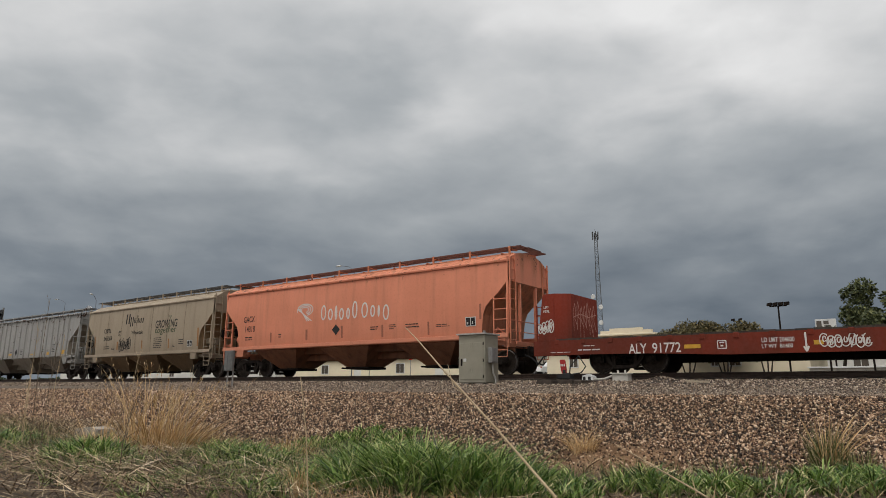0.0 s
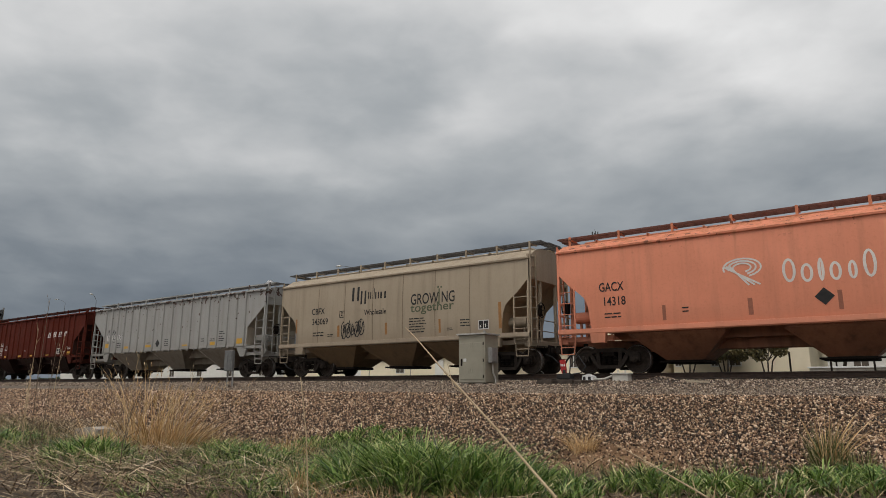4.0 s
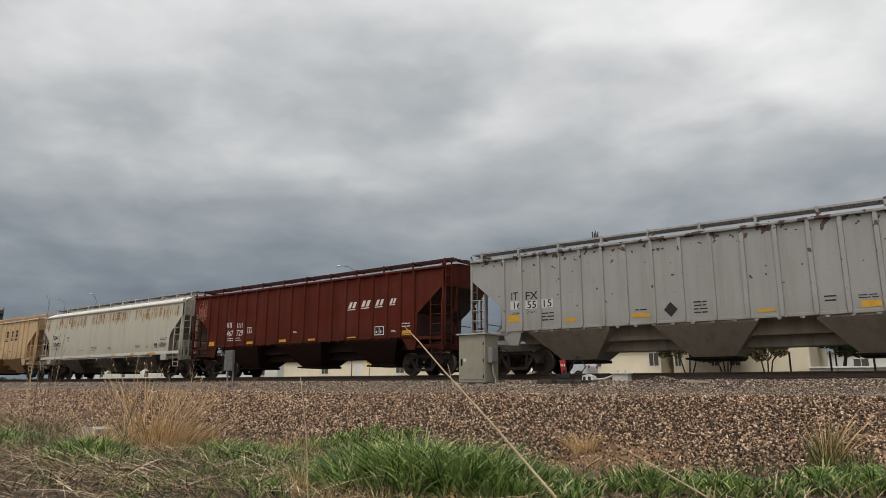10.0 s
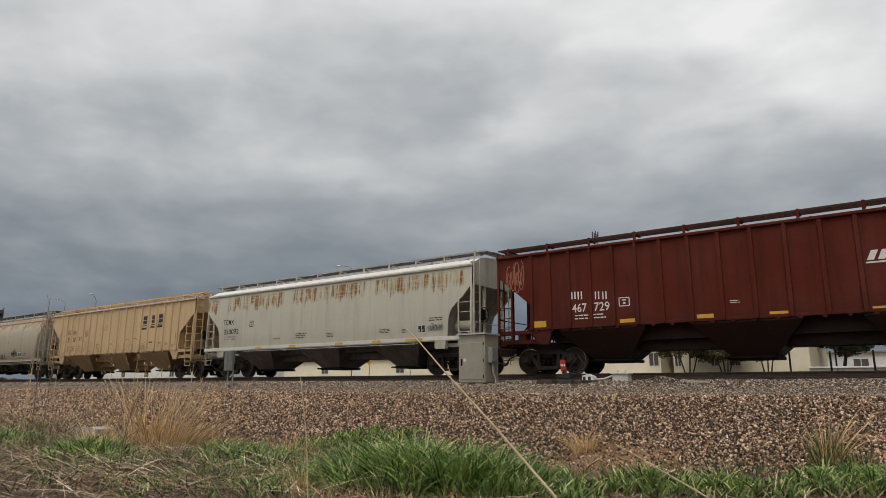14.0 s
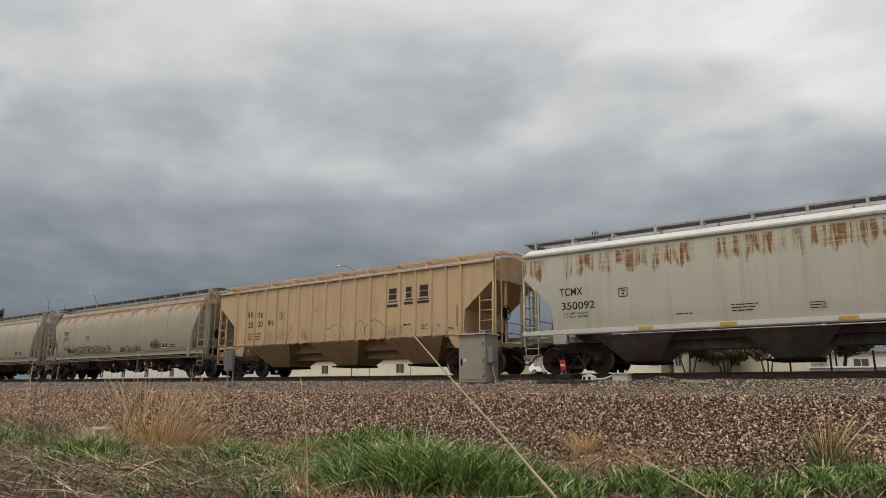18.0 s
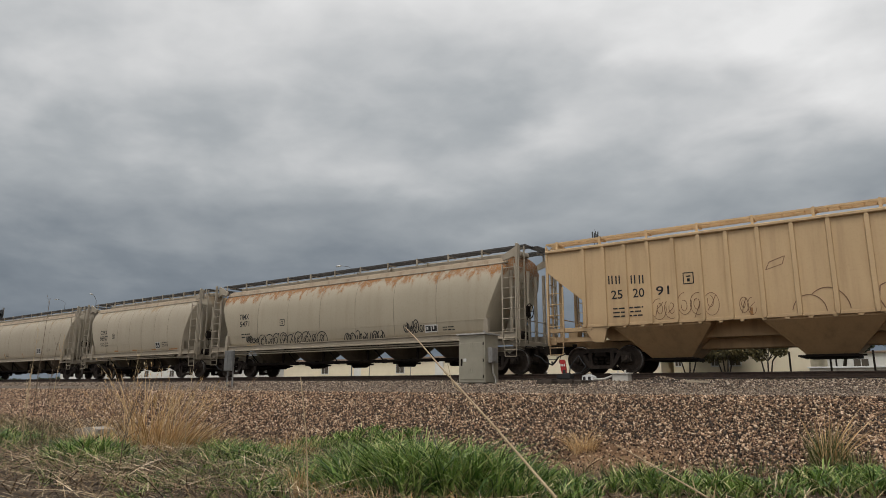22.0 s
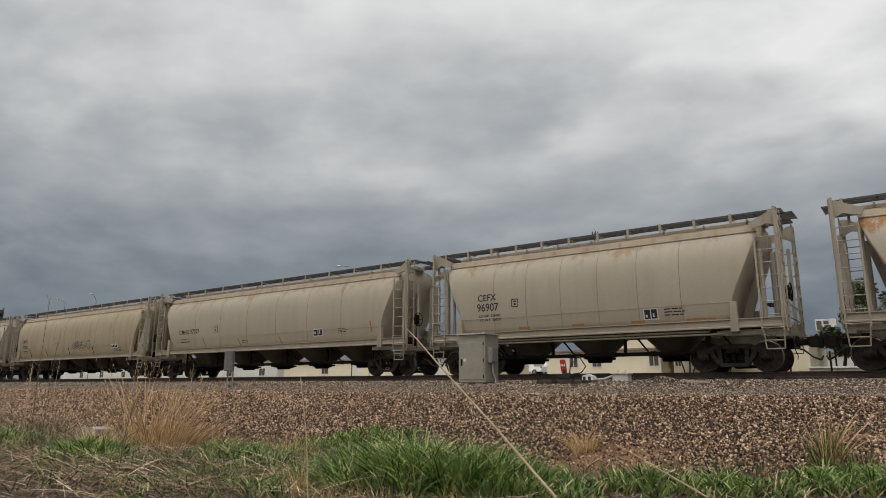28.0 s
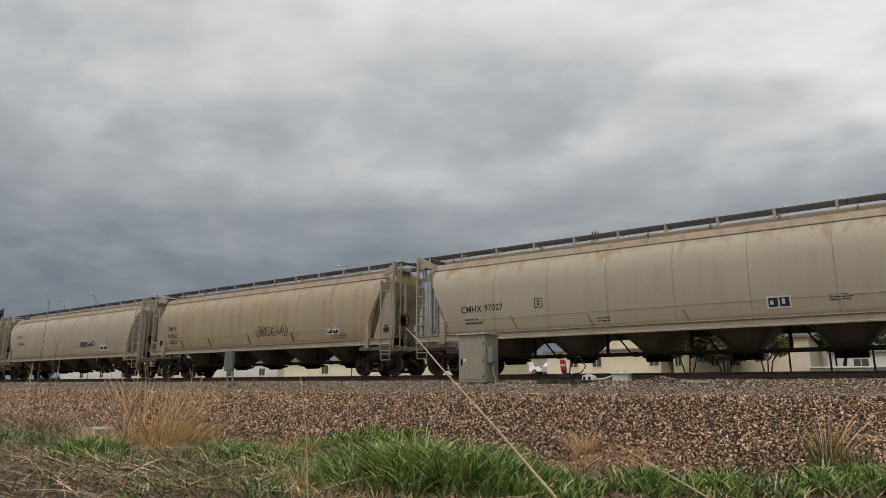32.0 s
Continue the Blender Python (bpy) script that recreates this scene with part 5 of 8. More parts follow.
mark(oxide_car, "reflector", [quad(6.33, 1.66, 6.80, 1.79), quad(6.31, 1.52, 6.79, 1.63), quad(3.20, 1.52, 3.71, 1.66), quad(0.70, 1.55, 1.19, 1.68), quad(-1.33, 1.58, -0.84, 1.72), quad(-3.78, 1.58, -3.27, 1.72), quad(-6.98, 1.57, -6.47, 1.82)], M_REFLECT, "orange reflector patches")
data_plate(oxide_car, 4.82, 1.66, 5.34, 2.04, M_LETTER_W)
mark(oxide_car, "small_print", bars(6.31, 2.06, [0.04] * 6, 2, 0.059, 0.059, 41), M_LETTER_W)
mark(oxide_car, "small_print", bars(-5.37, 1.91, [0.10] * 8, 2, 0.054, 0.054, 42), M_LETTER_W)
mark(oxide_car, "small_print", bars(-0.35, 2.06, [0.05] * 4, 2, 0.029, 0.029, 43), M_LETTER_W)
mark(oxide_car, "small_print", bars(5.75, 1.81, [0.11] * 2, 2, 0.028, 0.028, 44), M_LETTER_W)
tag_graffiti(oxide_car, -8.04, 2.93, -7.35, 4.11, 4, 45, M_FADED, 0.03)
stencil_box(oxide_car, -3.77, 2.15, -3.43, 2.42, M_LETTER_W)
write(streaked_car, "TCMX", -7.03, 2.63, 0.26, 0.87, M_LETTER_K)
write(streaked_car, "350092", -6.99, 2.15, 0.25, 1.24, M_LETTER_K)
write(streaked_car, "LD LMT 226200", -6.90, 1.98, 0.065, 0.9, M_LETTER_K)
write(streaked_car, "LT WT  60000", -6.90, 1.86, 0.065, 0.88, M_LETTER_K)
mark(streaked_car, "small_print", bars(-1.45, 1.93, [0.15] * 4, 3, 0.044, 0.044, 52), M_LETTER_K)
mark(streaked_car, "small_print", bars(0.61, 1.86, [0.07] * 4, 3, 0.038, 0.038, 53), M_LETTER_K)
mark(streaked_car, "small_print", bars(3.78, 1.87, [0.11] * 4, 3, 0.032, 0.032, 54), M_LETTER_K)
mark(streaked_car, "small_print", bars(5.02, 1.82, [0.10] * 2, 3, 0.028, 0.028, 55), M_LETTER_K)
mark(streaked_car, "small_print", bars(6.45, 2.20, [0.04] * 8, 2, 0.045, 0.045, 56), M_LETTER_K)
mark(streaked_car, "small_print", bars(-3.08, 1.76, [0.12] * 4, 1, 0.042, 0.042, 57), M_LETTER_K)
data_plate(streaked_car, 5.87, 1.65, 6.25, 1.97)
stencil_box(streaked_car, -4.88, 2.46, -4.60, 2.73)
tag_graffiti(streaked_car, 6.38, 1.71, 7.12, 2.00, 5, 58, M_PENCIL, 0.025)
glyph_blocks(buff_car, [(-6.15, 2.90, -5.97, 3.19), (-5.90, 2.89, -5.72, 3.17), (-5.38, 2.85, -5.20, 3.13), (-5.11, 2.83, -4.93, 3.11)], M_LETTER_K, 0.045)
write(buff_car, "25", -6.08, 2.40, 0.28, 0.40, M_LETTER_K)
write(buff_car, "20", -5.34, 2.40, 0.28, 0.39, M_LETTER_K)
write(buff_car, "91", -4.58, 2.42, 0.27, 0.43, M_LETTER_K)
block_letter(buff_car, 3.19, 2.99, 3.72, 3.58)
block_letter(buff_car, 4.11, 3.02, 4.53, 3.58)
block_letter(buff_car, 4.83, 3.00, 5.39, 3.60)
mark(buff_car, "underline", [quad(3.14, 2.79, 3.74, 2.91)], M_NAVY)
mark(buff_car, "underline", [quad(4.07, 2.85, 4.54, 2.96)], M_NAVY)
mark(buff_car, "underline", [quad(4.78, 2.85, 5.38, 2.96)], M_NAVY)
mark(buff_car, "small_print", bars(4.06, 1.99, [0.06] * 4, 1, 0.100, 0.100, 61), M_LETTER_K)
mark(buff_car, "small_print", bars(5.01, 1.96, [0.04] * 4, 3, 0.036, 0.036, 62), M_LETTER_K)
mark(buff_car, "small_print", bars(5.80, 1.95, [0.05] * 2, 3, 0.029, 0.029, 63), M_LETTER_K)
mark(buff_car, "small_print", bars(6.33, 1.79, [0.04] * 4, 2, 0.030, 0.030, 64), M_LETTER_K)
mark(buff_car, "small_print", bars(-6.03, 2.05, [0.15] * 6, 3, 0.065, 0.065, 65), M_LETTER_K)
tag_graffiti(buff_car, -4.71, 1.60, -2.71, 2.44, 5, 66, M_GRAFFITI_BROWN, 0.017)
tag_graffiti(buff_car, -2.11, 1.62, -1.67, 2.16, 2, 70, M_GRAFFITI_BROWN, 0.017)
stencil_box(buff_car, -3.69, 2.70, -3.39, 3.04)
mark(buff_car, "chalk_outline", stroke([(-1.33, 2.90), (-1.22, 3.12), (-0.80, 3.26), (-0.88, 3.03), (-1.33, 2.90)], 0.018), M_GRAFFITI_BROWN, "slanted brown chalk outline")
mark(buff_car, "reflector", [quad(6.73, 1.80, 6.81, 2.66), quad(-4.83, 1.65, -4.71, 2.10), quad(-1.85, 1.51, -1.77, 1.83)], M_OCHRE, "ochre strips")
heart(buff_car, 1.34, 1.47, 3.03, 2.33)
arcs(buff_car, -0.74, 1.59, 0.68, 2.26)
tag_graffiti(buff_car, 3.12, 1.54, 4.00, 2.05, 4, 69, M_PENCIL, 0.014)
write(rusty_car, "TIMX", -6.99, 2.84, 0.26, 0.76, M_LETTER_K)
write(rusty_car, "5471", -6.94, 2.48, 0.26, 0.76, M_LETTER_K)
mark(rusty_car, "small_print", bars(-6.80, 2.07, [0.09] * 6, 2, 0.071, 0.071, 71), M_LETTER_K)
mark(rusty_car, "small_print", bars(5.81, 1.81, [0.04] * 8, 2, 0.052, 0.052, 72), M_LETTER_K)
data_plate(rusty_car, 4.93, 1.66, 5.57, 1.96)
stencil_box(rusty_car, -3.84, 2.39, -3.53, 2.68)
tag_graffiti(rusty_car, -5.44, 1.34, -0.74, 2.08, 9, 73, M_LETTER_K, 0.04)
tag_graffiti(rusty_car, 0.43, 1.16, 2.72, 1.88, 7, 74, M_LETTER_K, 0.04)
tag_graffiti(rusty_car, 3.86, 1.66, 4.87, 2.17, 4, 75, M_LETTER_K, 0.04)
tag_graffiti(rusty_car, 2.80, 1.13, 4.51, 1.35, 7, 76, M_LETTER_K, 0.04)
tag_graffiti(rusty_car, -6.42, 1.65, -5.50, 1.97, 4, 77, M_LETTER_K, 0.04)
mark(rusty_car, "reflector", [quad(2.40, 1.34, 3.00, 1.42), quad(4.34, 1.34, 4.79, 1.41), quad(-3.23, 1.42, -2.44, 1.51), quad(-6.41, 1.47, -5.80, 1.56)], M_REFLECT, "yellow reflector strips")
write(short_car, "CEFX", -4.14, 2.70, 0.24, 0.83, M_LETTER_K)
write(short_car, "96907", -4.17, 2.32, 0.28, 0.95, M_LETTER_K)
write(short_car, "LD LMT 229700", -4.10, 2.10, 0.085, 0.95, M_LETTER_K)
write(short_car, "LT WT  56300", -4.06, 1.95, 0.085, 0.92, M_LETTER_K)
write(short_car, "C", -2.56, 2.46, 0.09, 0.07, M_LETTER_K)
mark(short_car, "small_print", bars(2.87, 1.94, [0.07] * 6, 3, 0.047, 0.047, 82), M_LETTER_K)
data_plate(short_car, 2.20, 1.65, 2.67, 2.01)
stencil_box(short_car, -2.65, 2.41, -2.39, 2.68)
mark(short_car, "reflector", [quad(3.54, 1.54, 4.38, 1.61), quad(1.76, 1.56, 2.22, 1.64), quad(-0.34, 1.58, 0.12, 1.66), quad(-2.43, 1.59, -1.97, 1.67)], M_OCHRE, "ochre strips")
mark(short_car, "small_print", bars(-1.10, 1.35, [0.11] * 10, 2, 0.034, 0.034, 83), M_LETTER_K)
mark(short_car, "small_print", bars(1.07, 1.34, [0.10] * 10, 2, 0.032, 0.032, 84), M_LETTER_K)
write(long_car, "CMHX", -7.02, 2.31, 0.24, 0.95, M_LETTER_K)
write(long_car, "97027", -5.96, 2.33, 0.23, 0.81, M_LETTER_K)
mark(long_car, "small_print", bars(-6.85, 2.02, [0.16] * 4, 2, 0.071, 0.071, 91), M_LETTER_K)
mark(long_car, "small_print", bars(5.32, 2.04, [0.06] * 6, 3, 0.035, 0.035, 92), M_LETTER_K)
mark(long_car, "small_print", bars(-1.50, 1.79, [0.09] * 4, 2, 0.047, 0.047, 93), M_LETTER_K)
data_plate(long_car, 3.73, 1.77, 4.37, 2.12)
stencil_box(long_car, -3.82, 2.32, -3.52, 2.64)
slash(long_car, -8.06, 1.78, -7.69, 2.44)
slash(long_car, -1.88, 1.51, -1.58, 1.93)
slash(long_car, -4.87, 1.60, -4.58, 2.09)
slash(long_car, 1.29, 1.44, 1.59, 1.91)
slash(long_car, 7.25, 1.83, 7.36, 2.30)
write(cream_car, "CMHX", -7.56, 2.57, 0.22, 0.91, M_LETTER_K)
write(cream_car, "97032", -7.49, 2.16, 0.22, 0.96, M_LETTER_K)
mark(cream_car, "small_print", bars(-7.32, 1.97, [0.20] * 4, 2, 0.055, 0.055, 95), M_LETTER_K)
mark(cream_car, "small_print", bars(5.72, 1.81, [0.17] * 4, 3, 0.041, 0.041, 96), M_LETTER_K)
data_plate(cream_car, 5.24, 1.82, 6.03, 2.07)
tag_graffiti(cream_car, 0.26, 1.92, 2.59, 2.47, 6, 97, M_LETTER_K, 0.03)
slash(cream_car, -6.36, 1.57, -5.97, 2.10, M_LETTER_K)
slash(cream_car, -3.78, 1.58, -3.48, 2.05, M_LETTER_K)
slash(cream_car, -0.45, 1.58, -0.18, 2.08, M_LETTER_K)
slash(cream_car, 2.81, 1.62, 3.01, 2.05, M_LETTER_K)
write(pale_car, "CFX", -7.40, 2.94, 0.21, 0.99, M_LETTER_K)
write(pale_car, "7054", -7.22, 2.39, 0.21, 1.08, M_LETTER_K)
tag_graffiti(pale_car, 2.49, 2.01, 4.30, 2.34, 5, 98, M_LETTER_K, 0.05)
data_plate(pale_car, 4.93, 1.73, 6.00, 2.05)
write(flat, "ALY", -7.67, 0.60, 0.31, 0.59, M_LETTER_W)
write(flat, "91772", -6.91, 0.61, 0.30, 0.90, M_LETTER_W)
write(flat, "LD LMT 204600", -3.71, 0.82, 0.13, 0.86, M_LETTER_W)
write(flat, "LT WT  81400", -3.72, 0.65, 0.11, 0.82, M_LETTER_W)
mark(flat, "small_print", bars(-9.45, 0.75, [0.05] * 10, 1, 0.056, 0.056, 101), M_LETTER_W)
mark(flat, "small_print", bars(-9.24, 0.89, [0.04] * 6, 1, 0.038, 0.038, 102), M_LETTER_W)
mark(flat, "small_print", bars(-10.48, 0.70, [0.05] * 8, 1, 0.029, 0.029, 103), M_LETTER_W)
mark(flat, "reflector", [quad(-5.91, 0.71, -5.42, 0.83), quad(-2.38, 0.71, -2.14, 0.83)], M_REFLECT, "yellow reflector strip")
stencil_box(flat, -4.92, 0.68, -4.68, 0.91, M_LETTER_W)
tag_graffiti(flat, -2.21, 0.61, -1.03, 0.99, 7, 104, M_LETTER_W, 0.03)
down_arrow(flat, -2.63, 0.53, -2.51, 1.06)
tag_graffiti(flat, -10.93, 1.35, -10.36, 1.85, 4, 105, M_LETTER_W, 0.035)
write(flat, "LIFT", -10.72, 2.26, 0.09, 0.22, M_LETTER_W)
write(flat, "HERE", -10.73, 2.12, 0.09, 0.24, M_LETTER_W)
roof_wrap(grey_car, 7.35, 7.89)
for x in (-6.72, -6.10):
    write(grey_car, "LD LMT" if x < -6.5 else "LT WT", x + 0.02, 2.12, 0.08, 0.34, M_LETTER_K)


# ---- things beside the track ----
M_CABINET = plain("weathered_aluminium", (0.37, 0.34, 0.26), (0.31, 0.285, 0.22), 0.5, 0.25, 3.0, 0.05)
M_GALV = plain("galvanised_steel", (0.34, 0.33, 0.31), (0.24, 0.23, 0.22), 0.5, 0.5)
M_CONCRETE = plain("pale_concrete", (0.42, 0.38, 0.32), (0.30, 0.27, 0.23), 0.9)
M_RED = plain("signal_red_paint", (0.40, 0.018, 0.016), (0.27, 0.014, 0.012), 0.5)
M_SIGN_RED = plain("bright_sign_red", (0.75, 0.05, 0.025), (0.6, 0.04, 0.02), 0.4)
M_WHITE = plain("white_paint", (0.72, 0.71, 0.68), (0.6, 0.59, 0.56), 0.6)
M_DARKWOOD = plain("creosoted_timber", (0.075, 0.055, 0.04), (0.03, 0.022, 0.016), 0.9)
M_CONDUIT = plain("grey_conduit", (0.50, 0.47, 0.42), (0.38, 0.35, 0.31), 0.6)
M_PALEBOX = plain("pale_enamel", (0.60, 0.57, 0.50), (0.45, 0.42, 0.36), 0.6)


def build_cabinet():
    """Signal cabinet: door side to the camera, meter box and conduit on its end."""
    x0, x1, y0, y1, z0, z1 = -12.98, -11.92, -3.8, -2.95, -0.40, 1.26
    cab = thing("signal_cabinet", "grey aluminium railway signal cabinet on a small pad in ballast", "cabinet", at=(x0, y0, z0))
    cab.location = (0, 0, 0)
    bm = bmesh.new()
    box(bm, (x0, y0, z0 + 0.06), (x1, y1, z1), 0.02)
    part("body", bm, M_CABINET, cab)
    bm = bmesh.new()
    prism(bm, [(x0 - 0.05, z1), (x1 + 0.05, z1), (x1 + 0.05, z1 + 0.05), (x0 - 0.05, z1 + 0.05)], y0 - 0.08, y1 + 0.05)
    part("lid", bm, plain("pale_sheet_metal", (0.58, 0.56, 0.51), None, 0.5, 0.2), cab, "pale overhanging lid")
    bm = bmesh.new()
    box(bm, (x0 + 0.07, y0 - 0.018, z0 + 0.17), (x1 - 0.06, y0 + 0.01, z1 - 0.27), 0.008)
    door = part("door", bm, M_CABINET, cab)
    bm = bmesh.new()
    for zz in (0.38, 1.22):
        for k in range(3):
            xx = x0 + 0.42 + 0.09 * k
            box(bm, (xx, y0 - 0.03, z0 + zz), (xx + 0.03, y0 - 0.016, z0 + zz + 0.16))
    part("louvre", bm, M_CABINET, door)
    bm = bmesh.new()
    box(bm, (x0 + 0.11, y0 - 0.05, z0 + 0.62), (x0 + 0.17, y0 - 0.015, z0 + 0.86), 0.01)
    part("handle", bm, M_STEEL, door, "dark lever handle")
    bm = bmesh.new()
    box(bm, (x0 + 0.21, y0 - 0.03, z0 + 0.76), (x0 + 0.33, y0 - 0.016, z0 + 0.87), 0.01)
    part("sticker", bm, M_WHITE, door, "small pale sticker")
    for zz in (0.22, 0.75, 1.30):
        bm = bmesh.new()
        rod(bm, (x1 - 0.045, y0 - 0.03, z0 + zz), (x1 - 0.045, y0 - 0.03, z0 + zz + 0.1), 0.018, 8)
        part("hinge", bm, M_STEEL, door)
    bm = bmesh.new()
    box(bm, (x1, y0 + 0.16, z0 + 0.72), (x1 + 0.16, y0 + 0.56, z0 + 1.22), 0.015)
    meter = part("meter_box", bm, M_GALV, cab, "small pale metal meter box")
    bm = bmesh.new()
    box(bm, (x1 + 0.155, y0 + 0.2, z0 + 0.76), (x1 + 0.17, y0 + 0.52, z0 + 1.18), 0.005)
    part("meter_door", bm, M_GALV, meter)
    bm = bmesh.new()
    pipe(bm, [(x1 + 0.07, y0 + 0.36, z0 + 0.72), (x1 + 0.07, y0 + 0.38, z0 + 0.4), (x1 + 0.10, y0 + 0.5, z0 + 0.2), (x1 + 0.10, y0 + 0.5, z0)], 0.03, 8)
    part("conduit", bm, M_CONDUIT, cab, "pale conduit pipe")
    bm = bmesh.new()
    for k in range(2):
        box(bm, (x0 + 0.15 + 0.55 * k, y0 + 0.02, z0 - 0.06), (x0 + 0.35 + 0.55 * k, y1 - 0.02, z0 + 0.07))
    part("foot", bm, M_CONCRETE, cab)
    bm = bmesh.new()
    box(bm, (x1 - 0.25, y0 + 0.3, z1 + 0.05), (x1 - 0.19, y0 + 0.36, z1 + 0.15))
    part("vent_cap", bm, M_GALV, cab)


M_BOXGREY = plain("weathered_grey_enamel", (0.17, 0.17, 0.16), (0.11, 0.11, 0.105), 0.6)


def build_post_box():
    x, y = -23.3, -5.5
    z = ground_z(x, y) - 0.05
    t = thing("marker_box", "grey metal junction box on two galvanised posts", "junction box")
    for s in (-0.17, 0.17):
        bm = bmesh.new()
        rod(bm, (x + s, y + 0.06, z), (x + s, y + 0.06, 0.9), 0.032, 8)
        part("post", bm, M_GALV, t)
    bm = bmesh.new()
    box(bm, (x - 0.26, y - 0.1, 0.14), (x + 0.26, y + 0.03, 0.97), 0.015)
    bx = part("box", bm, M_BOXGREY, t)
    bm = bmesh.new()
    box(bm, (x - 0.22, y - 0.115, 0.18), (x - 0.02, y - 0.098, 0.93), 0.004)
    box(bm, (x + 0.02, y - 0.115, 0.18), (x + 0.22, y - 0.098, 0.93), 0.004)
    part("cover", bm, M_BOXGREY, bx)


def build_track_gear():
    t = thing("derail_stand", "black derail stand with a red flag plate on timber ties", "switch stand")
    x, y = -10.0, -1.9
    for a, b in ((-9.9, -9.4), (-9.22, -8.72), (-8.66, -8.4)):
        bm = bmesh.new()
        box(bm, (a, -4.0, -0.5), (b, -1.55, -0.25 - 0.02 * (a > -9)), 0.015)
        part("timber", bm, M_DARKWOOD, t)
    bm = bmesh.new()
    box(bm, (x - 0.2, y - 0.16, -0.2), (x + 0.3, y + 0.16, -0.06), 0.02)
    rod(bm, (x + 0.02, y, -0.15), (x + 0.02, y, 0.1), 0.06, 10)
    box(bm, (x - 0.02, y - 0.1, -0.12), (x + 0.22, y + 0.1, 0.0), 0.02)
    part("base", bm, M_BLACK, t)
    bm = bmesh.new()
    loft(bm, [[(x + q - w, y - 0.02, z), (x + q + w, y - 0.02, z), (x + q + w, y + 0.02, z), (x + q - w, y + 0.02, z)] for q, w, z in ((0.02, 0.085, -0.02), (0.0, 0.10, 0.12), (-0.035, 0.10, 0.40), (-0.04, 0.07, 0.44))])
    plate = part("flag_plate", bm, M_RED, t, "red metal flag plate")
    bm = bmesh.new()
    for k in range(3):
        box(bm, (x - 0.10 + 0.06 * k, y - 0.026, 0.22), (x - 0.065 + 0.06 * k, y - 0.019, 0.30))
    part("plate_marking", bm, M_WHITE, plate, "white marking bars")
    bm = bmesh.new()
    pipe(bm, [(x + 0.2, y, -0.05), (x + 0.24, y, 0.2), (x + 0.55, y, 0.56), (x + 0.8, y, 0.2), (x + 0.62, y, 0.0), (x + 0.25, y, -0.05)], 0.018, 7)
    part("throw_lever", bm, M_BLACK, t, "bent black throw lever")
    c = thing("white_casting", "white painted casting with openings drawn in black on the ballast", "track fitting")
    x, y = -9.05, -2.05
    bm = bmesh.new()
    prism(bm, [(x - 0.2, -0.32), (x + 0.24, -0.32), (x + 0.2, -0.12), (x + 0.02, -0.05), (x - 0.16, -0.1)], y - 0.12, y + 0.14)
    part("casting", bm, M_WHITE, c)
    # black blocks on the face paint the darkness inside its openings
    for k in (-0.1, 0.08):
        bm = bmesh.new()
        box(bm, (x + k - 0.045, y - 0.125, -0.24), (x + k + 0.045, y - 0.11, -0.13))
        part("opening", bm, M_BLACK, c)
    j = thing("track_junction_box", "grey junction box with conduit beside the rail", "junction box")
    x, y = -7.95, -2.0
    bm = bmesh.new()
    box(bm, (x - 0.26, y - 0.16, -0.30), (x + 0.26, y + 0.16, -0.04), 0.02)
    box(bm, (x - 0.3, y - 0.2, -0.06), (x + 0.3, y + 0.2, -0.02), 0.01)
    part("box", bm, M_PALEBOX, j)
    bm = bmesh.new()
    for k in (-0.12, 0.12):
        rod(bm, (x + k, y, -0.02), (x + k, y, 0.07), 0.03, 8)
    part("terminal_cap", bm, M_PALEBOX, j)
    bm = bmesh.new()
    pipe(bm, [(x - 0.26, y, -0.10), (x - 0.36, y - 0.08, -0.14), (x - 0.5, y - 0.15, -0.20), (x - 0.68, y - 0.2, -0.225), (x - 0.85, y - 0.16, -0.21), (x - 0.97, y - 0.1, -0.16)], 0.035, 8)
    part("conduit", bm, M_CONDUIT, j, "curved grey conduit")


build_cabinet()
build_post_box()
build_track_gear()
sl = thing("stone_slab", "pale broken concrete slab lying in the grass", "slab")
bm = bmesh.new()
prism(bm, [(-17.3, -1.66), (-16.2, -1.66), (-16.15, -1.50), (-16.6, -1.46), (-17.25, -1.53)], -14.2, -13.8)
part("slab", bm, M_CONCRETE, sl)
bm = bmesh.new()
prism(bm, [(-5.55, -0.33), (-4.95, -0.35), (-4.95, -0.29), (-5.55, -0.27)], -3.4, -3.3)
pl = thing("wood_scrap", "pale scrap of broken timber on the ballast", "timber")
part("scrap", bm, plain("bleached_wood", (0.5, 0.42, 0.3), None, 0.9), pl)


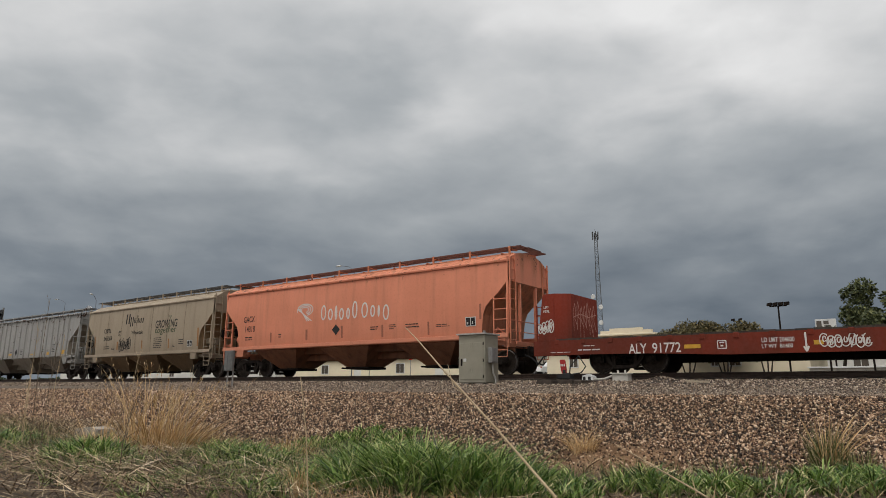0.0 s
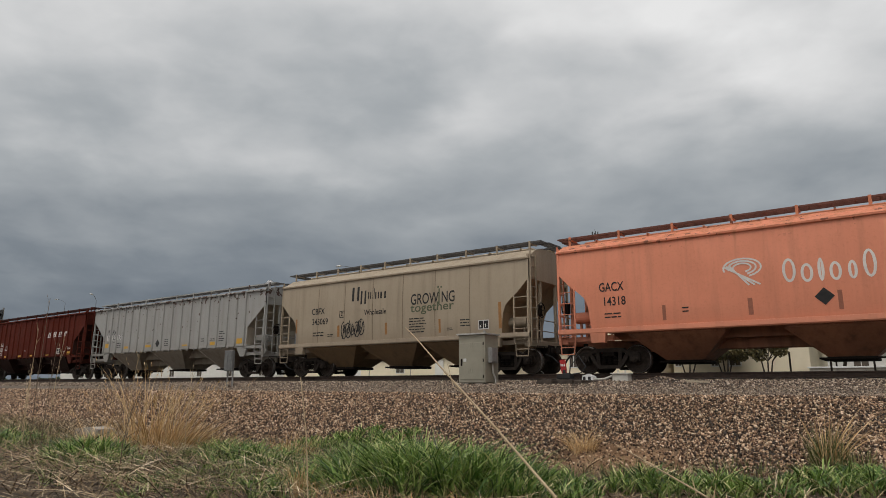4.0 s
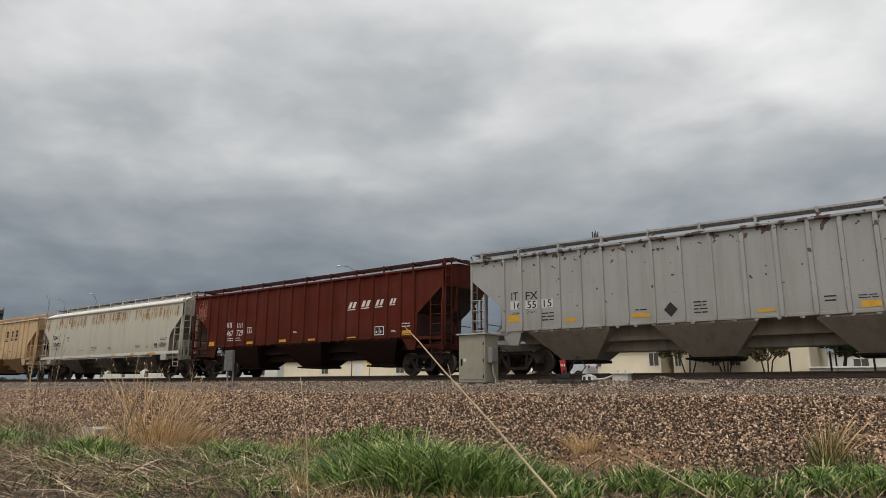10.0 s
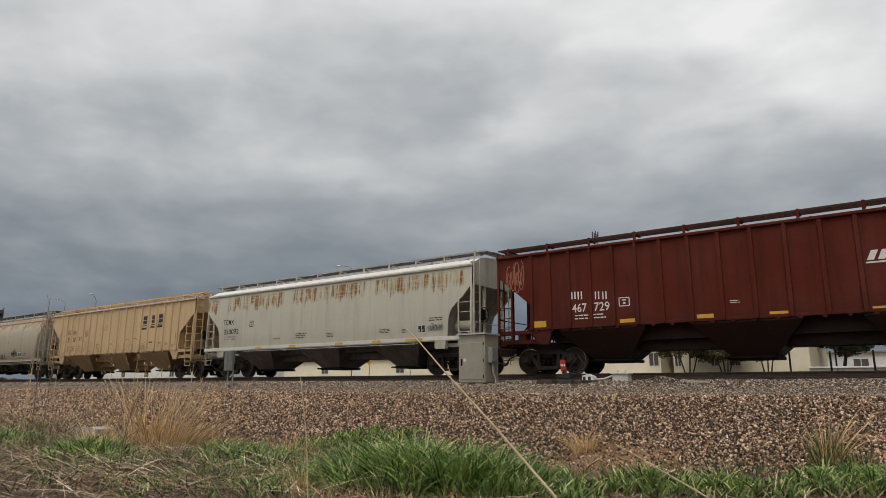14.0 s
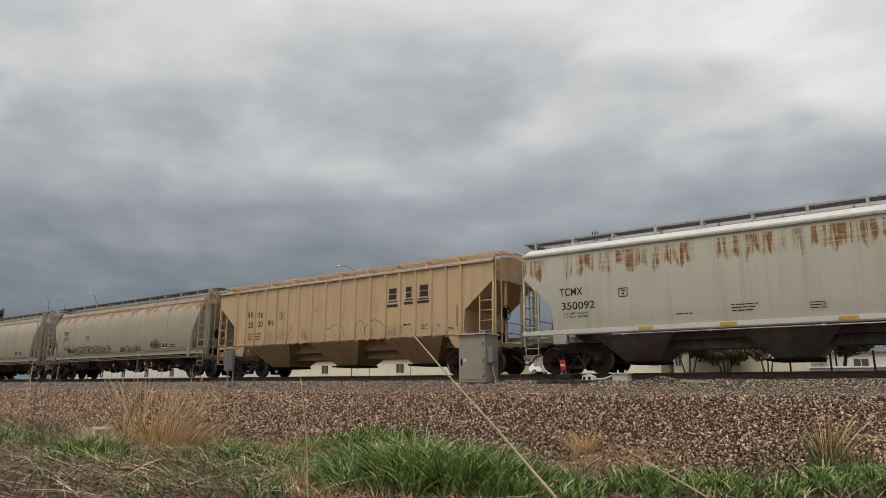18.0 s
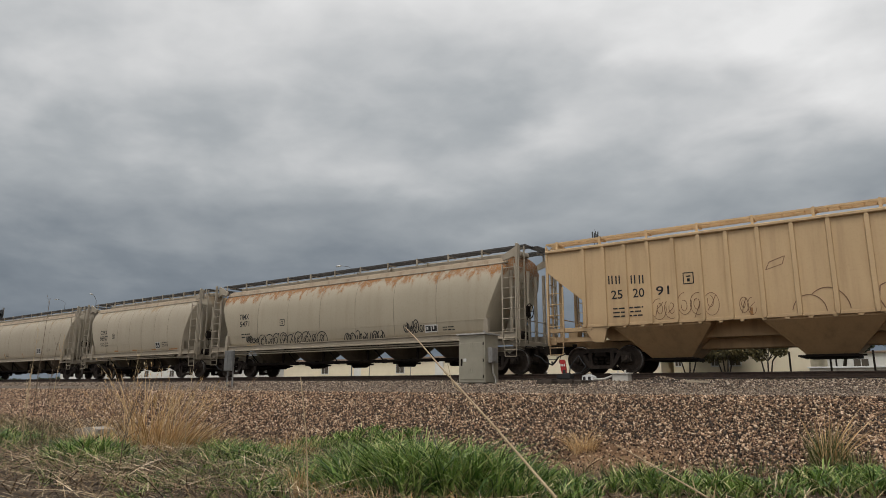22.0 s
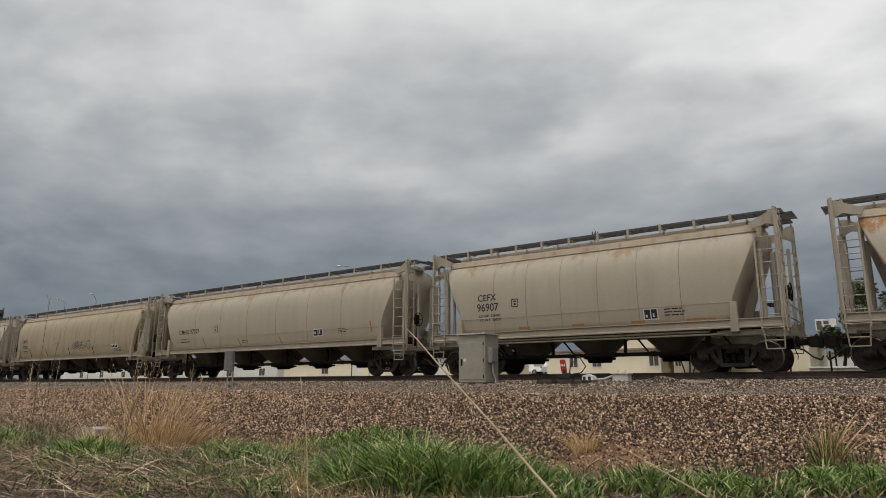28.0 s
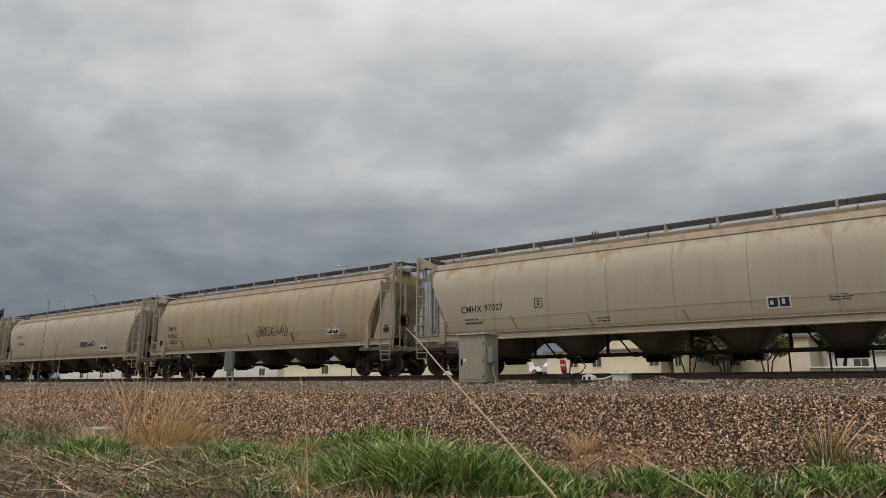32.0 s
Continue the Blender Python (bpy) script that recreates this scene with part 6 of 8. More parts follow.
# ---- grass, straw and dead stems ----
def blade_mesh(name, label, places, material, seed, curl=0.15, category="grass"):
    """Joined tapered blades. places: rows of x, y, z, height, lean, heading, width."""
    rng = np.random.default_rng(seed)
    p = np.asarray(places, dtype=float)
    k, S = len(p), 5
    t = (np.arange(S) + 0.5) / S
    lean = np.arctan2(np.abs(p[:, 4]), p[:, 3])[:, None] * (1 + curl * rng.uniform(0.5, 1.3, k)[:, None] * (2 * t[None] - 1))
    length = np.hypot(p[:, 3], p[:, 4])[:, None] / S
    zero = np.zeros((k, 1))
    out = np.concatenate([zero, np.cumsum(np.sin(lean) * length, 1)], 1)
    up = np.concatenate([zero, np.cumsum(np.cos(lean) * length, 1)], 1)
    hx, hy = np.cos(p[:, 5]), np.sin(p[:, 5])
    cx = p[:, 0][:, None] + out * hx[:, None]
    cy = p[:, 1][:, None] + out * hy[:, None]
    cz = p[:, 2][:, None] + up
    face = p[:, 5] + np.pi / 2 + rng.uniform(-1.1, 1.1, k)
    wide = p[:, 6][:, None] * np.array([0.6, 1.0, 0.95, 0.75, 0.45, 0.05])[None] / 2
    v = np.empty((k, S + 1, 2, 3))
    for s, q in ((0, -1), (1, 1)):
        v[:, :, s, 0] = cx + q * wide * np.cos(face)[:, None]
        v[:, :, s, 1] = cy + q * wide * np.sin(face)[:, None]
        v[:, :, s, 2] = cz
    n = (S + 1) * 2
    quads = np.array([[2 * i, 2 * i + 1, 2 * i + 3, 2 * i + 2] for i in range(S)])
    f = quads[None] + n * np.arange(k)[:, None, None]
    me = bpy.data.meshes.new(name)
    me.vertices.add(k * n)
    me.vertices.foreach_set("co", v.astype(np.float32).ravel())
    me.loops.add(k * S * 4)
    me.loops.foreach_set("vertex_index", f.astype(np.int32).ravel())
    me.polygons.add(k * S)
    me.polygons.foreach_set("loop_start", np.arange(0, k * S * 4, 4, dtype=np.int32))
    me.update(calc_edges=True)
    me.materials.append(material)
    return tagged(new(name, me), label, category, kind="stuff")


M_GREEN = island("green_grass", [(0.0, (0.016, 0.038, 0.007)), (0.3, (0.075, 0.16, 0.027)), (0.6, (0.205, 0.335, 0.065)), (0.88, (0.43, 0.53, 0.165)), (1.0, (0.72, 0.65, 0.35))], 0.45, 6.0, 0, 0.28)
M_DRY = island("dry_grass", [(0.0, (0.32, 0.175, 0.065)), (0.5, (0.66, 0.43, 0.19)), (1.0, (0.93, 0.72, 0.43))], 0.75, 6.0, 0, 0.3)
M_STRAW = island("straw_litter", [(0.0, (0.022, 0.013, 0.006)), (0.45, (0.13, 0.08, 0.038)), (0.78, (0.48, 0.35, 0.195)), (1.0, (0.93, 0.79, 0.55))], 0.85, 6.0, 0)
M_OLIVE = island("olive_grass", [(0.0, (0.045, 0.065, 0.018)), (0.6, (0.14, 0.16, 0.05)), (1.0, (0.44, 0.37, 0.18))], 0.7, 6.0, 0, 0.35)
M_STEM = plain("dead_stem", (0.50, 0.38, 0.23), (0.34, 0.24, 0.13), 0.7, 0, 30.0)
M_STEM_D = plain("dark_stem", (0.17, 0.12, 0.075), None, 0.8, 0, 30.0)


def tuft(rng, x, y, radius, count, h0, h1, width, spread=0.5, drift=(0, 0)):
    rows = []
    for _ in range(count):
        a, r = rng.uniform(0, 2 * math.pi), radius * math.sqrt(rng.random())
        px, py = x + r * math.cos(a), y + r * math.sin(a)
        h = rng.uniform(h0, h1) * (1.0 - 0.45 * (r / radius) ** 2)
        lx, ly = math.cos(a) * spread * h * r / radius + rng.gauss(0, 0.32) * h + drift[0], math.sin(a) * spread * h * r / radius + rng.gauss(0, 0.32) * h + drift[1]
        rows.append((px, py, ground_z(px, py) - 0.02, h, math.hypot(lx, ly), math.atan2(ly, lx), width * rng.uniform(0.6, 1.3)))
    return rows


def bunches(rng, x, y, radius, bunch, h0, h1, width):
    """Many small bunches of arching blades, each from one root."""
    rows = []
    for _ in range(bunch):
        a, r = rng.uniform(0, 2 * math.pi), radius * math.sqrt(rng.random())
        bx, by = x + r * math.cos(a), y + r * math.sin(a)
        top = rng.uniform(h0, h1) * (1.0 - 0.4 * (r / radius) ** 2)
        for _ in range(rng.randint(7, 14)):
            px, py = bx + rng.gauss(0, 0.02), by + rng.gauss(0, 0.02)
            h = top * rng.uniform(0.55, 1.1)
            rows.append((px, py, ground_z(px, py) - 0.02, h, h * rng.uniform(0.25, 1.5), rng.uniform(0, 2 * math.pi), width * rng.uniform(0.6, 1.3)))
    return rows


def build_plants():
    r = random.Random(41)
    # (x, y, radius, blades, least and most height)
    green = [(-6.4, -16.0, 0.7, 900, 0.2, 0.42), (-5.6, -15.9, 0.8, 1500, 0.4, 0.75), (-5.0, -15.7, 0.85, 1700, 0.45, 0.85), (-4.5, -15.4, 0.8, 1400, 0.4, 0.75), (-3.9, -15.0, 0.7, 900, 0.2, 0.45),
             (-6.9, -14.6, 0.9, 1200, 0.2, 0.5), (-7.9, -13.9, 0.8, 700, 0.2, 0.4), (-8.0, -15.6, 0.7, 600, 0.15, 0.4), (-9.3, -15.1, 0.8, 1100, 0.25, 0.5), (-10.2, -15.0, 0.6, 600, 0.25, 0.45),
             (-11.6, -16.6, 0.75, 1100, 0.25, 0.55), (-10.9, -16.8, 0.6, 500, 0.2, 0.4), (-15.9, -16.3, 0.8, 600, 0.25, 0.5), (-17.0, -15.6, 0.7, 400, 0.2, 0.4),
             (-3.1, -14.0, 0.45, 500, 0.18, 0.4), (-2.6, -14.1, 0.4, 350, 0.15, 0.32), (-2.2, -13.8, 0.5, 450, 0.15, 0.35), (-1.7, -13.7, 0.4, 350, 0.15, 0.3), (-1.2, -13.0, 0.5, 400, 0.2, 0.4),
             (-0.75, -12.6, 0.5, 600, 0.2, 0.4), (-0.3, -12.5, 0.5, 400, 0.25, 0.4), (-6.6, -17.0, 0.6, 500, 0.12, 0.3), (-8.4, -16.9, 0.8, 500, 0.12, 0.28)]
    rows = []
    for x, y, rad, k, a, b in green:
        rows += bunches(r, x, y, rad, int(k * 0.15), a * 0.95, b * 0.95, 0.026)
    blade_mesh("green_grass", "lush green grass tufts at the foot of the embankment", rows, M_GREEN, 1, 0.9)
    # low creeping green that climbs the slope's foot
    rows = []
    for x, y, rad, k, a, b in ((-10.6, -12.5, 0.7, 70, 0.1, 0.25), (-9.8, -12.0, 0.7, 80, 0.1, 0.28), (-9.0, -11.8, 0.6, 60, 0.1, 0.25), (-8.4, -12.5, 0.7, 80, 0.15, 0.32), (-7.5, -12.8, 0.7, 80, 0.15, 0.35), (-8.7, -13.4, 0.8, 60, 0.1, 0.25)):
        rows += bunches(r, x, y, rad, k, a, b, 0.03)
    for _ in range(420):
        x, y = r.uniform(-15.5, -4.2), r.uniform(-18.6, -13.4)
        if noise.noise((x * 0.7, y * 0.7, 2)) > -0.05:
            rows += bunches(r, x, y, 0.16, 3, 0.08, 0.30, 0.017)
    blade_mesh("creeping_weed", "low creeping green weeds on the embankment foot", rows, M_GREEN, 6, 0.6)
    rows = []
    # x, y, radius, blades, least and most height, drift
    for x, y, rad, k, a, b, dx in ((-12.55, -15.2, 0.25, 60, 0.8, 1.95, 0.0), (-12.2, -15.05, 0.3, 80, 0.8, 1.8, 0.25), (-11.8, -14.9, 0.35, 95, 0.6, 1.5, 0.6), (-11.5, -14.8, 0.35, 80, 0.4, 1.2, 1.0), (-11.9, -15.0, 0.7, 170, 0.25, 0.8, 0.2),
                                   (-12.6, -15.3, 0.6, 110, 0.2, 0.7, -0.1), (-10.9, -14.6, 0.5, 90, 0.2, 0.55, 0.3), (-13.4, -15.6, 0.4, 60, 0.4, 1.1, -0.2), (-1.3, -11.75, 0.15, 45, 0.5, 0.95, 0.22),
                                   (-9.6, -14.0, 0.4, 120, 0.3, 0.7, 0.1), (-6.35, -16.6, 0.25, 130, 0.15, 0.42, 0.05), (-6.0, -16.8, 0.3, 90, 0.1, 0.3, 0.0)):
        rows += tuft(r, x, y, rad, k, a, b, 0.013, 0.6, (dx, 0.1 * dx))
    # seed heads near the tips of the tall stalks
    for px, py, pz, h, lean, head, w in [q for q in rows if q[3] > 0.9 and q[0] < -10]:
        for _ in range(7):
            f = r.uniform(0.72, 1.0)
            rows.append((px + math.cos(head) * lean * f, py + math.sin(head) * lean * f, pz + h * f, r.uniform(0.03, 0.10), r.uniform(0.02, 0.10), head + r.gauss(0, 0.9), 0.010))
    for k in range(240):
        a = r.uniform(0, 2 * math.pi)
        h, q = r.uniform(0.08, 0.42), r.uniform(0.03, 0.22)
        px, py = -4.95 + q * math.cos(a), -11.6 + q * math.sin(a)
        rows.append((px, py, ground_z(px, py) - 0.02, h, h * r.uniform(0.1, 2.5), a + r.gauss(0, 0.7), 0.008))
    for k in range(420):
        px, py = r.uniform(-5.6, -2.7), -17.0 + r.gauss(0, 0.22)
        h = r.uniform(0.08, 0.34)
        rows.append((px, py, ground_z(px, py) - 0.02, h, h * r.uniform(0.3, 2.0), r.uniform(0, 6.28), 0.010))
    blade_mesh("dry_grass", "tall tan dry grass tufts leaning in the wind", rows, M_DRY, 2, 0.5)
    rows = []
    for x, y, rad, k, a, b in ((-1.3, -11.75, 0.22, 150, 0.3, 0.72), (-1.0, -11.95, 0.35, 120, 0.2, 0.45), (-9.0, -13.4, 0.5, 260, 0.2, 0.5), (-3.6, -13.1, 0.8, 160, 0.1, 0.3), (-2.1, -12.6, 0.9, 220, 0.1, 0.3),
                               (-14.2, -15.9, 0.8, 350, 0.2, 0.45), (-18.5, -15.0, 1.2, 300, 0.2, 0.5), (-21.0, -14.6, 1.3, 300, 0.2, 0.55), (-24.5, -14.0, 1.5, 300, 0.2, 0.5), (-7.4, -16.7, 1.0, 500, 0.1, 0.3), (-10.2, -17.2, 1.0, 500, 0.1, 0.3), (-5.0, -16.6, 0.9, 400, 0.1, 0.35)):
        rows += tuft(r, x, y, rad, k, a, b, 0.011)
    for x, y, rad, k, a, b in ((-5.2, -15.6, 1.3, 260, 0.3, 0.8), (-9.8, -15.1, 1.2, 160, 0.25, 0.55), (-7.4, -14.4, 1.2, 160, 0.2, 0.5)):
        rows += tuft(r, x, y, rad, k, a, b, 0.012, 0.8)
    blade_mesh("olive_grass", "olive-green mixed grass tufts", rows, M_OLIVE, 3, 0.6)
    # flattened straw over the near ground
    rows = []
    for _ in range(17000):
        x, y = r.uniform(-19, 0.5), r.uniform(-19.2, -11.9)
        if y > -13.2 and r.random() < 0.65 or (x > -5.6 and y > -12.6 and r.random() < 0.7):
            continue
        h = 0.10 + 0.6 * r.random() ** 2
        rows.append((x, y, ground_z(x, y) + r.uniform(0, 0.09), r.gauss(0.05, 0.10), h, r.gauss(0.5, 0.9) + (math.pi if r.random() < 0.5 else 0), 0.012 * r.uniform(0.5, 1.5)))
    for _ in range(2600):
        x, y = r.uniform(-17, -3.5), r.uniform(-19.2, -14.2)
        if x > -6.8 and y > -17.2 and r.random() < 0.85:
            continue
        h = r.uniform(0.5, 1.7)
        rows.append((x, y, ground_z(x, y) + r.uniform(0.02, 0.14), r.gauss(0.06, 0.12), h, r.gauss(0.6, 0.35) + (math.pi if r.random() < 0.5 else 0), 0.015 * r.uniform(0.7, 1.3)))
    # broken reed stalks lying across each other
    for _ in range(650):
        x, y = r.uniform(-13.5, -3.0), r.uniform(-18.0, -15.6)
        if x > -6.6 and y > -16.8:
            continue
        h = r.uniform(0.4, 1.3)
        rows.append((x, y, ground_z(x, y) + r.uniform(0.06, 0.2), r.gauss(0.03, 0.1), h, r.gauss(0.7, 0.6) + (math.pi if r.random() < 0.5 else 0), 0.015 * r.uniform(0.7, 1.3)))
    for _ in range(7000):
        x, y = r.uniform(-34, -17), r.uniform(-17.5, -12.2)
        h = r.uniform(0.15, 0.7)
        rows.append((x, y, ground_z(x, y) + r.uniform(0, 0.08), r.uniform(0.02, 0.3), h, r.uniform(0, 6.28), 0.016 * r.uniform(0.6, 1.5)))
    blade_mesh("straw_litter", "flattened dry straw covering the ground", rows, M_STRAW, 4)


def reed(name, label, pts, r0, r1, material, twigs=()):
    t = thing(name, label, "stem")
    bm = bmesh.new()
    n = len(pts)
    for i, (a, b) in enumerate(zip(pts, pts[1:])):
        rod(bm, a, b, r0 + (r1 - r0) * i / (n - 1), 7, r0 + (r1 - r0) * (i + 1) / (n - 1))
    part("stalk", bm, material, t)
    for pts2 in twigs:
        bm = bmesh.new()
        pipe(bm, pts2, r1 * 0.7, 5)
        part("twig", bm, material, t)


def build_reeds():
    reed("dry_stalk", "long bent tan reed stalk leaning over the grass", [(-0.80, -20.32, -1.75), (-1.079, -20.189, -0.869), (-1.40, -20.05, -0.66), (-1.78, -19.88, -0.43), (-2.03, -19.76, -0.275), (-2.162, -19.695, -0.202)], 0.0062, 0.0024, M_STEM,
         [[(-1.62, -19.95, -0.53), (-1.70, -19.92, -0.50), (-1.745, -19.90, -0.40)]])
    reed("dry_stalk", "thin tan reed stalk leaning over the ground", [(-0.45, -19.9, -1.75), (-0.733, -19.629, -0.905), (-1.15, -19.04, -0.865), (-1.586, -18.426, -0.825)], 0.005, 0.0022, M_STEM)
    reed("dry_stalk", "upright thin tan grass stalk", [(-3.10, -19.45, -1.75), (-3.128, -19.426, -1.168), (-3.23, -19.37, -0.8), (-3.368, -19.317, -0.44)], 0.0052, 0.003, M_STEM)
    r = random.Random(8)
    for x, y, z1, dark in ((-14.6, -16.3, 1.3, True), (-14.1, -16.2, 0.5, False), (-15.2, -16.2, 0.7, False), (-13.4, -16.6, 0.3, True), (-16.0, -15.9, -0.1, False), (-12.3, -15.6, 0.1, False), (-11.0, -15.2, -0.1, False), (-8.9, -17.5, -0.75, True)):
        z0 = ground_z(x, y)
        k = r.uniform(-0.12, 0.2)
        top = (x + k, y + 0.05, z1)
        mid = (x + 0.3 * k, y, z0 + 0.5 * (z1 - z0))
        tw = []
        for q in range(10):
            f = r.uniform(0.35, 0.97)
            b = (x + k * f, y + 0.05 * f, z0 + (z1 - z0) * f)
            tw.append([b, (b[0] + r.uniform(-0.2, 0.2), b[1], b[2] + r.uniform(0.1, 0.3))])
        reed("weed_stem", "dead branching weed stem in the grass", [(x, y, z0 - 0.05), mid, top], 0.008, 0.0035, M_STEM_D if dark else M_STEM, tw)


build_plants()
build_reeds()


# ---- across the track: street, buildings, vehicles, trees, lamps ----
M_CREAM = plain("cream_stucco", (0.82, 0.72, 0.53), (0.75, 0.65, 0.47), 0.9, 0, 1.5, 0.05)
M_SIDING = plain("pale_siding", (0.72, 0.70, 0.65), (0.64, 0.62, 0.57), 0.8, 0, 1.5, 0.05)
M_ROOF = plain("brown_roof_edge", (0.30, 0.22, 0.16), None, 0.8)
M_WIN, _n, _l, _b = mat("window_glass", 0.08)
_b.inputs["Base Color"].default_value = (0.10, 0.085, 0.07, 1)
M_ASPHALT = plain("grey_asphalt", (0.10, 0.098, 0.094), (0.06, 0.058, 0.055), 0.9, 0, 3.0)
M_BARK = plain("tree_bark", (0.09, 0.07, 0.05), (0.05, 0.038, 0.03), 0.95)
M_POLE = plain("grey_pole", (0.10, 0.10, 0.10), None, 0.6, 0.2)


def gz(x, y):
    return ground_z(x, y)


def house(label, x0, x1, y0, y1, z1, wall, windows, roof_over=0.25, parapet=0.0, siding=0, doors=()):
    z0 = gz(x0, y0) - 0.1
    h = thing("building", label, "building")
    t = 0.2
    for name, a, b in (("wall", (x0, y0, z0), (x1, y0 + t, z1)), ("wall", (x0, y1 - t, z0), (x1, y1, z1)), ("wall", (x0, y0 + t, z0), (x0 + t, y1 - t, z1)), ("wall", (x1 - t, y0 + t, z0), (x1, y1 - t, z1))):
        bm = bmesh.new()
        box(bm, a, b)
        part(name, bm, wall, h)
    for k in range(siding):
        zz = z0 + 0.4 + (z1 - z0 - 0.5) * k / siding
        bm = bmesh.new()
        box(bm, (x0 - 0.01, y0 - 0.03, zz), (x1 + 0.01, y0, zz + 0.05))
        part("siding_board", bm, wall, h)
    bm = bmesh.new()
    box(bm, (x0 - roof_over, y0 - roof_over, z1), (x1 + roof_over, y1 + roof_over, z1 + 0.18), 0.02)
    roof = part("roof", bm, M_ROOF if not parapet else wall, h)
    if parapet:
        bm = bmesh.new()
        prism(bm, [(x0, z1 + 0.18), (x1, z1 + 0.18), (x1, z1 + 0.5), (x1 - 1, z1 + 0.5), (x1 - 1, z1 + 0.18 + parapet), (x0 + 1, z1 + 0.18 + parapet), (x0 + 1, z1 + 0.5), (x0, z1 + 0.5)], y0 - 0.1, y0 + 0.15)
        part("parapet", bm, wall, roof)
    for wx, wz, ww, wh in windows:
        bm = bmesh.new()
        box(bm, (wx - ww / 2 - 0.08, y0 - 0.05, wz - 0.08), (wx + ww / 2 + 0.08, y0 + 0.02, wz + wh + 0.08))
        w = part("window", bm, M_WHITE, h)
        bm = bmesh.new()
        box(bm, (wx - ww / 2, y0 - 0.06, wz), (wx - 0.03, y0 - 0.052, wz + wh))
        part("pane", bm, M_WIN, w)
        bm = bmesh.new()
        box(bm, (wx + 0.03, y0 - 0.06, wz), (wx + ww / 2, y0 - 0.052, wz + wh))
        part("pane", bm, M_WIN, w)
    for dx, dw in doors:
        bm = bmesh.new()
        box(bm, (dx - dw / 2, y0 - 0.05, z0), (dx + dw / 2, y0 + 0.01, z0 + 2.15))
        part("door", bm, M_SIDING, h)
    return h


def build_street():
    bm = bmesh.new()
    pts = [(-300, 21.0), (120, 21.0), (120, 26.2), (-300, 26.2)]
    vs = [bm.verts.new((x, y, 0.06)) for x, y in pts]
    bm.faces.new(vs)
    bmesh.ops.subdivide_edges(bm, edges=list(bm.edges), cuts=1)
    tagged(part("road", bm, M_ASPHALT), "worn grey asphalt street behind the railway", "road", kind="structure")
    for y in (20.8, 26.2):
        bm = bmesh.new()
        box(bm, (-300, y, -0.1), (120, y + 0.2, 0.2), 0.03)
        tagged(part("kerb", bm, M_CONCRETE), "pale concrete street kerb", "kerb", kind="structure")


def build_buildings():
    house("cream stucco office with windows behind the street", -26.7, -16.9, 29.0, 36.0, 2.45, M_CREAM, [(-24.2, 1.25, 0.7, 1.05), (-22.13, 1.25, 0.75, 1.05), (-17.42, 1.25, 0.7, 0.95)])
    house("long cream stucco building with small windows", -16.4, -6.9, 30.5, 40.0, 3.1, M_CREAM, [(-16.03, 1.25, 0.42, 1.0), (-13.3, 1.22, 0.45, 1.05), (-11.85, 1.22, 0.75, 1.05)])
    house("pale grey low building beyond the street", -8.8, 14.0, 46.0, 54.0, 2.6, M_SIDING, [(-5.0, 1.2, 1.1, 0.9), (-1.5, 1.2, 1.1, 0.9)])
    house("cream stucco hall with a stepped parapet", -27.2, -21.8, 42.0, 52.0, 4.75, M_CREAM, [], parapet=0.55)
    house("beige metal shed with a low roof", -55.0, -46.5, 72.0, 80.0, 4.6, plain("beige_metal", (0.42, 0.37, 0.30), (0.34, 0.30, 0.24), 0.8, 0, 1.5, 0.05), [(-49.5, 1.7, 1.0, 1.2)], siding=6)
    house("long low cream warehouse wall behind the crossing", -62.0, -33.5, 30.0, 38.0, 2.35, M_CREAM, [(-55, 1.0, 1.0, 0.9), (-44, 1.0, 1.0, 0.9)], doors=[(-50.0, 1.0), (-39.0, 1.0)])
    house("long pale warehouse beyond the crossing", -128.0, -68.0, 34.0, 44.0, 2.9, M_SIDING, [(-120 + 7 * k, 1.0, 1.1, 0.9) for k in range(8)], siding=3)
    house("pale garage building by the street", 0.5, 9.5, 40.0, 48.0, 3.2, M_SIDING, [(3.0, 1.2, 1.0, 1.0)], doors=[(6.5, 2.4)])
    w = tagged(thing("retaining_wall", "pale concrete retaining wall with a coping", "wall"), kind="structure")
    for k in range(8):
        bm = bmesh.new()
        box(bm, (-6.6 + 1.6 * k, 27.5, -0.1), (-5.02 + 1.6 * k, 27.8, 0.85 - 0.01 * (k % 2)), 0.01)
        part("panel", bm, M_CONCRETE, w)
    bm = bmesh.new()
    box(bm, (-6.7, 27.4, 0.85), (6.3, 27.9, 0.95), 0.01)
    part("coping", bm, M_WHITE, w)
    for k in range(4):
        p = thing("bollard_post", "dark steel post by the street", "post", "street posts")
        bm = bmesh.new()
        rod(bm, (-7.6 + 2.35 * k, 26.8, -0.1), (-7.6 + 2.35 * k, 26.8, 1.9), 0.06, 8)
        part("post", bm, M_STEEL, p)


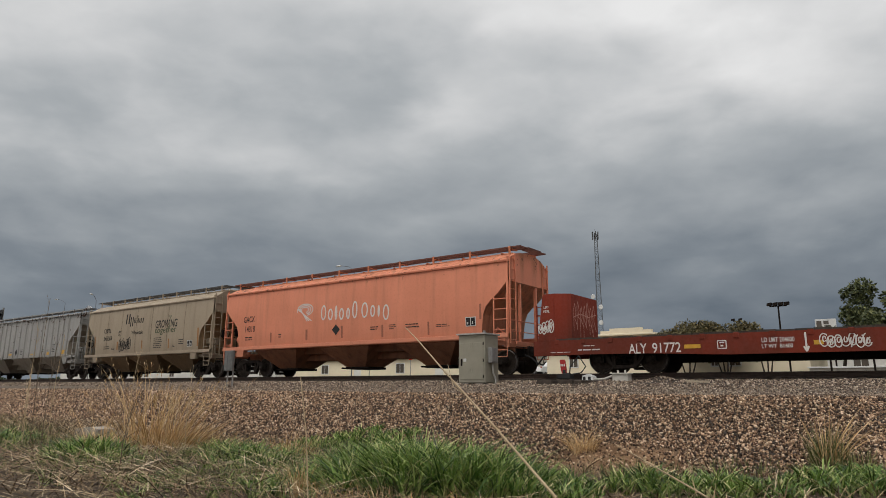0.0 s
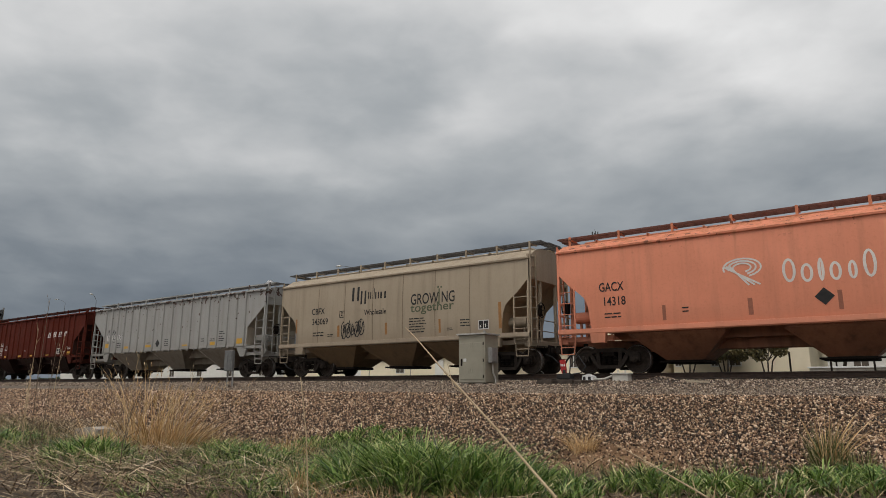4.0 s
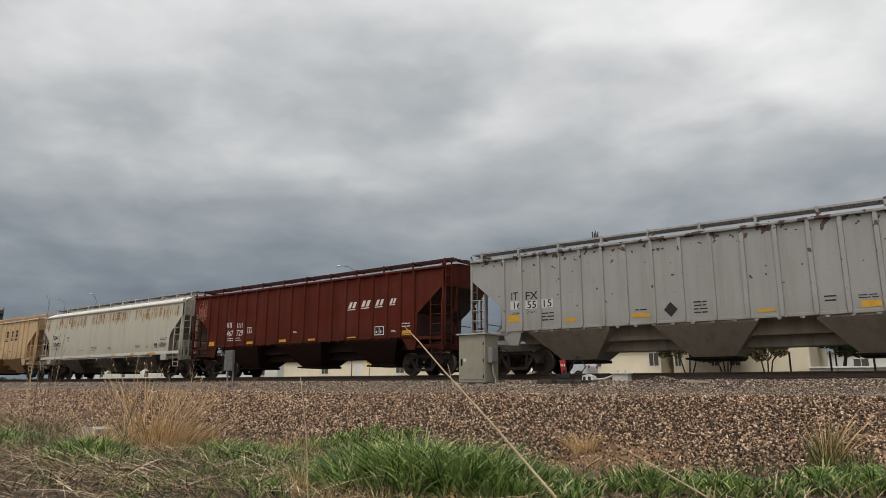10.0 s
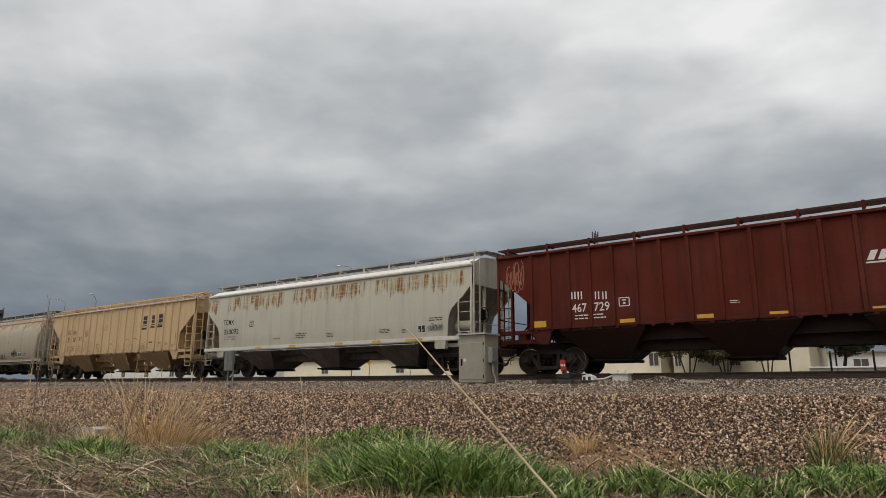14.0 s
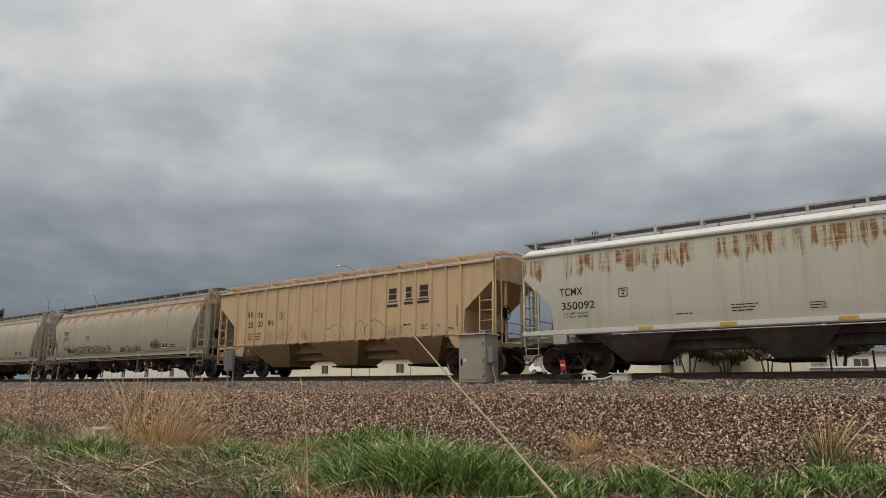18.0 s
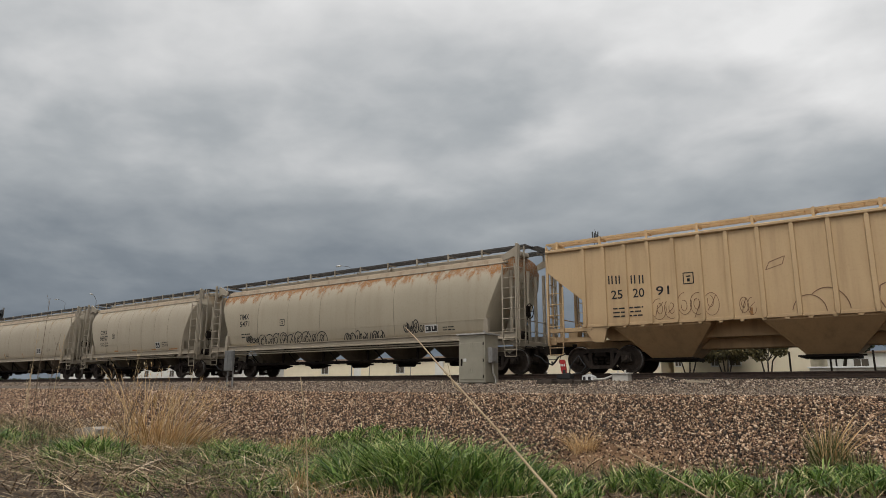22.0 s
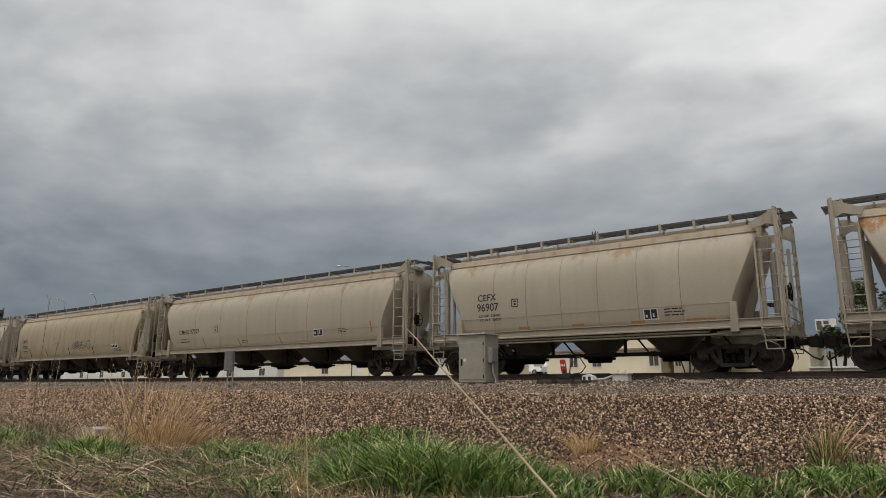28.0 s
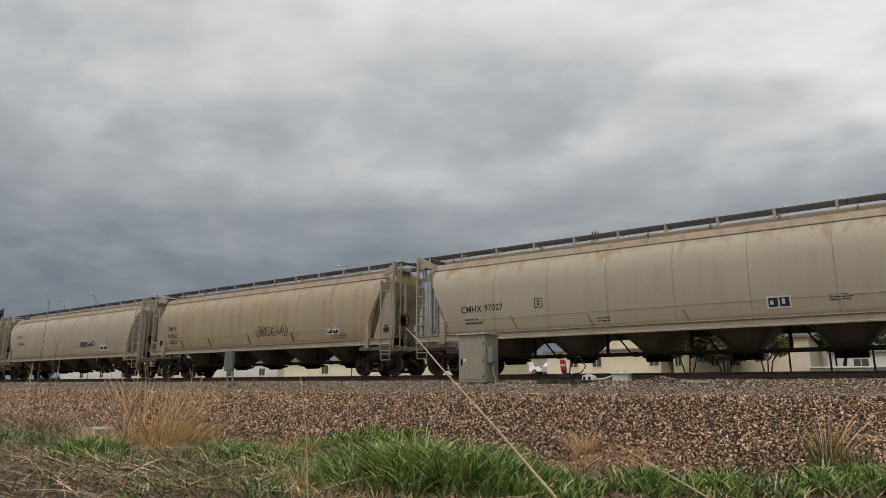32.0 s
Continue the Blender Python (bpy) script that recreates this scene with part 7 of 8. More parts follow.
def build_tower():
    x, y, z0, z1 = -64.7, 130.0, -0.6, 37.5
    t = thing("radio_tower", "tall grey lattice radio tower with dish antennas", "tower")
    legs = []
    for k in range(3):
        a = 2 * math.pi * k / 3 + 0.4
        p0, p1 = (x + 1.15 * math.cos(a), y + 1.15 * math.sin(a), z0), (x + 0.42 * math.cos(a), y + 0.42 * math.sin(a), z1)
        legs.append((Vector(p0), Vector(p1)))
        bm = bmesh.new()
        rod(bm, p0, p1, 0.085, 6)
        part("leg", bm, M_POLE, t)
    n = 26
    for k in range(n):
        bm = bmesh.new()
        for i in range(3):
            a0, a1 = legs[i][0].lerp(legs[i][1], k / n), legs[i][0].lerp(legs[i][1], (k + 1) / n)
            b0, b1 = legs[(i + 1) % 3][0].lerp(legs[(i + 1) % 3][1], k / n), legs[(i + 1) % 3][0].lerp(legs[(i + 1) % 3][1], (k + 1) / n)
            rod(bm, a0, b1, 0.035, 4)
            rod(bm, a1, b1, 0.03, 4)
        part("bracing", bm, M_POLE, t)
    for dx, z in ((-0.9, 21.7), (1.0, 19.0), (0.9, 15.2)):
        bm = bmesh.new()
        lathe(bm, [(y - 1.0, 0.55), (y - 0.9, 0.6), (y - 0.75, 0.4)], 14, z, x + dx)
        part("dish", bm, M_WHITE, t, "white dish antenna")
    bm = bmesh.new()
    for k in range(6):
        a = k * math.pi / 3
        box(bm, (x + 0.75 * math.cos(a) - 0.1, y + 0.75 * math.sin(a) - 0.1, 36.2), (x + 0.75 * math.cos(a) + 0.1, y + 0.75 * math.sin(a) + 0.1, 38.2))
    rod(bm, (x, y, 37.5), (x, y, 38.9), 0.05, 5)
    rod(bm, (x - 0.8, y, 37.0), (x + 0.8, y, 37.0), 0.05, 5)
    tagged(part("antenna_array", bm, M_POLE, t), kind="stuff")


M_LAMP_POST = plain("pale_galvanised_post", (0.16, 0.17, 0.185), None, 0.6, 0.2)


def street_lamp(x, y, z, arm, heading):
    t = thing("street_lamp", "grey steel street lamp with a cobra head", "street lamp", "street lamps")
    c, s = math.cos(heading), math.sin(heading)
    bm = bmesh.new()
    rod(bm, (x + arm * c, y + arm * s, gz(x, y) - 0.3), (x + arm * c, y + arm * s, z - 0.55), 0.045, 8, 0.028)
    part("pole", bm, M_LAMP_POST, t)
    bm = bmesh.new()
    pipe(bm, [(x + arm * c, y + arm * s, z - 0.6), (x + arm * 0.6 * c, y + arm * 0.6 * s, z - 0.2), (x + 0.3 * c, y + 0.3 * s, z)], 0.022, 6)
    part("arm", bm, M_LAMP_POST, t)
    bm = bmesh.new()
    m = Matrix.Translation((x, y, z)) @ Matrix.Rotation(heading, 4, "Z")
    box(bm, (-0.30, -0.11, -0.05), (0.22, 0.11, 0.06), 0.03)
    bmesh.ops.transform(bm, matrix=m, verts=list(bm.verts))
    part("lamp_head", bm, M_WHITE, t, "pale lamp head")


def flood_pole(x, y, z, lamps, w):
    t = thing("floodlight_pole", "dark pole with a row of floodlights", "floodlight", "floodlights")
    bm = bmesh.new()
    rod(bm, (x, y, gz(x, y) - 0.3), (x, y, z), 0.09, 8, 0.06)
    part("pole", bm, M_STEEL, t)
    bm = bmesh.new()
    box(bm, (x - w / 2, y - 0.05, z - 0.06), (x + w / 2, y + 0.05, z + 0.02))
    part("crossbar", bm, M_STEEL, t)
    for k in range(lamps):
        px = x - w / 2 + w * k / max(1, lamps - 1)
        bm = bmesh.new()
        prism(bm, [(px - 0.17, z + 0.02), (px + 0.17, z + 0.05), (px + 0.2, z + 0.28), (px - 0.14, z + 0.24)], y - 0.25, y + 0.12)
        part("floodlight", bm, M_STEEL, t)


def build_poles():
    street_lamp(-38.1, 15.0, 9.2, 2.0, -0.1)
    street_lamp(-79.8, 15.2, 10.3, 1.2, 2.2)
    street_lamp(-100.3, 20.0, 11.75, 2.0, 0.2)
    flood_pole(-9.3, 35.0, 5.95, 4, 1.25)
    flood_pole(-17.9, 60.0, 7.3, 2, 0.8)
    s = thing("billboard", "small white billboard with a dark picture", "billboard")
    bm = bmesh.new()
    box(bm, (-7.95, 44.0, 4.55), (-6.35, 44.15, 5.55), 0.02)
    part("board", bm, M_WHITE, s)
    bm = bmesh.new()
    for a, b, c, d in ((-7.85, 4.65, -7.45, 5.4), (-7.3, 5.1, -6.9, 5.4), (-7.2, 4.7, -6.75, 5.0)):
        box(bm, (a, 43.97, b), (c, 43.99, d))
    part("picture_patch", bm, M_WIN, s, "dark picture patches")
    bm = bmesh.new()
    for x in (-7.6, -6.7):
        rod(bm, (x, 44.2, -0.6), (x, 44.2, 5.4), 0.07, 7)
    part("post", bm, M_STEEL, s)
    g = thing("railway_signal", "dark railway signal mast with a hooded head", "signal")
    x, y = -74.3, 4.2
    bm = bmesh.new()
    rod(bm, (x, y, -0.7), (x, y, 7.2), 0.09, 8)
    part("mast", bm, M_GALV, g)
    bm = bmesh.new()
    rod(bm, (x, y - 0.12, 6.5), (x, y - 0.2, 6.5), 0.5, 18)
    rod(bm, (x, y - 0.2, 6.55), (x, y - 0.55, 6.5), 0.17, 10)
    part("head", bm, M_BLACK, g, "black round signal head")
    for x, y, z, kind in ((-38.6, 19.5, 1.75, 0), (-34.48, 20.0, 2.05, 1)):
        t = thing("road_sign", "yellow diamond warning sign on a post" if kind == 0 else "bright red octagonal sign on a post", "road sign")
        bm = bmesh.new()
        rod(bm, (x, y, gz(x, y) - 0.2), (x, y, z + 0.2), 0.03, 6)
        part("post", bm, M_GALV, t)
        bm = bmesh.new()
        shape = [(x, z - 0.42), (x + 0.42, z), (x, z + 0.42), (x - 0.42, z)] if kind == 0 else [(x + 0.34 * math.cos(radians(22.5 + 45 * k)), z + 0.34 * math.sin(radians(22.5 + 45 * k))) for k in range(8)]
        prism(bm, shape, y - 0.06, y - 0.03)
        part("plate", bm, M_REFLECT if kind == 0 else M_SIGN_RED, t)
        bm = bmesh.new()
        if kind == 0:
            rod(bm, (x - 0.18, y - 0.065, z - 0.18), (x + 0.18, y - 0.065, z + 0.18), 0.03, 4)
            rod(bm, (x + 0.18, y - 0.065, z - 0.18), (x - 0.18, y - 0.065, z + 0.18), 0.03, 4)
        else:
            box(bm, (x - 0.2, y - 0.07, z - 0.06), (x + 0.2, y - 0.062, z + 0.06))
        part("symbol", bm, M_BLACK if kind == 0 else M_WHITE, t)


# vehicles on the street side
M_SILVER, _n, _l, _b = mat("silver_car_paint", 0.3, 0.5)
_b.inputs["Base Color"].default_value = (0.55, 0.55, 0.56, 1)
M_CARWHITE, _n, _l, _b = mat("white_car_paint", 0.3)
_b.inputs["Base Color"].default_value = (0.75, 0.74, 0.72, 1)
M_TYRE = plain("tyre_rubber", (0.02, 0.02, 0.02), None, 0.9)
M_LAMP_RED = plain("red_lens", (0.4, 0.02, 0.02), None, 0.3)


def vehicle(name, label, at, body_outline, glass, paint_m, length):
    """Side outline in (x, z), nose to -x; glass: side window outlines."""
    v = thing(name, label, "car", "street vehicles", at)
    bm = bmesh.new()
    rings = []
    for y, k in ((-0.9, 0.94), (-0.78, 1.0), (0.78, 1.0), (0.9, 0.94)):
        rings.append([(x * (0.99 if k < 1 else 1), y * (1.0 if z < 1.0 else 0.86), z if z < 1.0 else 1.0 + (z - 1.0) * (0.97 if k < 1 else 1.0)) for x, z in body_outline])
    loft(bm, rings)
    part("body", bm, paint_m, v)
    for g in glass:
        for s in (-1, 1):
            bm = bmesh.new()
            prism(bm, g, s * 0.775, s * 0.805)
            part("side_window", bm, M_WIN, v)
    for x in (-length * 0.3, length * 0.3):
        for s in (-1, 1):
            bm = bmesh.new()
            lathe(bm, [(s * 0.68, 0.2), (s * 0.68, 0.33), (s * 0.72, 0.35), (s * 0.88, 0.35), (s * 0.91, 0.32), (s * 0.91, 0.22)], 20, 0.35, x)
            w = part("wheel", bm, M_TYRE, v)
            bm = bmesh.new()
            lathe(bm, [(s * 0.86, 0.06), (s * 0.90, 0.21), (s * 0.93, 0.20), (s * 0.92, 0.05)], 12, 0.35, x)
            part("rim", bm, M_GALV, w)
    for s in (-1, 1):
        bm = bmesh.new()
        box(bm, (length / 2 - 0.16, s * 0.72 - 0.12, 0.85), (length / 2 + 0.0, s * 0.72 + 0.12, 1.05))
        part("tail_light", bm, M_LAMP_RED, v)
        bm = bmesh.new()
        box(bm, (-length / 2 + 0.02, s * 0.66 - 0.15, 0.62), (-length / 2 + 0.14, s * 0.66 + 0.15, 0.76))
        part("headlight", bm, M_WHITE, v)
    return v


SUV_OUT = [(-1.98, 0.28), (1.98, 0.28), (2.00, 0.66), (1.94, 0.99), (1.68, 1.46), (1.38, 1.58), (0.17, 1.60), (-0.30, 1.49), (-0.90, 1.05), (-1.76, 0.86), (-1.98, 0.66)]
SUV_GLASS = [[(-0.73, 1.03), (0.09, 1.03), (0.09, 1.47), (-0.26, 1.43)], [(0.15, 1.03), (0.86, 1.03), (0.86, 1.49), (0.15, 1.49)], [(0.95, 1.05), (1.50, 1.13), (1.38, 1.43), (0.95, 1.48)]]
SUV = vehicle("suv", "silver sport utility vehicle driving on the street", (79.95, 23.5, 0.08), SUV_OUT, SUV_GLASS, M_SILVER, 3.95)
PICK_OUT = [(-2.7, 0.4), (2.7, 0.4), (2.72, 1.05), (0.75, 1.07), (0.55, 1.7), (-0.55, 1.72), (-1.1, 1.15), (-2.55, 1.02), (-2.72, 0.8)]
PICK_GLASS = [[(-0.95, 1.15), (-0.2, 1.15), (-0.2, 1.6), (-0.55, 1.6)], [(-0.1, 1.15), (0.5, 1.15), (0.42, 1.6), (-0.1, 1.6)]]


def build_parked():
    vehicle("pickup_truck", "white pickup truck parked by the shed", (-44.9, 58.0, 1.3), PICK_OUT, PICK_GLASS, M_CARWHITE, 5.4)
    a = vehicle("pickup_truck", "white pickup truck parked behind another", (-43.2, 62.0, 1.3), PICK_OUT, PICK_GLASS, M_CARWHITE, 5.4)
    a.location.z = gz(-43.2, 62.0)
    a.rotation_euler.z = 0.9
    vehicle("suv", "dark parked car at the roadside", (-53.5, 60.0, 1.35), SUV_OUT, SUV_GLASS, M_WIN, 3.95)


def leaf_cloud(name, clumps, count, size, material, parent, seed, flat=0.75):
    """Many small leaves round the clump centres (x, y, z, radius)."""
    rng = np.random.default_rng(seed)
    c = np.asarray(clumps)
    w = c[:, 3] ** 2
    idx = rng.choice(len(c), count, p=w / w.sum())
    d = rng.normal(size=(count, 3))
    d /= np.linalg.norm(d, axis=1)[:, None]
    rad = c[idx, 3] * rng.uniform(0.35, 1.0, count) ** 0.6
    p = c[idx, :3] + d * rad[:, None] * np.array([1, 1, flat])
    a = rng.normal(size=(count, 3))
    a /= np.linalg.norm(a, axis=1)[:, None]
    b = np.cross(a, rng.normal(size=(count, 3)))
    b /= np.linalg.norm(b, axis=1)[:, None]
    s = size * rng.uniform(0.6, 1.4, count)[:, None]
    v = np.stack([p - a * s, p + b * s * 0.45, p + a * s, p - b * s * 0.45], 1)
    f = np.arange(count * 4).reshape(-1, 4)
    ob = raw(name, v.reshape(-1, 3), f, material, parent)
    return ob


M_LEAF = island("dark_green_leaves", [(0.0, (0.018, 0.03, 0.009)), (0.6, (0.04, 0.06, 0.018)), (1.0, (0.085, 0.10, 0.035))], 0.6, 2.0, 0)
M_LEAF_O = island("olive_brown_leaves", [(0.0, (0.05, 0.045, 0.016)), (0.6, (0.12, 0.10, 0.036)), (1.0, (0.21, 0.16, 0.06))], 0.7, 2.0, 0)
M_LEAF_Y = island("mid_green_leaves", [(0.0, (0.03, 0.042, 0.012)), (0.6, (0.085, 0.105, 0.032)), (1.0, (0.19, 0.20, 0.075))], 0.6, 2.0, 0)


def tree(label, x, y, trunks, height, crown_r, crown_z, leaves, size, material, seed, flat=0.75):
    t = thing("tree", label, "tree")
    r = random.Random(seed)
    z0 = gz(x, y) - 0.1
    clumps = []
    bm = bmesh.new()
    for k in range(trunks):
        a = 2 * math.pi * k / trunks + r.random()
        base = (x + 0.12 * math.cos(a) * (trunks > 1), y + 0.12 * math.sin(a) * (trunks > 1), z0)
        fork = (x + crown_r * 0.25 * math.cos(a), y + crown_r * 0.25 * math.sin(a), z0 + (crown_z - z0) * 0.62)
        th = 0.16 if trunks == 1 else 0.06
        rod(bm, base, fork, th, 7, th * 0.7)
        for q in range(5):
            b = a + r.uniform(-1.3, 1.3)
            tip = (fork[0] + crown_r * r.uniform(0.3, 0.75) * math.cos(b), fork[1] + crown_r * r.uniform(0.3, 0.75) * math.sin(b), crown_z + r.uniform(-0.35, 0.6) * (height - crown_z))
            rod(bm, fork, tip, th * 0.6, 6, th * 0.2)
            clumps.append((*tip, crown_r * r.uniform(0.28, 0.45)))
    part("trunk", bm, M_BARK, t)
    for _ in range(16):
        a, q = r.uniform(0, 2 * math.pi), crown_r * math.sqrt(r.random()) * 0.85
        zz = crown_z + r.uniform(-0.6, 0.8) * (height - crown_z) * (1 - (q / crown_r) ** 2)
        clumps.append((x + q * math.cos(a), y + q * math.sin(a), zz, crown_r * r.uniform(0.2, 0.36)))
    leaf_cloud("crown", clumps, leaves, size, material, t, seed, flat)


def build_trees():
    tree("small crape myrtle with several bare trunks and olive leaves", -14.35, 27.3, 4, 4.6, 2.5, 2.75, 12000, 0.12, M_LEAF_O, 1)
    tree("small crape myrtle with several bare trunks and olive leaves", -11.75, 27.3, 4, 4.5, 2.4, 2.65, 11000, 0.12, M_LEAF_O, 2)
    tree("small crape myrtle with olive leaves beside the street", -9.09, 27.3, 3, 3.4, 1.4, 2.2, 3000, 0.12, M_LEAF_O, 3)
    tree("rounded mid-green tree beside the street", -2.6, 30.0, 1, 7.0, 2.7, 4.4, 9000, 0.14, M_LEAF_Y, 4, 0.9)
    tree("rounded mid-green tree beside the street", 1.2, 32.0, 1, 6.6, 2.6, 4.2, 7500, 0.14, M_LEAF_Y, 5, 0.9)
    tree("dark green street tree behind the wall", -5.6, 36.0, 1, 4.4, 2.0, 3.0, 5000, 0.15, M_LEAF, 6)
    tree("distant dark green tree by the crossing", -46.0, 44.0, 1, 4.6, 2.4, 3.0, 4000, 0.16, M_LEAF, 7)
    r = random.Random(5)
    far = []
    for k in range(260):
        x = -900 + 1300 * k / 260 + r.uniform(-3, 3)
        y = 175 + r.uniform(0, 30)
        far.append((x, y, 2.2 + r.uniform(0, 1.6), r.uniform(2.0, 3.6)))
    belt = leaf_cloud("far_trees", far, 30000, 0.9, M_LEAF, None, 12)
    tagged(belt, "distant dark belt of trees", "trees", kind="stuff")
    rows = []
    r = random.Random(77)
    for _ in range(5000):
        x, y = r.uniform(-60, -14), r.uniform(3.2, 12)
        h = r.uniform(0.2, 0.55)
        if noise.noise((x * 0.25, y * 0.25, 5)) > 0.05:
            rows.append((x, y, gz(x, y), h, h * 0.3, r.uniform(0, 6.28), 0.03))
    blade_mesh("far_weeds", "dry weeds along the far side of the track", rows, M_OLIVE, 9)


build_street()
build_buildings()
build_tower()
build_poles()
build_parked()
build_trees()


# ---- sky: a cloud layer that drifts ----
def build_clouds():
    rings, segs = 26, 48
    A, H = 3300.0, 950.0
    verts, faces = [], []
    mid = math.atan2(VIEW.y, VIEW.x)
    for i in range(rings + 1):
        el = radians(-2 + 72 * i / rings)
        for j in range(segs + 1):
            az = mid + radians(-80 + 160 * j / segs)
            verts.append((A * math.cos(el) * math.cos(az), A * math.cos(el) * math.sin(az), H * math.sin(el)))
    w = segs + 1
    faces = [(i * w + j, i * w + j + 1, (i + 1) * w + j + 1, (i + 1) * w + j) for i in range(rings) for j in range(segs)]
    m = bpy.data.materials.new("storm_clouds")
    m.use_nodes = True
    n, l = m.node_tree.nodes, m.node_tree.links
    n.remove(n["Principled BSDF"])
    em = n.new("ShaderNodeEmission")
    l.new(em.outputs[0], n["Material Output"].inputs["Surface"])
    tc = n.new("ShaderNodeTexCoord").outputs["Object"]
    sep = n.new("ShaderNodeSeparateXYZ")
    l.new(tc, sep.inputs[0])
    def along(dx, dy):
        return calc(n, l, "ADD", calc(n, l, "MULTIPLY", sep.outputs["X"], dx), calc(n, l, "MULTIPLY", sep.outputs["Y"], dy))
    depth = calc(n, l, "MAXIMUM", along(-math.sin(YAW), math.cos(YAW)), 200.0)
    u = calc(n, l, "DIVIDE", along(math.cos(YAW), math.sin(YAW)), depth)
    v = calc(n, l, "DIVIDE", sep.outputs["Z"], depth)
    near = calc(n, l, "DIVIDE", 1.0, calc(n, l, "ADD", v, 0.55))
    com = n.new("ShaderNodeCombineXYZ")
    l.new(calc(n, l, "MULTIPLY", u, near), com.inputs[0])
    l.new(calc(n, l, "MULTIPLY", near, 1.75), com.inputs[1])
    move = n.new("ShaderNodeMapping")
    move.inputs["Location"].default_value = (3.1, 1.7, 0)
    l.new(com.outputs[0], move.inputs["Vector"])
    q = move.outputs[0]
    wide = noise_node(n, l, q, 1.1, 2, 0.5)
    soft = noise_node(n, l, q, 2.6, 5, 0.45, warp=0.25)
    puff = noise_node(n, l, q, 5.5, 4, 0.45, warp=0.3)
    wisp = noise_node(n, l, q, 13.0, 4, 0.5, warp=0.2)
    up = calc(n, l, "POWER", calc(n, l, "MAXIMUM", calc(n, l, "DIVIDE", sep.outputs["Z"], 950.0), 0.0), 3.0)
    tone = calc(n, l, "ADD", calc(n, l, "MULTIPLY", up, 0.94), 0.115)
    for layer, amount in ((wide, 0.20), (soft, 0.36), (puff, 0.30), (wisp, 0.13)):
        tone = calc(n, l, "ADD", tone, calc(n, l, "MULTIPLY", calc(n, l, "SUBTRACT", layer, 0.5), amount))
    # thick and thin places in the layer: across, up, half width, half height, lighter or darker
    ragged_u = calc(n, l, "ADD", u, calc(n, l, "MULTIPLY", calc(n, l, "SUBTRACT", puff, 0.5), 0.22))
    ragged_v = calc(n, l, "ADD", v, calc(n, l, "MULTIPLY", calc(n, l, "SUBTRACT", soft, 0.5), 0.12))
    for bu, bv, ru, rv, amount in ((0.52, 0.52, 0.17, 0.08, 0.135), (0.40, 0.62, 0.20, 0.05, 0.060), (0.0, 0.45, 0.07, 0.04, 0.135), (-0.55, 0.385, 0.24, 0.035, 0.098), (-0.24, 0.375, 0.16, 0.028, 0.075),
                                   (-0.13, 0.47, 0.10, 0.05, -0.098), (0.16, 0.55, 0.22, 0.05, -0.075), (-0.34, 0.305, 0.20, 0.025, -0.090), (0.60, 0.38, 0.22, 0.06, -0.060), (-0.50, 0.52, 0.22, 0.035, -0.04), (-0.98, 0.56, 0.28, 0.12, 0.14), (-0.92, 0.38, 0.22, 0.05, 0.08),
                                   (0.34, 0.33, 0.26, 0.03, -0.038), (-0.6, 0.24, 0.25, 0.02, 0.045), (-0.20, 0.60, 0.20, 0.06, -0.105), (0.05, 0.29, 0.15, 0.03, 0.045)):
        du = calc(n, l, "DIVIDE", calc(n, l, "SUBTRACT", ragged_u, bu), ru)
        dv = calc(n, l, "DIVIDE", calc(n, l, "SUBTRACT", ragged_v, bv), rv)
        r2 = calc(n, l, "ADD", calc(n, l, "MULTIPLY", du, du), calc(n, l, "MULTIPLY", dv, dv))
        tone = calc(n, l, "ADD", tone, calc(n, l, "MULTIPLY", calc(n, l, "POWER", 2.718, calc(n, l, "MULTIPLY", r2, -1.0)), amount))
    side = calc(n, l, "ADD", calc(n, l, "MULTIPLY", sep.outputs["X"], math.cos(YAW) / 1500), calc(n, l, "MULTIPLY", sep.outputs["Y"], math.sin(YAW) / 1500))
    tone = calc(n, l, "ADD", tone, calc(n, l, "MULTIPLY", calc(n, l, "MULTIPLY", calc(n, l, "ADD", calc(n, l, "MULTIPLY", side, 0.3), calc(n, l, "MULTIPLY", calc(n, l, "ABSOLUTE", side, 0.0), 0.5)), up), 0.36))
    tone = calc(n, l, "ADD", tone, calc(n, l, "MULTIPLY", calc(n, l, "MAXIMUM", calc(n, l, "MULTIPLY", side, -1.0), 0.0), calc(n, l, "MULTIPLY", calc(n, l, "SUBTRACT", 1.0, up), 0.06)))
    c = ramp(n, l, tone, [(0.0, (0.10, 0.128, 0.162)), (0.3, (0.215, 0.245, 0.277)), (0.6, (0.40, 0.425, 0.445)), (0.85, (0.66, 0.665, 0.67)), (1.0, (0.82, 0.82, 0.82))])
    l.new(c, em.inputs["Color"])
    ob = raw("backdrop_clouds", verts, faces, m, smooth=True)
    return tagged(ob, "dark grey storm clouds drifting over the horizon", "sky", kind="structure")


CLOUDS = build_clouds()


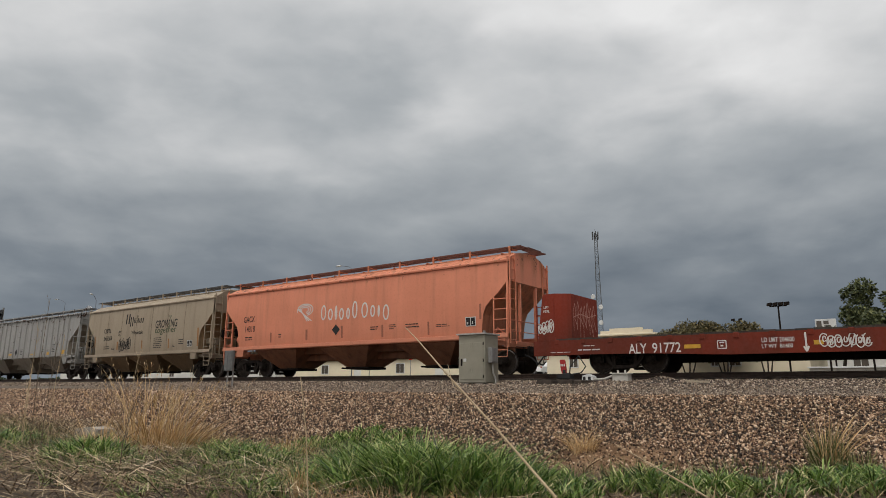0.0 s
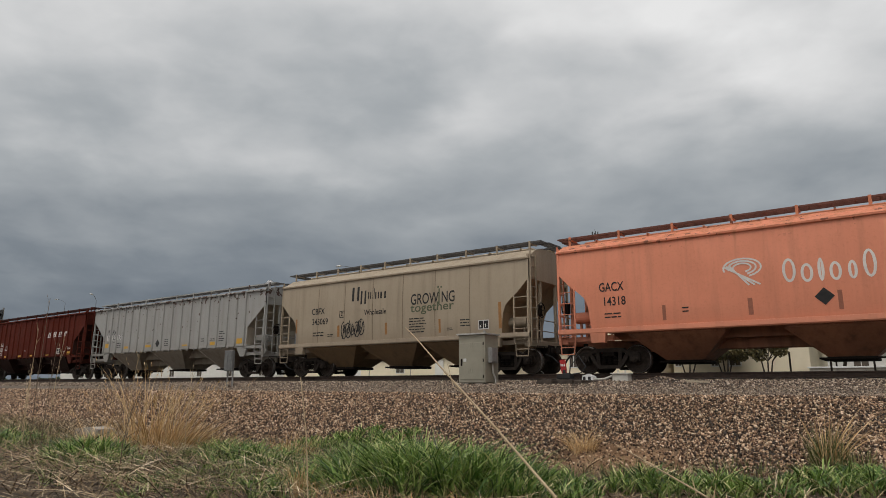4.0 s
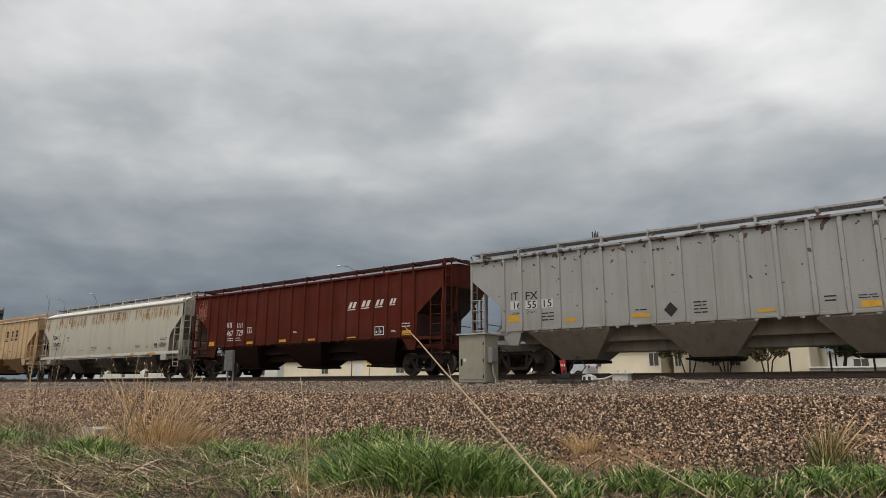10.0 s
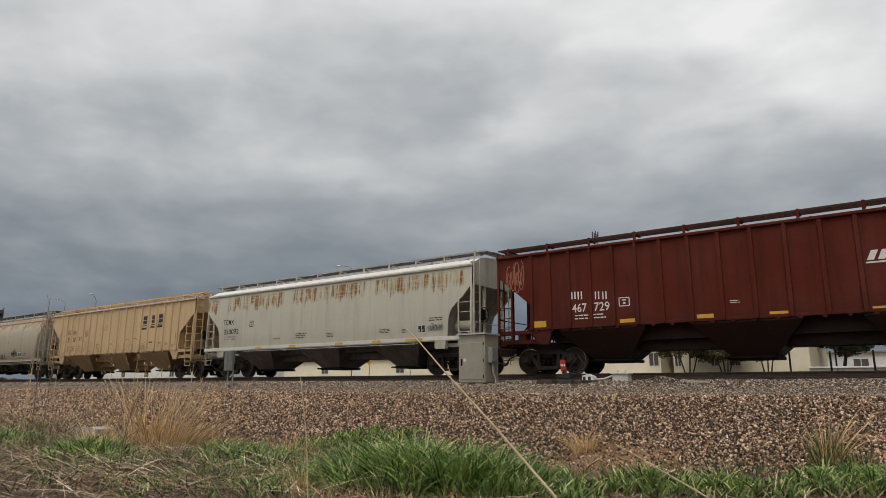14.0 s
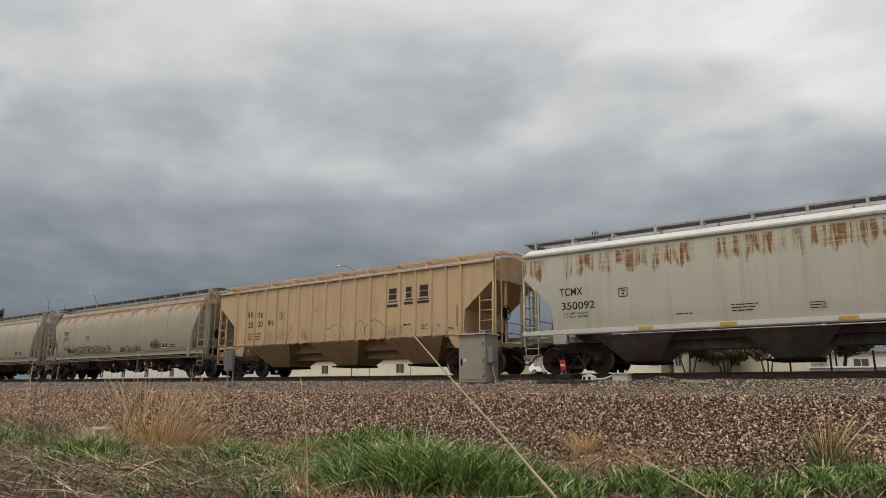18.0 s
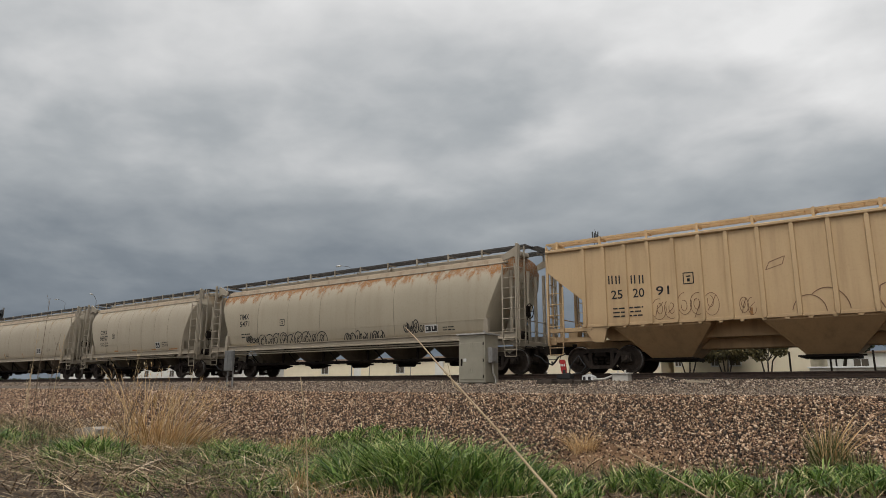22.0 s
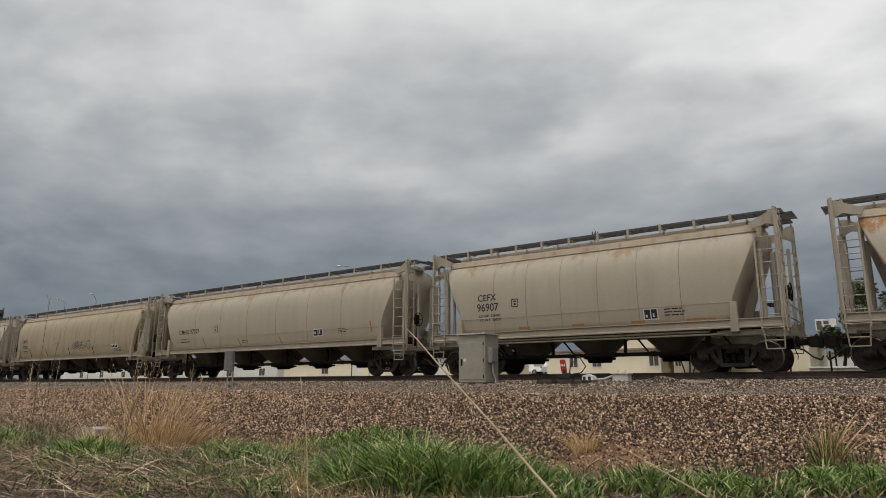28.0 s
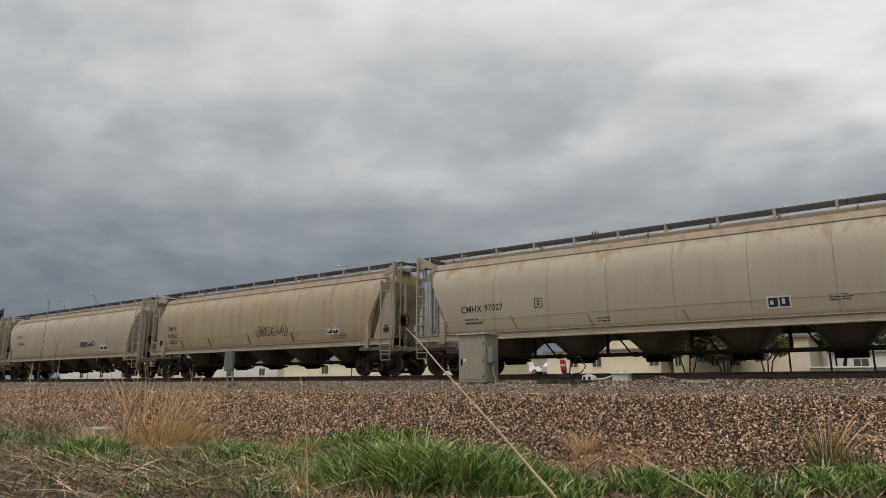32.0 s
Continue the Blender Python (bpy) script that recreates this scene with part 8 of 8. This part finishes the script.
# ---- what moves ----
def motions():
    flat_right = Vector((math.cos(YAW), math.sin(YAW), 0))
    ahead = Vector((-math.sin(YAW), math.cos(YAW), 0))
    rows = []
    for t in range(0, 33, 8):
        p = (flat_right * 500 + ahead * 215) * t / 32
        rows.append((t, pose(p.x, p.y, 0)))
    walk(CLOUDS, rows)
    walk(SUV, [(t, pose(79.95 - 10.2 * t, 23.5, 0.08)) for t in range(0, 33, 4)])
    for car in CARS:
        x, y, z = car.location
        walk(car, [(t, pose(x + train_shift(t), y, z)) for t in range(0, 33, 2)])
    steps = 232
    for w, x in WHEELSETS:
        rows = []
        for k in range(steps + 1):
            t = 32.0 * k / steps
            t = round(t * FPS) / FPS
            rows.append((t, pose(x, 0, WHEEL_R) @ Matrix.Rotation(train_shift(t) / WHEEL_R, 4, "Y")))
        walk(w, rows)


motions()
